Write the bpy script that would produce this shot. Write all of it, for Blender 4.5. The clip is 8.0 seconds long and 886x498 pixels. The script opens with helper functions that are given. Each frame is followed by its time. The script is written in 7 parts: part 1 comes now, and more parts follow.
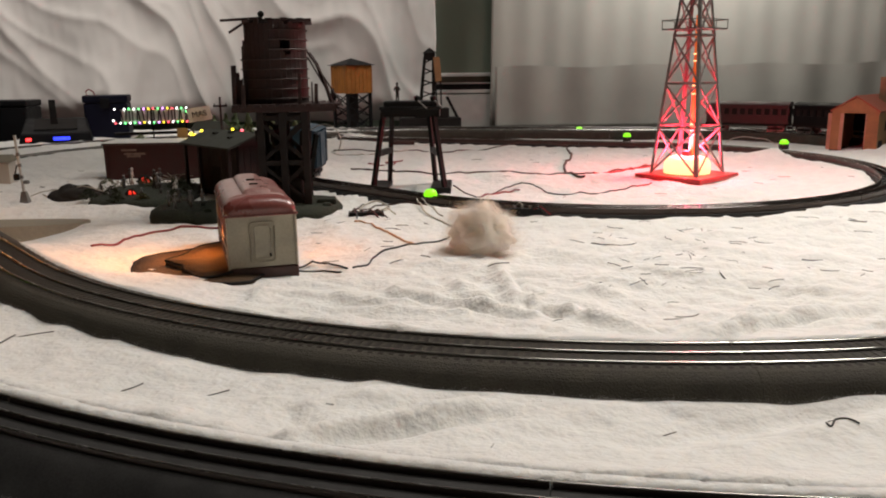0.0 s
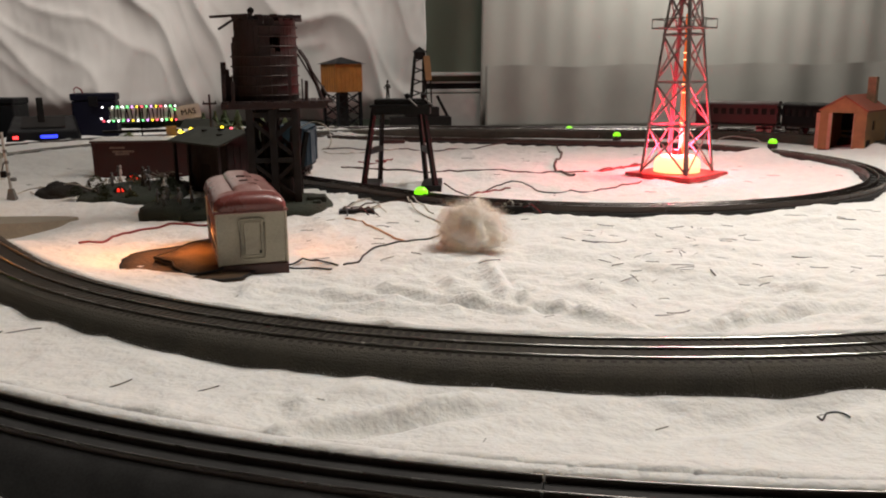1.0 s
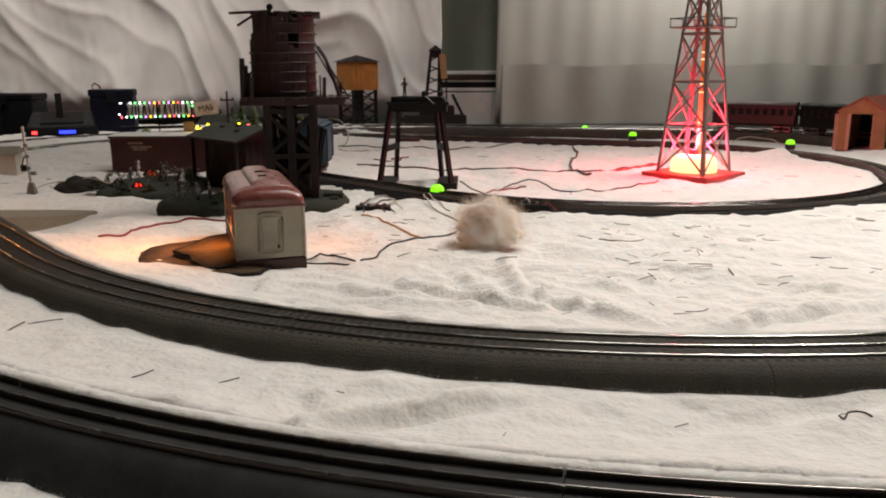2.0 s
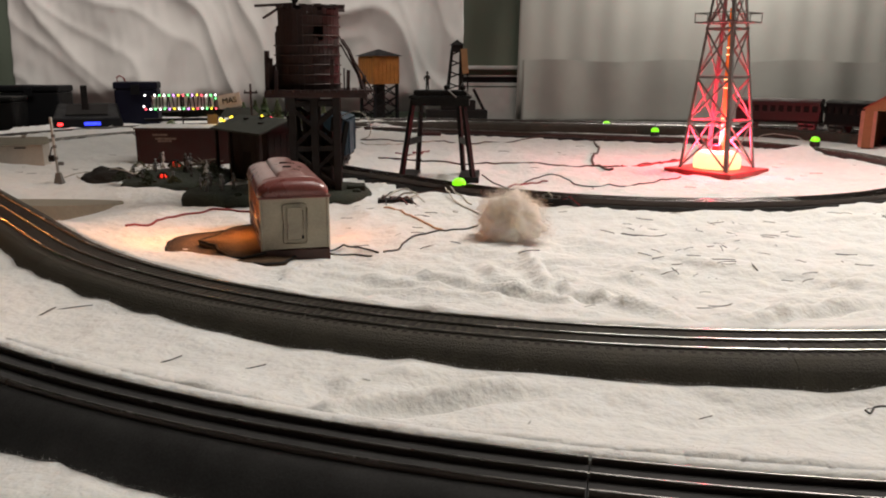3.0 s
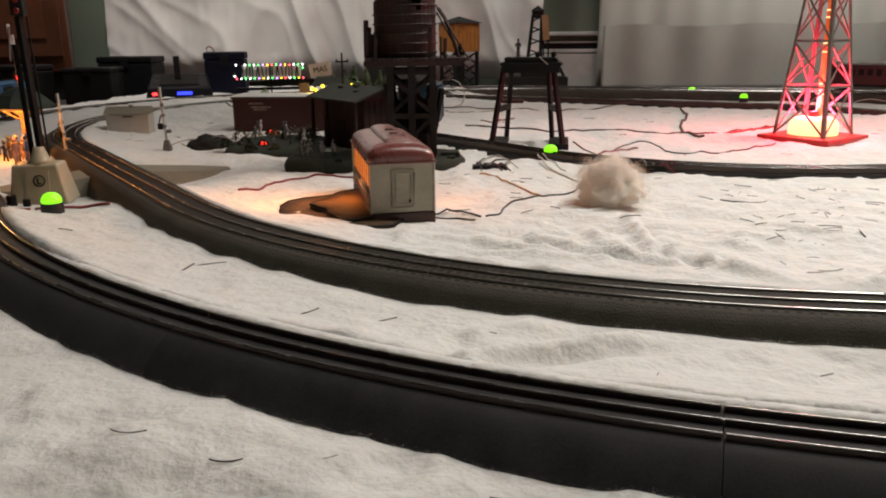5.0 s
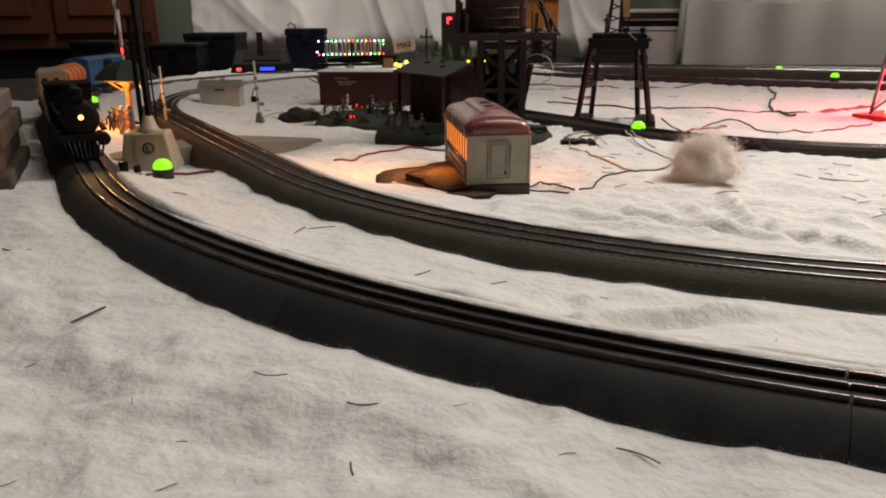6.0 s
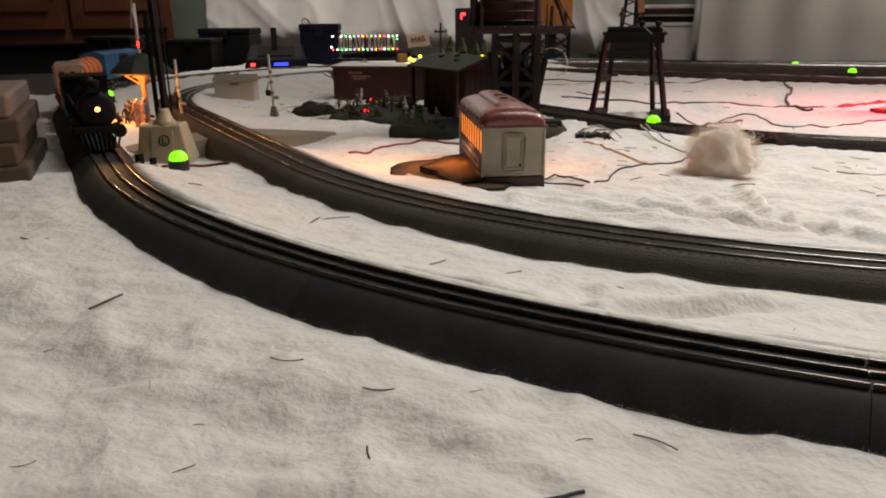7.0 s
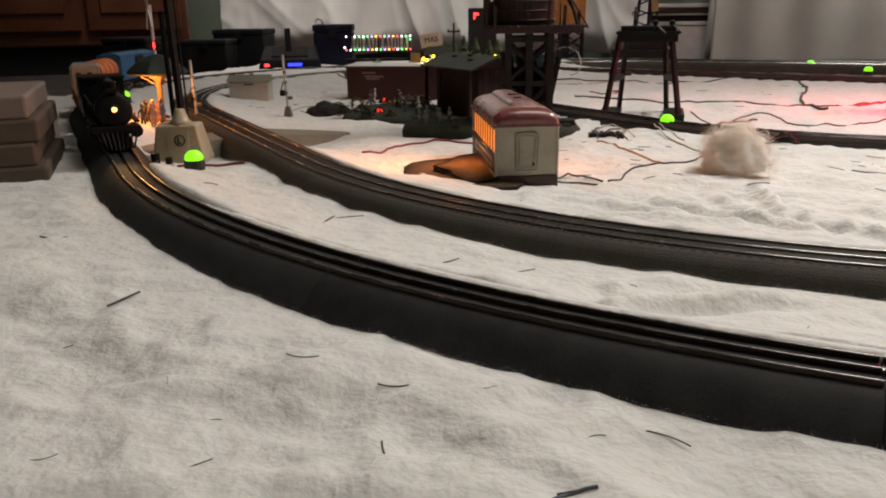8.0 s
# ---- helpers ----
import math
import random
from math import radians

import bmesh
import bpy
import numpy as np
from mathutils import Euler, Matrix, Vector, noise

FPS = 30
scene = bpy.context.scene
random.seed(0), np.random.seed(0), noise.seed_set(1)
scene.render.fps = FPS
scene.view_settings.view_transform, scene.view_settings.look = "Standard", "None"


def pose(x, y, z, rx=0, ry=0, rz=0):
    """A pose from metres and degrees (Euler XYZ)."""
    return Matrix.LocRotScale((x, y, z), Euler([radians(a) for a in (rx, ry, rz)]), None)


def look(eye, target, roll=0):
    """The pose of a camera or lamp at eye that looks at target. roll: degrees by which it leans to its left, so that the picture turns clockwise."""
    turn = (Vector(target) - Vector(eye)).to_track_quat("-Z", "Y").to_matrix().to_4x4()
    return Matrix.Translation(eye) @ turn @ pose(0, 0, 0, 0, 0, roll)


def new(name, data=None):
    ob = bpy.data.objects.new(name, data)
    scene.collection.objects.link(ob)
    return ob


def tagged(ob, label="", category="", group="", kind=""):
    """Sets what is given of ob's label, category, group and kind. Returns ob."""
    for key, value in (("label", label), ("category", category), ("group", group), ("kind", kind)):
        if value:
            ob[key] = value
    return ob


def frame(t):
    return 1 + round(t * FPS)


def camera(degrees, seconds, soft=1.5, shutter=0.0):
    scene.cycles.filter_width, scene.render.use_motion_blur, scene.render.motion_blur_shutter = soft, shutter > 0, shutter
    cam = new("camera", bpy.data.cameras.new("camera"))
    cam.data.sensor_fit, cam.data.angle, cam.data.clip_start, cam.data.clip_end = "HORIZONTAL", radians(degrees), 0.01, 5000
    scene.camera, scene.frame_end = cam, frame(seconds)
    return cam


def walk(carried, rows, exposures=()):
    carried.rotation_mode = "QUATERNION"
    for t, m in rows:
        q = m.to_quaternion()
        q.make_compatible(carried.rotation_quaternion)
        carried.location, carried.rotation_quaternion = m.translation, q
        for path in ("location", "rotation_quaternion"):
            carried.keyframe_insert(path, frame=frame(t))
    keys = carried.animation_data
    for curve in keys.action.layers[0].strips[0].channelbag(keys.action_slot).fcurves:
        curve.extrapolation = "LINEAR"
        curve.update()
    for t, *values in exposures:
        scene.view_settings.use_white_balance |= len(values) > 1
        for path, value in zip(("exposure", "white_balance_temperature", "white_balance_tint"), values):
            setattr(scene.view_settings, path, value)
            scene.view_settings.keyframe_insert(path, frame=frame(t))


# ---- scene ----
cam = camera(58.9, 8.0, soft=1.95)
PATH = [
    (0, (0.1357, 0.2257, 0.1622), (0.1342, 2.1766, -0.2784), -0.72),
    (0.5, (0.1350, 0.2273, 0.1613), (0.1549, 2.1778, -0.2805), -0.52),
    (1, (0.1347, 0.2266, 0.1593), (0.1592, 2.1773, -0.2814), -0.53),
    (1.5, (0.1332, 0.2265, 0.1580), (0.1493, 2.1771, -0.2830), -0.38),
    (3, (0.1271, 0.2219, 0.1555), (0.0737, 2.1690, -0.2982), 0.18),
    (3.5, (0.1260, 0.2216, 0.1535), (0.0657, 2.1655, -0.3131), 0.24),
    (4, (0.1196, 0.2172, 0.1526), (0.0326, 2.1553, -0.3334), 0.17),
    (4.5, (0.1090, 0.2083, 0.1531), (-0.0327, 2.1370, -0.3568), -0.08),
    (5, (0.0995, 0.1981, 0.1565), (-0.1266, 2.1133, -0.3736), -0.57),
    (5.2, (0.0897, 0.1871, 0.1582), (-0.1844, 2.0932, -0.3818), -0.63),
    (6.5, (0.0747, 0.1787, 0.1486), (-0.3287, 2.0477, -0.4382), -0.41),
    (7, (0.0741, 0.1779, 0.1480), (-0.3397, 2.0456, -0.4357), -0.52),
    (7.5, (0.0732, 0.1764, 0.1470), (-0.3573, 2.0417, -0.4322), -0.72),
    (8, (0.0742, 0.1752, 0.1477), (-0.3714, 2.0357, -0.4353), -0.78),
]
walk(cam, [(t, look(eye, target, roll)) for t, eye, target, roll in PATH])

# ---- light ----
world = bpy.data.worlds.new("world")
scene.world = world
world.use_nodes = True
world.node_tree.nodes["Background"].inputs[0].default_value = (0.9, 0.95, 1.0, 1)
world.node_tree.nodes["Background"].inputs[1].default_value = 0.02


def lamp(name, kind, m, energy, color, size=0.1, size_y=None):
    d = bpy.data.lights.new(name, kind)
    d.energy, d.color = energy, color
    if kind == "AREA":
        d.size = size
        if size_y:
            d.shape, d.size_y = "RECTANGLE", size_y
    else:
        d.shadow_soft_size = size
    ob = new(name, d)
    ob.matrix_world = m
    return ob


# Unseen key light, no fixture; hung low and narrowed to pool on the snow.
key_light = lamp("unseen_key_light", "AREA", look((1.02, 1.50, 1.45), (0.50, 0.82, 0)), 6.6, (1.0, 0.905, 0.82), 0.45)
key_light.data.spread = radians(86)
# Unseen overhead light, added for soft fill and glints on the rails.
lamp("unseen_overhead_light", "AREA", look((0.60, 1.2, 2.36), (0.60, 1.19, 0)), 14.8, (1.0, 0.93, 0.87), 0.7)
# Fill added to brighten the hung sheet; it belongs to no lamp on a wall.
sheet_fill = lamp("sheet_fill_light", "AREA", look((-0.95, 2.0, 1.5), (-1.05, 2.95, 0.40)), 6, (1.0, 0.92, 0.85), 0.35)
sheet_fill.data.spread = radians(110)

# Unseen fill aimed at the curtain, added to make its top brighter than its foot.
lamp("curtain_fill_light", "AREA", look((1.0, 2.62, 0.98), (1.0, 2.98, 0.72)), 12, (1.0, 0.95, 0.88), 0.25)


# ---- materials ----
def mat(name, color, rough=0.6, metal=0.0, var=0.25, scale=30.0, fine=400.0, bump=0.15, dist=0.001, dark=None, emit=None, power=0.0, sheen=0.0, coat=0.0, sss=0.0):
    """A surface of one base colour with coarse stains, fine grain and relief."""
    m = bpy.data.materials.new(name)
    m.use_nodes = True
    nt = m.node_tree
    n, l = nt.nodes, nt.links
    b = n["Principled BSDF"]
    b.inputs["Metallic"].default_value = metal
    b.inputs["Sheen Weight"].default_value = sheen
    b.inputs["Coat Weight"].default_value = coat
    if sss:
        b.inputs["Subsurface Weight"].default_value = sss
        b.inputs["Subsurface Radius"].default_value = (0.01, 0.009, 0.008)
        b.inputs["Subsurface Scale"].default_value = 0.6
    tc = n.new("ShaderNodeTexCoord")
    info = n.new("ShaderNodeObjectInfo")
    big, small = n.new("ShaderNodeTexNoise"), n.new("ShaderNodeTexNoise")
    big.inputs["Scale"].default_value, small.inputs["Scale"].default_value = scale, fine
    big.inputs["Detail"].default_value, small.inputs["Detail"].default_value = 5, 3
    for t in (big, small):
        l.new(tc.outputs["Object"], t.inputs["Vector"])
    mixn = n.new("ShaderNodeMath")
    mixn.operation = "MULTIPLY_ADD"
    mixn.inputs[1].default_value, mixn.inputs[2].default_value = 0.35, 0.0
    l.new(small.outputs["Fac"], mixn.inputs[0])
    add = n.new("ShaderNodeMath")
    add.operation = "MULTIPLY_ADD"
    add.inputs[1].default_value = 0.65
    l.new(big.outputs["Fac"], add.inputs[0])
    l.new(mixn.outputs[0], add.inputs[2])
    rnd = n.new("ShaderNodeMath")
    rnd.operation = "MULTIPLY_ADD"
    rnd.inputs[1].default_value = 0.12
    l.new(info.outputs["Random"], rnd.inputs[0])
    l.new(add.outputs[0], rnd.inputs[2])
    ramp = n.new("ShaderNodeValToRGB")
    d = dark or [c * (1 - var) for c in color]
    hi = [min(1, c * (1 + 0.5 * var)) for c in color]
    ramp.color_ramp.elements[0].position, ramp.color_ramp.elements[0].color = 0.36, (*d, 1)
    ramp.color_ramp.elements[1].position, ramp.color_ramp.elements[1].color = 0.72, (*hi, 1)
    l.new(rnd.outputs[0], ramp.inputs["Fac"])
    l.new(ramp.outputs["Color"], b.inputs["Base Color"])
    rr = n.new("ShaderNodeMapRange")
    rr.inputs["From Min"].default_value, rr.inputs["From Max"].default_value = 0.3, 0.7
    rr.inputs["To Min"].default_value, rr.inputs["To Max"].default_value = max(0.03, rough - 0.12), min(1, rough + 0.12)
    l.new(big.outputs["Fac"], rr.inputs["Value"])
    l.new(rr.outputs["Result"], b.inputs["Roughness"])
    bp = n.new("ShaderNodeBump")
    bp.inputs["Strength"].default_value, bp.inputs["Distance"].default_value = bump, dist
    l.new(small.outputs["Fac"], bp.inputs["Height"])
    l.new(bp.outputs["Normal"], b.inputs["Normal"])
    if emit:
        b.inputs["Emission Color"].default_value = (*emit, 1)
        b.inputs["Emission Strength"].default_value = power
    return m


M_SNOW = mat("cotton_batting", (0.775, 0.772, 0.745), 0.95, var=0.09, scale=60, fine=300, bump=0.38, dist=0.002, sheen=0.1, sss=0.7)
def add_relief(m, scale, strength, dist):
    """A second, coarser relief under a material's fine one."""
    n, l = m.node_tree.nodes, m.node_tree.links
    tex = n.new("ShaderNodeTexNoise")
    tex.inputs["Scale"].default_value, tex.inputs["Detail"].default_value = scale, 3
    l.new(n["Texture Coordinate"].outputs["Object"], tex.inputs["Vector"])
    bp = n.new("ShaderNodeBump")
    bp.inputs["Strength"].default_value, bp.inputs["Distance"].default_value = strength, dist
    l.new(tex.outputs["Fac"], bp.inputs["Height"])
    l.new(bp.outputs["Normal"], n["Bump"].inputs["Normal"])


add_relief(M_SNOW, 105, 0.55, 0.005)
M_BED = mat("grey_roadbed", (0.064, 0.058, 0.046), 0.85, var=0.4, scale=60, fine=900, bump=0.8, dist=0.001)
M_BEDK = mat("black_roadbed", (0.046, 0.0455, 0.045), 0.7, var=0.4, scale=60, fine=900, bump=0.1, dist=0.001)
for _m, _v in ((M_BED, 0.25), (M_BEDK, 0.12)):
    _m.node_tree.nodes["Principled BSDF"].inputs["Specular IOR Level"].default_value = _v
M_TIE = mat("brown_tie", (0.034, 0.028, 0.023), 0.6, var=0.4, scale=80, fine=600)
M_RAILD = mat("dull_steel_rail", (0.30, 0.29, 0.28), 0.25, 1.0, var=0.3, scale=40, fine=500, bump=0.05)
M_TIE.node_tree.nodes["Principled BSDF"].inputs["Specular IOR Level"].default_value = 0.12
M_TIEK = mat("black_tie", (0.03, 0.029, 0.028), 0.6, var=0.4, scale=80, fine=600)
M_RAILG = mat("dull_grey_rail", (0.10, 0.095, 0.085), 0.4, 0.4, var=0.3, scale=40, fine=500, bump=0.05)
M_RAIL = mat("nickel_rail", (0.70, 0.68, 0.65), 0.22, 1.0, var=0.3, scale=40, fine=500, bump=0.05)
M_RAILK = mat("blackened_rail", (0.07, 0.05, 0.042), 0.4, 0.3, var=0.3, scale=40, fine=500, bump=0.05)
M_SHEET = mat("white_sheet", (0.70, 0.685, 0.66), 0.9, var=0.12, scale=6, fine=900, bump=0.2, dist=0.0006, sheen=0.2)
M_CURTAIN = mat("sheer_curtain", (0.40, 0.39, 0.355), 0.9, var=0.12, scale=5, fine=900, bump=0.2, dist=0.0006)
M_GREEN = mat("green_wall_paint", (0.17, 0.205, 0.155), 0.7, var=0.12, scale=4, fine=200, bump=0.1)
M_TRIMW = mat("white_trim", (0.6, 0.6, 0.57), 0.5, var=0.12)
M_CREAM = mat("cream_enamel", (0.42, 0.38, 0.29), 0.42, var=0.25, scale=50, fine=500, bump=0.08)
M_MAROON = mat("maroon_enamel", (0.20, 0.055, 0.047), 0.32, var=0.35, scale=45, fine=500, bump=0.06, coat=0.25)
# Paler and pinker than the maroon enamel, for the roof top.
M_ROOFTOP = mat("pale_pink_enamel", (0.36, 0.22, 0.20), 0.35, var=0.45, scale=35, fine=300, bump=0.06, dark=(0.20, 0.07, 0.06), coat=0.4)
M_WOODRED = mat("weathered_maroon_planks", (0.036, 0.016, 0.015), 0.7, var=0.5, scale=60, fine=600, bump=0.5)
# Darker copy of the maroon planks; the deck's shade is put into the colour.
M_TRESTLE = mat("shaded_maroon_timber", (0.011, 0.0065, 0.006), 0.75, var=0.5, scale=60, fine=600, bump=0.4)
# Maroon planks in a darker tone for the shed walls.
M_SHEDWALL = mat("dark_maroon_planks", (0.022, 0.012, 0.011), 0.8, var=0.5, scale=60, fine=600, bump=0.4)
M_BLACK = mat("black_plastic", (0.014, 0.014, 0.014), 0.5, var=0.3)
M_ORANGE = mat("orange_tank_paint", (0.42, 0.17, 0.03), 0.5, var=0.35, scale=40)
M_DKGREEN = mat("dark_green_flock", (0.025, 0.032, 0.02), 0.95, var=0.5, scale=70, fine=500, bump=0.8, dist=0.002)
M_ROOFG = mat("grey_green_roof", (0.042, 0.048, 0.039), 0.8, var=0.4, scale=60)
M_STEEL = mat("grey_steel_paint", (0.23, 0.22, 0.21), 0.45, 0.3, var=0.3, scale=60)
M_REDB = mat("red_base_paint", (0.5, 0.03, 0.03), 0.45, var=0.2)
M_BLUE = mat("blue_boxcar_paint", (0.05, 0.17, 0.36), 0.5, var=0.3, scale=40)
M_YELL = mat("ochre_hut_paint", (0.36, 0.20, 0.09), 0.65, var=0.35, scale=40)
M_CABWOOD = mat("dark_cabinet_wood", (0.085, 0.028, 0.012), 0.35, var=0.5, scale=8, fine=200, bump=0.1)
M_FLOOR = mat("dark_floor", (0.045, 0.038, 0.034), 0.7, var=0.2, scale=6)
M_GREENLAMP = mat("lit_green_lens", (0.2, 0.8, 0.05), 0.3, var=0.05, emit=(0.28, 1.0, 0.01), power=1.1)
M_IVORY = mat("ivory_plastic", (0.50, 0.44, 0.31), 0.4, var=0.15, scale=40)
M_WHITEBOX = mat("white_painted_wood", (0.55, 0.5, 0.44), 0.6, var=0.2, scale=40)
M_SKIRT = mat("grey_voile", (0.335, 0.325, 0.295), 0.9, var=0.15, scale=8, fine=800, bump=0.2)
M_MAROOND = mat("worn_dark_maroon", (0.065, 0.026, 0.021), 0.5, var=0.5, scale=60)
M_CREAMD = mat("darkened_cream", (0.26, 0.23, 0.17), 0.5, var=0.3, scale=60)
M_LITGLASS = mat("lit_celluloid_window", (0.9, 0.5, 0.12), 0.4, var=0.3, scale=90, emit=(1.0, 0.22, 0.02), power=1.3)
M_WARMBULB = mat("lit_warm_bulb", (1.0, 0.8, 0.5), 0.3, var=0.02, emit=(1.0, 0.55, 0.18), power=8)
M_PAD = mat("brown_felt", (0.105, 0.064, 0.034), 0.95, var=0.6, scale=45, fine=500, bump=0.6, dist=0.002, dark=(0.045, 0.026, 0.014))
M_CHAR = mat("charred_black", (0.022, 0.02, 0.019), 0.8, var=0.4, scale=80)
M_HOOP = mat("rubbed_iron", (0.045, 0.026, 0.024), 0.6, 0.1, var=0.4, scale=90)
M_REDWALL = mat("barn_red_wall", (0.055, 0.010, 0.009), 0.65, var=0.4, scale=50)
M_FADED = mat("faded_lettering", (0.26, 0.17, 0.14), 0.7, var=0.5, scale=150)
M_PEWTER = mat("pewter", (0.20, 0.20, 0.20), 0.4, 0.8, var=0.4, scale=200)
M_DARKFIG = mat("dull_brown_cast", (0.045, 0.038, 0.034), 0.5, var=0.4, scale=200)
M_EMBER = mat("glowing_embers", (0.8, 0.1, 0.03), 0.5, var=0.3, emit=(1.0, 0.03, 0.015), power=1.3)
M_DKLEAF = mat("dark_clump_foliage", (0.035, 0.045, 0.022), 0.9, var=0.5, scale=120)
M_LEAF = mat("frosted_fir_green", (0.26, 0.35, 0.19), 0.85, var=0.5, scale=120)
M_PALELEAF = mat("pale_frosted_green", (0.22, 0.30, 0.14), 0.85, var=0.4, scale=150)
M_ROCK = mat("dark_plaster_rock", (0.018, 0.015, 0.012), 0.9, var=0.5, scale=70, fine=400, bump=0.8, dist=0.002)
M_LETTER = mat("dim_white_letter", (0.75, 0.73, 0.70), 0.6, var=0.2)
M_BULBW = mat("lit_white_bulb", (1, 1, 1), 0.3, var=0.02, emit=(1.0, 0.95, 0.95), power=5)
M_BULBG = mat("lit_green_bulb", (0.3, 1, 0.4), 0.3, var=0.02, emit=(0.15, 1.0, 0.25), power=4)
M_BULBR = mat("lit_red_bulb", (1, 0.2, 0.2), 0.3, var=0.02, emit=(1.0, 0.08, 0.12), power=4)
M_BULBY = mat("lit_yellow_bulb", (1, 0.8, 0.1), 0.3, var=0.02, emit=(1.0, 0.75, 0.03), power=4)
M_BULBP = mat("lit_violet_bulb", (0.8, 0.4, 1), 0.3, var=0.02, emit=(0.75, 0.3, 1.0), power=4)
M_WARMWALL = mat("tan_stall_wall", (0.26, 0.17, 0.09), 0.7, var=0.2)
M_TUBE = mat("amber_bubble_tube", (0.75, 0.22, 0.06), 0.2, var=0.1, emit=(1.0, 0.16, 0.02), power=0.35, coat=0.3)
M_BUBBLE = mat("lit_bubble", (1.0, 0.8, 0.5), 0.2, var=0.05, emit=(1.0, 0.6, 0.25), power=2.0)
M_DERRICKLAMP = mat("lit_lamp_housing", (1.0, 0.75, 0.5), 0.5, var=0.05, emit=(1.0, 0.62, 0.28), power=1.7)
M_REDROOF = mat("weathered_red_roof", (0.30, 0.085, 0.05), 0.7, var=0.35, scale=60)
M_BRICKP = mat("pale_chimney_brick", (0.30, 0.20, 0.12), 0.8, var=0.35, scale=120)
M_DOORO = mat("pinkish_plank_door", (0.50, 0.27, 0.20), 0.65, var=0.3, scale=60)
M_RAMP = mat("grey_crossing_ramp", (0.24, 0.215, 0.165), 0.7, var=0.2, scale=60)
M_POSTW = mat("white_gate_enamel", (0.62, 0.60, 0.57), 0.4, var=0.15, scale=60)
M_REDLENS = mat("lit_red_lens", (0.9, 0.05, 0.05), 0.3, var=0.02, emit=(1.0, 0.03, 0.03), power=5)
M_DIMRED = mat("dark_red_lens", (0.25, 0.02, 0.02), 0.25, var=0.05)
M_TANBOARD = mat("tan_pressboard", (0.115, 0.082, 0.058), 0.75, var=0.35, scale=25, fine=500)
M_TANTOP = mat("pinkish_board_top", (0.24, 0.18, 0.15), 0.75, var=0.2, scale=25, fine=500)
M_LCD = mat("blue_display", (0.02, 0.03, 0.5), 0.3, var=0.02, emit=(0.03, 0.05, 1.0), power=2.5)
M_GREYCASE = mat("dark_grey_case", (0.010, 0.0105, 0.012), 0.5, var=0.25, scale=40)
M_NAVY = mat("navy_case", (0.007, 0.008, 0.02), 0.5, var=0.3, scale=40)
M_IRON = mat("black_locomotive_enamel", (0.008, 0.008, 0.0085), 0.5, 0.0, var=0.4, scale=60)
M_STEELW = mat("worn_wheel_steel", (0.22, 0.21, 0.20), 0.4, 0.9, var=0.3, scale=80)
M_HEADLAMP = mat("lit_headlamp", (1.0, 0.8, 0.4), 0.3, var=0.02, emit=(1.0, 0.42, 0.10), power=4)
M_BROWNCAR = mat("brown_flatcar", (0.10, 0.045, 0.03), 0.6, var=0.3, scale=50)
M_ORANGECAR = mat("orange_flatcar", (0.62, 0.13, 0.03), 0.5, var=0.25, scale=50)
M_PIPES = mat("orange_pipe_load", (0.70, 0.17, 0.025), 0.5, var=0.2, scale=50)
M_GREYLOAD = mat("grey_crate_load", (0.27, 0.25, 0.22), 0.65, var=0.25, scale=50)
M_COACH = mat("red_coach", (0.05, 0.011, 0.012), 0.5, var=0.3, scale=50)
M_WBROWN = mat("brown_wire", (0.075, 0.032, 0.022), 0.5, var=0.3, scale=100)
M_WBLACK = mat("black_wire", (0.014, 0.012, 0.012), 0.5, var=0.3, scale=100)
M_WWHITE = mat("white_wire", (0.55, 0.52, 0.45), 0.5, var=0.15, scale=100)
M_WRED = mat("red_wire", (0.24, 0.025, 0.03), 0.5, var=0.2, scale=100)
M_WORANGE = mat("orange_wire", (0.70, 0.42, 0.24), 0.5, var=0.2, scale=100)
M_WBLUE = mat("blue_grey_thread", (0.10, 0.115, 0.15), 0.8, var=0.3, scale=200)
M_SCRAP = mat("dark_needle", (0.045, 0.036, 0.03), 0.7, var=0.5, scale=200)
M_PUFF = mat("cream_cotton_puff", (0.92, 0.84, 0.76), 0.95, var=0.08, scale=60, fine=350, bump=0.25, dist=0.002, sheen=0.3, sss=1.0)
M_PUFF.node_tree.nodes["Principled BSDF"].inputs["Subsurface Scale"].default_value = 2.5
M_WISP = mat("cream_cotton_wisp", (0.93, 0.86, 0.78), 0.95, var=0.05, sss=1.0)
M_WISP.node_tree.nodes["Principled BSDF"].inputs["Subsurface Scale"].default_value = 2.5
M_FIBRE = mat("cotton_fibre", (0.82, 0.80, 0.77), 0.9, var=0.05)
M_BASEK = mat("black_lamp_base", (0.02, 0.02, 0.022), 0.5, var=0.2)
M_ROOFDK = mat("dark_green_roof", (0.018, 0.026, 0.018), 0.7, var=0.3, scale=60)
M_TEAL = mat("dark_teal_paint", (0.018, 0.055, 0.085), 0.5, var=0.3, scale=40)
M_OLIVE = mat("dry_olive_foliage", (0.10, 0.10, 0.045), 0.9, var=0.5, scale=120)
M_TWIG = mat("pale_dry_twig", (0.32, 0.27, 0.21), 0.8, var=0.4, scale=150)
M_WHITEFIG = mat("mottled_off_white_paint", (0.55, 0.52, 0.48), 0.5, var=0.5, scale=200)
for _m in (M_BLACK, M_IRON, M_GREYCASE, M_NAVY, M_CHAR):
    _m.node_tree.nodes["Principled BSDF"].inputs["Specular IOR Level"].default_value = 0.15
M_FIGBLUE = mat("blue_figure_paint", (0.06, 0.10, 0.20), 0.5, var=0.2, scale=100)


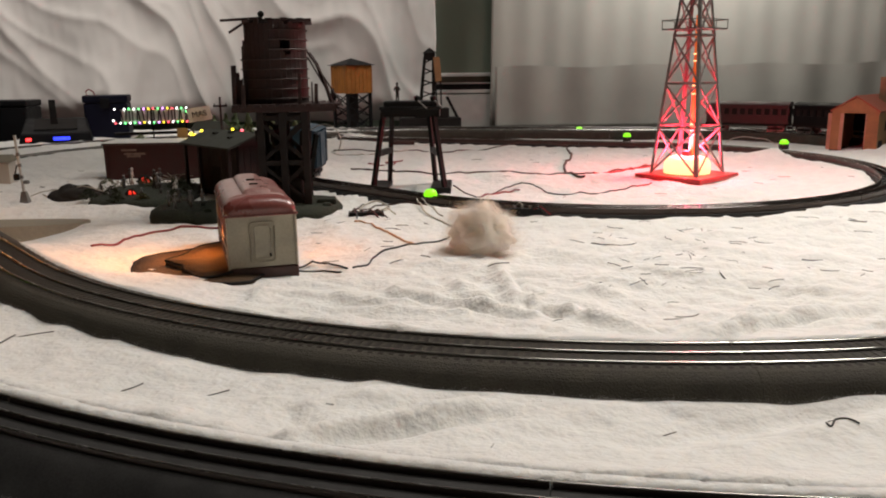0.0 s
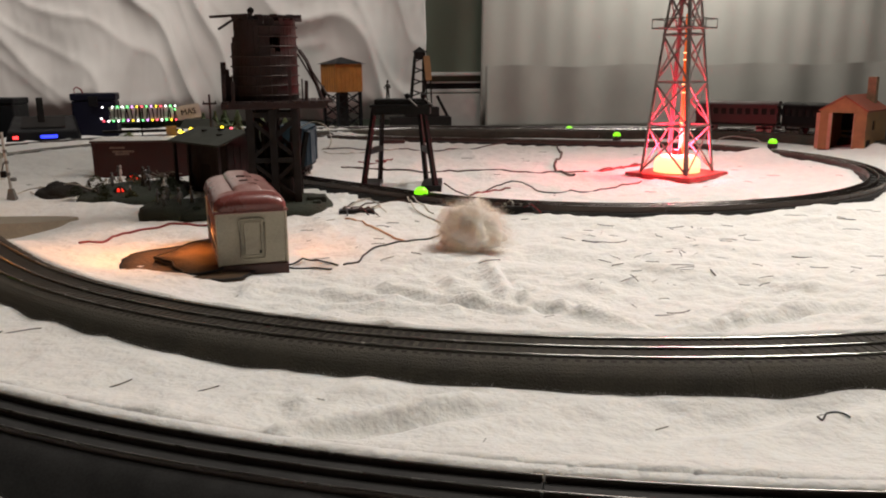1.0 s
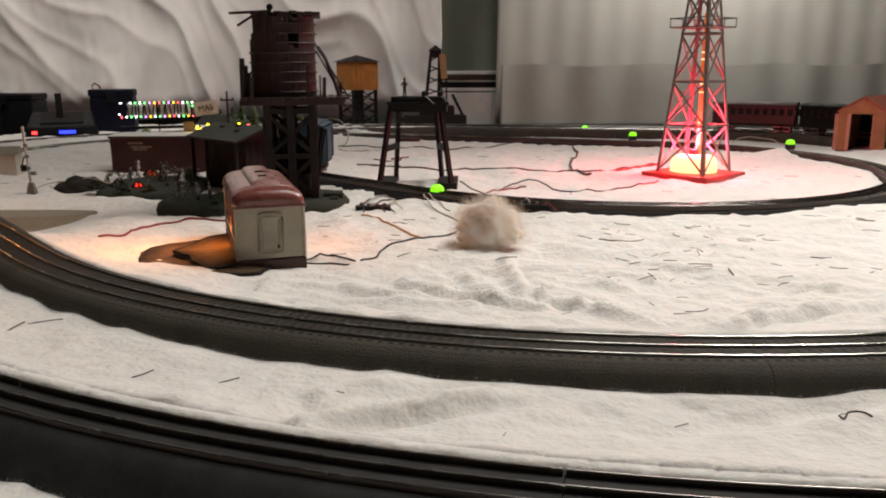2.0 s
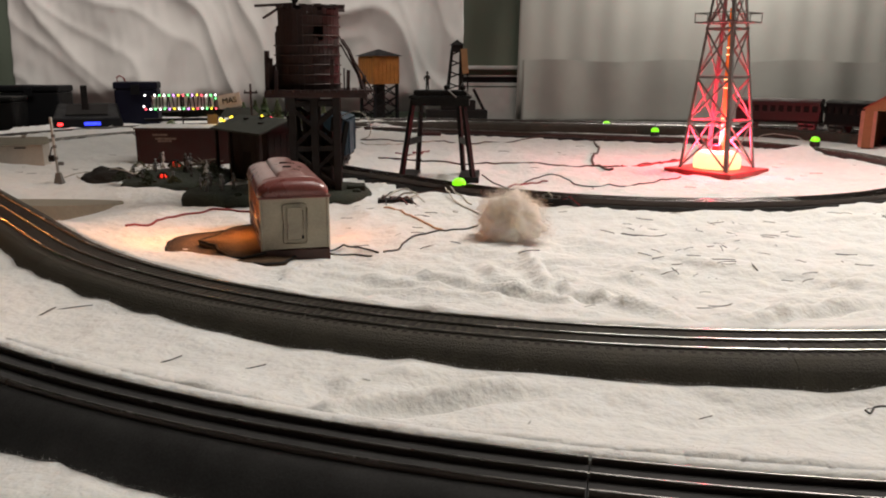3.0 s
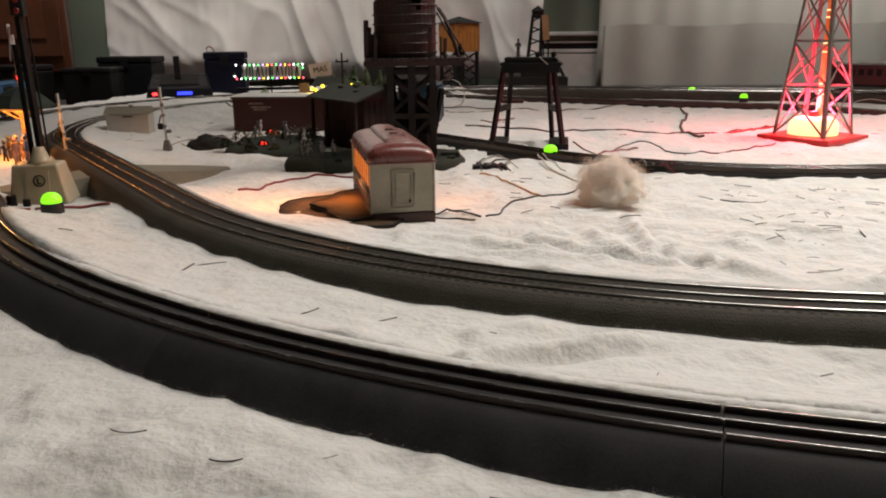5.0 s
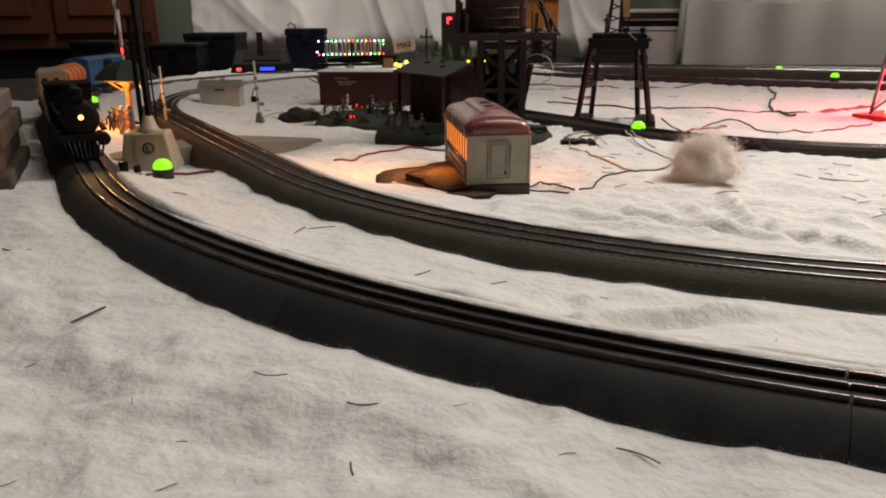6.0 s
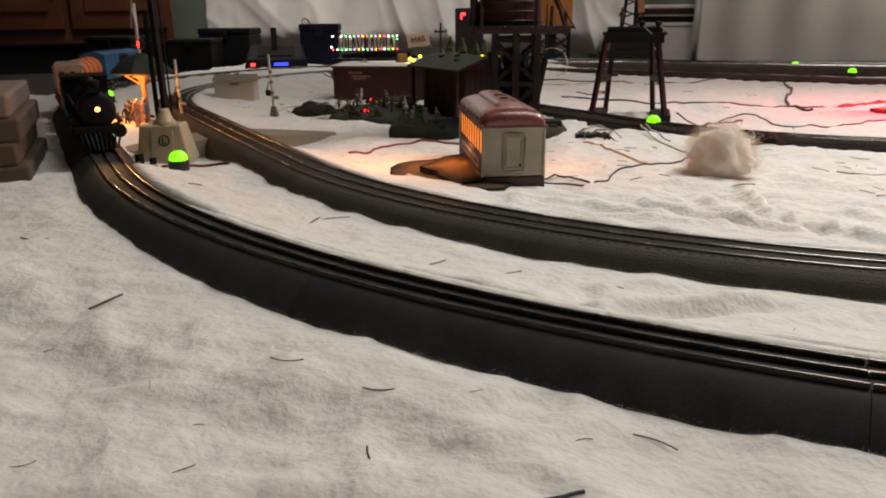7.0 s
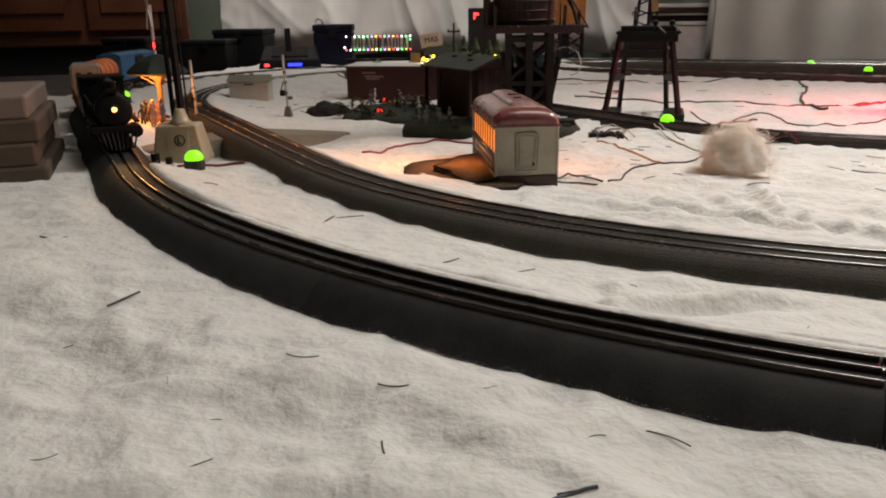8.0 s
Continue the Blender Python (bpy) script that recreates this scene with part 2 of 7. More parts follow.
# ---- builders ----
def part(name, bm, material, parent=None, label="", smooth=False):
    me = bpy.data.meshes.new(name)
    bm.to_mesh(me)
    bm.free()
    me.materials.append(material)
    if smooth:
        for p in me.polygons:
            p.use_smooth = True
    ob = new(name, me)
    if parent is not None:
        ob.parent = parent
    if label:
        tagged(ob, label)
    return ob


def thing(name, m, label, category, group="", kind=""):
    ob = new(name)
    ob.matrix_world = m
    ob.empty_display_size = 0.02
    return tagged(ob, label, category, group, kind)


def box(bm, x0, x1, y0, y1, z0, z1, bevel=0.0, m=None):
    vs = [bm.verts.new((x, y, z)) for x in (x0, x1) for y in (y0, y1) for z in (z0, z1)]
    if m is not None:
        for v in vs:
            v.co = m @ v.co
    fs = []
    for i in ((0, 1, 3, 2), (4, 6, 7, 5), (0, 4, 5, 1), (2, 3, 7, 6), (0, 2, 6, 4), (1, 5, 7, 3)):
        fs.append(bm.faces.new([vs[k] for k in i]))
    if bevel:
        es = list({e for f in fs for e in f.edges})
        bmesh.ops.bevel(bm, geom=es, offset=bevel, segments=2, affect="EDGES", profile=0.5)
    return bm


def boxes(*specs, bevel=0.0):
    bm = bmesh.new()
    for s in specs:
        box(bm, *s, bevel=bevel)
    return bm


def rod(bm, a, b, r, r2=None, seg=8, caps=True):
    a, b = Vector(a), Vector(b)
    r2 = r if r2 is None else r2
    d = (b - a).normalized()
    u = d.orthogonal().normalized()
    w = d.cross(u)
    ra = [bm.verts.new(a + r * (math.cos(t) * u + math.sin(t) * w)) for t in [2 * math.pi * k / seg for k in range(seg)]]
    rb = [bm.verts.new(b + r2 * (math.cos(t) * u + math.sin(t) * w)) for t in [2 * math.pi * k / seg for k in range(seg)]]
    for k in range(seg):
        j = (k + 1) % seg
        bm.faces.new((ra[k], ra[j], rb[j], rb[k]))
    if caps:
        bm.faces.new(ra[::-1])
        bm.faces.new(rb)
    return bm


def bar(bm, a, b, w, h):
    """A square bar from a to b."""
    a, b = Vector(a), Vector(b)
    d = (b - a).normalized()
    side = d.cross(Vector((0, 0, 1)))
    side = side.normalized() if side.length > 1e-4 else Vector((1, 0, 0))
    up = side.cross(d)
    q = []
    for p in (a, b):
        for i, j in ((-1, -1), (1, -1), (1, 1), (-1, 1)):
            q.append(bm.verts.new(p + side * i * w / 2 + up * j * h / 2))
    for f in ((3, 2, 1, 0), (4, 5, 6, 7), (0, 1, 5, 4), (1, 2, 6, 5), (2, 3, 7, 6), (3, 0, 4, 7)):
        bm.faces.new([q[k] for k in f])
    return bm


def lathe(bm, profile, seg=32, x=0, y=0, z=0):
    """A body turned round the z axis from (radius, height) pairs."""
    rings = []
    for r, h in profile:
        rings.append([bm.verts.new((x + r * math.cos(2 * math.pi * k / seg), y + r * math.sin(2 * math.pi * k / seg), z + h)) for k in range(seg)])
    for a, b in zip(rings, rings[1:]):
        for k in range(seg):
            j = (k + 1) % seg
            bm.faces.new((a[k], a[j], b[j], b[k]))
    bm.faces.new(rings[0][::-1])
    bm.faces.new(rings[-1])
    return bm


def tube(bm, pts, r, seg=6):
    pts = [Vector(p) for p in pts]
    rings = []
    for i, p in enumerate(pts):
        d = (pts[min(i + 1, len(pts) - 1)] - pts[max(i - 1, 0)]).normalized()
        u = d.cross(Vector((0, 0, 1)))
        u = u.normalized() if u.length > 1e-4 else Vector((1, 0, 0))
        w = d.cross(u)
        rings.append([bm.verts.new(p + r * (math.cos(2 * math.pi * k / seg) * u + math.sin(2 * math.pi * k / seg) * w)) for k in range(seg)])
    for a, b in zip(rings, rings[1:]):
        for k in range(seg):
            j = (k + 1) % seg
            bm.faces.new((a[k], a[j], b[j], b[k]))
    bm.faces.new(rings[0][::-1])
    bm.faces.new(rings[-1])
    return bm


# ---- room ----
def slab(name, x0, x1, y0, y1, z0, z1, material, label, category="wall"):
    ob = part(name, boxes((x0, x1, y0, y1, z0, z1)), material)
    return tagged(ob, label, category, kind="structure")


slab("floor", -2.6, 2.6, -1.6, 3.2, -0.08, -0.03, M_FLOOR, "dark floor under the layout", "floor")
slab("ceiling", -2.6, 2.6, -1.6, 3.2, 2.4, 2.5, M_TRIMW, "plain white ceiling", "ceiling")
slab("wall_north", -2.6, 2.6, 3.05, 3.2, -0.03, 2.4, M_GREEN, "dull green painted wall")
slab("wall_west", -2.6, -2.5, -1.6, 3.05, -0.03, 2.4, M_GREEN, "dull green painted wall")
slab("wall_east", 2.5, 2.6, -1.6, 3.05, -0.03, 2.4, M_GREEN, "dull green painted wall")
slab("wall_south", -2.5, 2.5, -1.6, -1.5, -0.03, 2.4, M_GREEN, "dull green painted wall")


def cloth(name, x0, x1, z0, z1, y, material, label, category, fold, nx=160, nz=90, thick=0.0015):
    """A hanging cloth whose folds are a function of the place on it."""
    vs, fs = [], []
    for side in (0, 1):
        for j in range(nz + 1):
            for i in range(nx + 1):
                u, v = i / nx, j / nz
                dx, dy, dz = fold(u, v)
                vs.append((x0 + (x1 - x0) * u + dx, y + dy + side * thick, z0 + (z1 - z0) * v + dz))
    n = (nx + 1) * (nz + 1)
    for j in range(nz):
        for i in range(nx):
            a = j * (nx + 1) + i
            fs.append((a, a + 1, a + nx + 2, a + nx + 1))
            fs.append((n + a + nx + 1, n + a + nx + 2, n + a + 1, n + a))
    for i in range(nx):
        fs.append((i + 1, i, n + i, n + i + 1))
    for j in range(nz):
        a, b = j * (nx + 1), j * (nx + 1) + nx
        fs.append((a, a + nx + 1, n + a + nx + 1, n + a))
        fs.append((b + nx + 1, b, n + b, n + b + nx + 1))
    me = bpy.data.meshes.new(name)
    me.from_pydata(vs, [], fs)
    me.materials.append(material)
    for p in me.polygons:
        p.use_smooth = True
    return tagged(new(name, me), label, category)


def sheet_fold(u, v):
    p = Vector((u * 3.0, v * 1.6, 0.3))
    # a few broad drapes falling from the upper left to the lower right, the hem tucked back
    a = u * 4.2 + v * 3.0 + 0.85 * noise.noise(p * 1.1) + 0.22 * noise.noise(p * 3.1)
    big = 0.45 + 0.55 * min(1, max(0, (u - 0.1) / 0.4))
    ridge = 1 - abs(math.sin(math.pi * a))
    fine = 1 - abs(math.sin(math.pi * (a * 2.3 + 0.7 * noise.noise(p * 2.2) + 0.3)))
    dy = -0.040 * big * ridge ** 2.2 - 0.008 * fine ** 2.0
    dy -= 0.030 * noise.noise(p * 2.3) + 0.007 * noise.noise(p * 6.5) + 0.0030 * noise.noise(p * 18)
    dy += 0.07 * max(0, 1 - v / 0.055) ** 2
    dx = 0.035 * noise.noise(Vector((0.2, v * 4, 1))) + 0.05 * v * (1 - u) - 0.06 * abs(v - 0.18) * u
    dz = 0.012 * noise.noise(Vector((u * 8, 0, 2))) * (1 - v)
    return dx, dy - 0.06, dz


cloth("bed_sheet", -1.42, 0.125, 0.0, 1.5, 3.0, M_SHEET, "creased white cotton sheet hung over the wall", "sheet", sheet_fold, 260, 150)


def curtain_fold(u, v):
    p = Vector((u * 5.0, v * 0.6, 4.0))
    return 0.03 * v * (1 - u), -0.002 * math.sin(u * 52 + 1.5 * noise.noise(p)) - 0.0022 * math.sin(u * 131) - 0.05, 0.0


cloth("sheer_curtain", 0.30, 2.35, -0.02, 1.9, 3.0, M_CURTAIN, "thin pale grey curtain hanging in soft upright folds", "curtain", curtain_fold, 260, 30)
cloth("cloth_skirt", 0.315, 2.3, -0.03, 0.175, 2.9, M_SKIRT, "grey translucent cloth hung low before the curtain", "cloth", lambda u, v: (0, 0.008 * math.sin(u * 70) + 0.004 * math.sin(u * 23), 0.004 * math.sin(u * 31) * v), 200, 12)

sill = thing("window_1", pose(0.2, 3.05, 0.1), "white wooden window apron with a dark gap on the green wall", "window", kind="structure")
part("sill", boxes((-0.10, 0.13, -0.035, 0, 0.045, 0.058), bevel=0.003), M_TRIMW, sill)
part("apron", boxes((-0.10, 0.13, -0.016, 0, -0.012, 0.0), (-0.10, 0.13, -0.016, 0, 0.020, 0.026), bevel=0.002), M_TRIMW, sill)
part("gap", boxes((-0.10, 0.13, -0.008, 0, 0.0, 0.0195)), M_BLACK, sill, "dark gap")

slab("baseboard", 0.03, 0.45, 3.02, 3.05, -0.03, 0.084, M_TRIMW, "dull grey-white board under the window", "baseboard")

cab = thing("sideboard", pose(-1.79, 2.448, 0, 0, 0, 30), "dark reddish-brown wooden sideboard with panelled doors", "sideboard")
part("body", boxes((-0.45, 0.45, -0.2, 0.2, 0.055, 1.1), bevel=0.006), M_CABWOOD, cab)
for x0, x1 in ((-0.43, -0.16), (-0.14, 0.14), (0.16, 0.43)):
    door = part("door", boxes((x0, x1, -0.218, -0.2005, 0.10, 0.9), bevel=0.003), M_CABWOOD, cab)
    part("panel", boxes((x0 + 0.04, x1 - 0.04, -0.226, -0.2185, 0.15, 0.85), bevel=0.004), M_CABWOOD, door)
# Plinth coloured black to give the band of shadow under the body.
part("plinth", boxes((-0.44, 0.44, -0.17, 0.19, -0.03, 0.054)), M_BLACK, cab, "plinth blackened for the shadow under the sideboard")


# ---- track plans: runs of (length, radius); radius 0 is straight, all bends turn right ----
class Run:
    def __init__(self, x, y, heading, pieces):
        self.pieces, s = [], 0.0
        h = radians(heading)
        for length, radius in pieces:
            self.pieces.append((s, length, radius, x, y, h))
            if radius:
                cx, cy = x + radius * math.sin(h), y - radius * math.cos(h)
                h -= length / radius
                x, y = cx - radius * math.sin(h), cy + radius * math.cos(h)
            else:
                x, y = x + length * math.cos(h), y + length * math.sin(h)
            s += length
        self.length = s

    def at(self, s, off=0.0, z=0.0):
        """The place at s along the run, off to its left (outwards), and the heading."""
        s %= self.length
        for s0, length, radius, x, y, h in self.pieces:
            if s <= s0 + length + 1e-9:
                d = s - s0
                if radius:
                    cx, cy = x + radius * math.sin(h), y - radius * math.cos(h)
                    h -= d / radius
                    x, y = cx - radius * math.sin(h), cy + radius * math.cos(h)
                else:
                    x, y = x + d * math.cos(h), y + d * math.sin(h)
                break
        return Vector((x - off * math.sin(h), y + off * math.cos(h), z)), h


def arc(degrees, radius):
    return (radians(degrees) * radius, radius)


def closed(x, y, pieces, i, j):
    """A closed run that starts westwards: the straights i and j take the lengths that close it."""
    def end(a, b):
        q = list(pieces)
        q[i], q[j] = (a, 0), (b, 0)
        r = Run(x, y, 180, q + [(0.0, 0)])
        return np.array(r.pieces[-1][3:5]) - (x, y), q
    e0, _ = end(1.0, 1.0)
    m = np.stack([end(2.0, 1.0)[0] - e0, end(1.0, 2.0)[0] - e0], 1)
    a, b = 1.0 + np.linalg.solve(m, -e0)
    return Run(x, y, 180, end(float(a), float(b))[1])


OUTER = closed(0.352, 0.4535, [arc(50, 0.9285), (0.53, 0), arc(100, 0.62), (0.35, 0), arc(42, 0.5), (0.6, 0), arc(78, 0.55), (0.446, 0), arc(90, 0.795)], 5, 7)
INNER = closed(0.290, 0.612, [arc(48.7, 0.658), (0.50, 0), arc(101.3, 0.55), (0.33, 0), arc(42, 0.4), (0.57, 0), arc(78, 0.42), (0.372, 0), arc(90, 0.745)], 5, 7)
LOOP = closed(0.395, 1.100, [arc(45, 0.42), (0.4, 0), arc(156, 0.24), (0.4, 0), arc(159, 0.42)], 1, 3)


def sweep(bm, run, profile, s0, s1, step=0.012, closed=False):
    """Sweeps a profile of (off, z) along the run."""
    count = max(2, int((s1 - s0) / step))
    rings = []
    for i in range(count + 1):
        s = s0 + (s1 - s0) * i / count
        rings.append([bm.verts.new(run.at(s, o, z)[0]) for o, z in profile])
    n = len(profile)
    for a, b in zip(rings, rings[1:]):
        for k in range(n if closed else n - 1):
            j = (k + 1) % n
            bm.faces.new((a[k], b[k], b[j], a[j]))
    if closed:
        bm.faces.new([bm.verts.new(v.co) for v in rings[0]])
        bm.faces.new([bm.verts.new(v.co) for v in rings[-1][::-1]])
    bmesh.ops.recalc_face_normals(bm, faces=[f for f in bm.faces if len(f.verts) == 4])
    return bm


BED = [(-0.0375, -0.016), (-0.0335, 0.003), (-0.0300, 0.0098), (-0.0285, 0.0120), (-0.0272, 0.0133), (-0.0255, 0.0145), (-0.0225, 0.0160), (-0.0190, 0.0167), (0.0190, 0.0167), (0.0225, 0.0160), (0.0255, 0.0145), (0.0272, 0.0133), (0.0285, 0.0120), (0.0300, 0.0098), (0.0335, 0.003), (0.0375, -0.016)]
BLACKBED = [(-0.0375, -0.018), (-0.0360, -0.008), (-0.0300, 0.0015), (-0.0235, 0.0088), (-0.0185, 0.0130), (-0.0155, 0.0148), (-0.0135, 0.0155), (0.0135, 0.0155), (0.0155, 0.0148), (0.0185, 0.0130), (0.0235, 0.0088), (0.0300, 0.0015), (0.0360, -0.008), (0.0375, -0.018)]
LOWBED = [(-0.020, -0.012), (-0.017, 0.0032), (0.017, 0.0032), (0.020, -0.012)]


def rail_profile(off, z0, z1):
    return [(off - 0.0016, z0), (off - 0.0006, z0 + 0.0006), (off - 0.0009, z1 - 0.0010), (off - 0.0006, z1), (off + 0.0006, z1), (off + 0.0009, z1 - 0.0010), (off + 0.0006, z0 + 0.0006), (off + 0.0016, z0)]


def track(run, label, bed, bed_mat, rail_mats, gauge, top=0.018, piece=0.254, phase=0.0):
    root = thing("railway_track", pose(0, 0, 0), label, "track", kind="structure")
    count = round(run.length / piece)
    step = run.length / count
    for i in range(count):
        part("roadbed", sweep(bmesh.new(), run, bed, phase + i * step + 0.00018, phase + (i + 1) * step - 0.00018, closed=True), bed_mat, root, smooth=bed is BLACKBED)
        for off, rm in zip((-gauge, 0, gauge), rail_mats):
            web = part("rail", sweep(bmesh.new(), run, rail_profile(off, top - (0.0072 if bed is LOWBED else 0.0030), top), phase + i * step + 0.0006, phase + (i + 1) * step - 0.0006, closed=True), M_RAILG if bed_mat is M_BED else M_RAILK, root)
            if rm is not M_RAILK:
                part("rail_head", sweep(bmesh.new(), run, [(off - 0.0007, top - 0.0003), (off - 0.00048, top + 0.0002), (off - 0.00014, top + 0.0004), (off + 0.00014, top + 0.0004), (off + 0.00048, top + 0.0002), (off + 0.0007, top - 0.0003)], phase + i * step + 0.0006, phase + (i + 1) * step - 0.0006), rm, web, "rubbed bright rail head", smooth=True)
        if bed is BLACKBED:
            p, h = run.at(phase + i * step, 0.0, top - 0.0016)
            part("rail_pin", box(bmesh.new(), -0.0014, 0.0014, -0.0013, 0.0002, -0.0012, 0.0013, m=Matrix.Translation(p) @ Matrix.Rotation(h, 4, "Z")), M_RAIL, root, "bright joint pin")
    return root


track(OUTER, "black three-rail toy train track on dark moulded roadbed", BLACKBED, M_BEDK, (M_RAILD, M_RAILD, M_RAILD), 0.0114, phase=0.182)
TRACK_IN = track(INNER, "grey three-rail toy train track with moulded ballast roadbed", BED, M_BED, (M_RAIL, M_RAIL, M_RAIL), 0.0145)
TRACK_LOOP = track(LOOP, "small dark tubular toy train loop half sunk in snow", LOWBED, M_BEDK, (M_RAILD, M_RAILD, M_RAILD), 0.0118, 0.0105)


# ---- snow ----
def samples(run):
    out = []
    for i in range(int(run.length / 0.015)):
        p, h = run.at(i * 0.015)
        out.append((p.x, p.y, math.sin(h), -math.cos(h)))
    return np.array(out)


RUNS = [samples(r) for r in (OUTER, INNER, LOOP)]


def inward(k, xy):
    """How far each place lies from a run, inwards positive."""
    s = RUNS[k]
    out = np.empty(len(xy))
    for i in range(0, len(xy), 4000):
        c = xy[i:i + 4000]
        d2 = (c[:, None, 0] - s[None, :, 0]) ** 2 + (c[:, None, 1] - s[None, :, 1]) ** 2
        j = d2.argmin(1)
        side = (c[:, 0] - s[j, 0]) * s[j, 2] + (c[:, 1] - s[j, 1]) * s[j, 3]
        out[i:i + 4000] = np.sqrt(d2.min(1)) * np.sign(side)
    return out


# wrinkles of the batting: from, to, width, height
CREASES = [
    ((0.071, 0.529), (0.150, 0.572), 0.0060, 0.0075), ((0.080, 0.521), (0.160, 0.563), 0.0055, -0.0050), ((0.069, 0.574), (0.105, 0.594), 0.008, 0.004), ((0.10, 0.562), (0.145, 0.590), 0.010, -0.004),
    ((0.100, 0.788), (0.194, 0.713), 0.0065, 0.0062), ((0.094, 0.776), (0.186, 0.704), 0.0055, -0.0040), ((0.140, 0.837), (0.154, 0.770), 0.0060, 0.0052), ((0.182, 0.873), (0.186, 0.741), 0.0060, 0.0058),
    ((0.190, 0.870), (0.193, 0.745), 0.0050, -0.0040), ((0.187, 0.800), (0.202, 0.733), 0.0055, 0.0050), ((0.204, 0.722), (0.214, 0.714), 0.0085, -0.0090), ((0.213, 0.730), (0.224, 0.722), 0.007, 0.0050),
    ((0.217, 0.720), (0.260, 0.678), 0.0065, 0.0060), ((0.226, 0.722), (0.268, 0.684), 0.0060, -0.0040), ((0.294, 0.677), (0.410, 0.738), 0.0080, 0.0075), ((0.300, 0.668), (0.416, 0.728), 0.0075, -0.0050),
    ((0.040, 0.742), (0.150, 0.716), 0.0060, 0.0042), ((0.060, 0.770), (0.165, 0.735), 0.0055, 0.0040), ((0.020, 0.725), (0.120, 0.700), 0.0055, -0.0030), ((0.155, 0.800), (0.172, 0.745), 0.005, 0.0042),
    ((0.22, 0.535), (0.34, 0.578), 0.013, -0.005), ((0.30, 0.540), (0.42, 0.582), 0.012, 0.005), ((0.17, 0.548), (0.25, 0.590), 0.010, 0.004), ((-0.06, 0.455), (0.0, 0.492), 0.020, 0.006),
    ((-0.15, 0.43), (-0.11, 0.39), 0.018, -0.0025), ((-0.22, 0.40), (-0.17, 0.30), 0.020, 0.003), ((0.02, 0.37), (0.12, 0.33), 0.022, 0.002), ((-0.28, 0.55), (-0.18, 0.48), 0.024, 0.006),
    ((-0.03, 0.44), (0.06, 0.40), 0.012, -0.0025), ((-0.20, 0.47), (-0.13, 0.44), 0.014, -0.004), ((-0.09, 0.36), (-0.02, 0.33), 0.016, -0.004), ((0.64, 1.63), (0.80, 1.69), 0.030, 0.016),
    ((-0.045, 0.452), (0.055, 0.418), 0.012, 0.003), ((0.07, 0.40), (0.13, 0.352), 0.010, 0.005), ((0.12, 0.39), (0.17, 0.34), 0.009, -0.004),
]
# finer puckers of the pulled batting
_pucker = random.Random(12)
for _ in range(75):
    _x, _y, _a = _pucker.uniform(-0.02, 0.46), _pucker.uniform(0.655, 0.87), radians(_pucker.gauss(-32, 22))
    _l = _pucker.uniform(0.015, 0.05)
    CREASES.append(((_x, _y), (_x + _l * math.cos(_a), _y + _l * math.sin(_a)), _pucker.uniform(0.004, 0.007), _pucker.uniform(0.0016, 0.0034) * _pucker.choice((1, 1, 1, -0.6))))
for _ in range(70):
    _x, _y, _a = _pucker.uniform(-0.36, 0.34), _pucker.uniform(0.26, 0.60), radians(_pucker.gauss(35, 30))
    _l = _pucker.uniform(0.02, 0.06)
    CREASES.append(((_x, _y), (_x + _l * math.cos(_a), _y + _l * math.sin(_a)), _pucker.uniform(0.006, 0.012), _pucker.uniform(0.0014, 0.0030) * _pucker.choice((1, -1))))
for _ in range(40):
    _x, _y, _a = _pucker.uniform(0.2, 0.95), _pucker.uniform(0.85, 1.7), radians(_pucker.gauss(-10, 30))
    _l = _pucker.uniform(0.03, 0.08)
    CREASES.append(((_x, _y), (_x + _l * math.cos(_a), _y + _l * math.sin(_a)), _pucker.uniform(0.007, 0.012), _pucker.uniform(0.0010, 0.0022)))
CROSSING = INNER.at(0.815)[0]


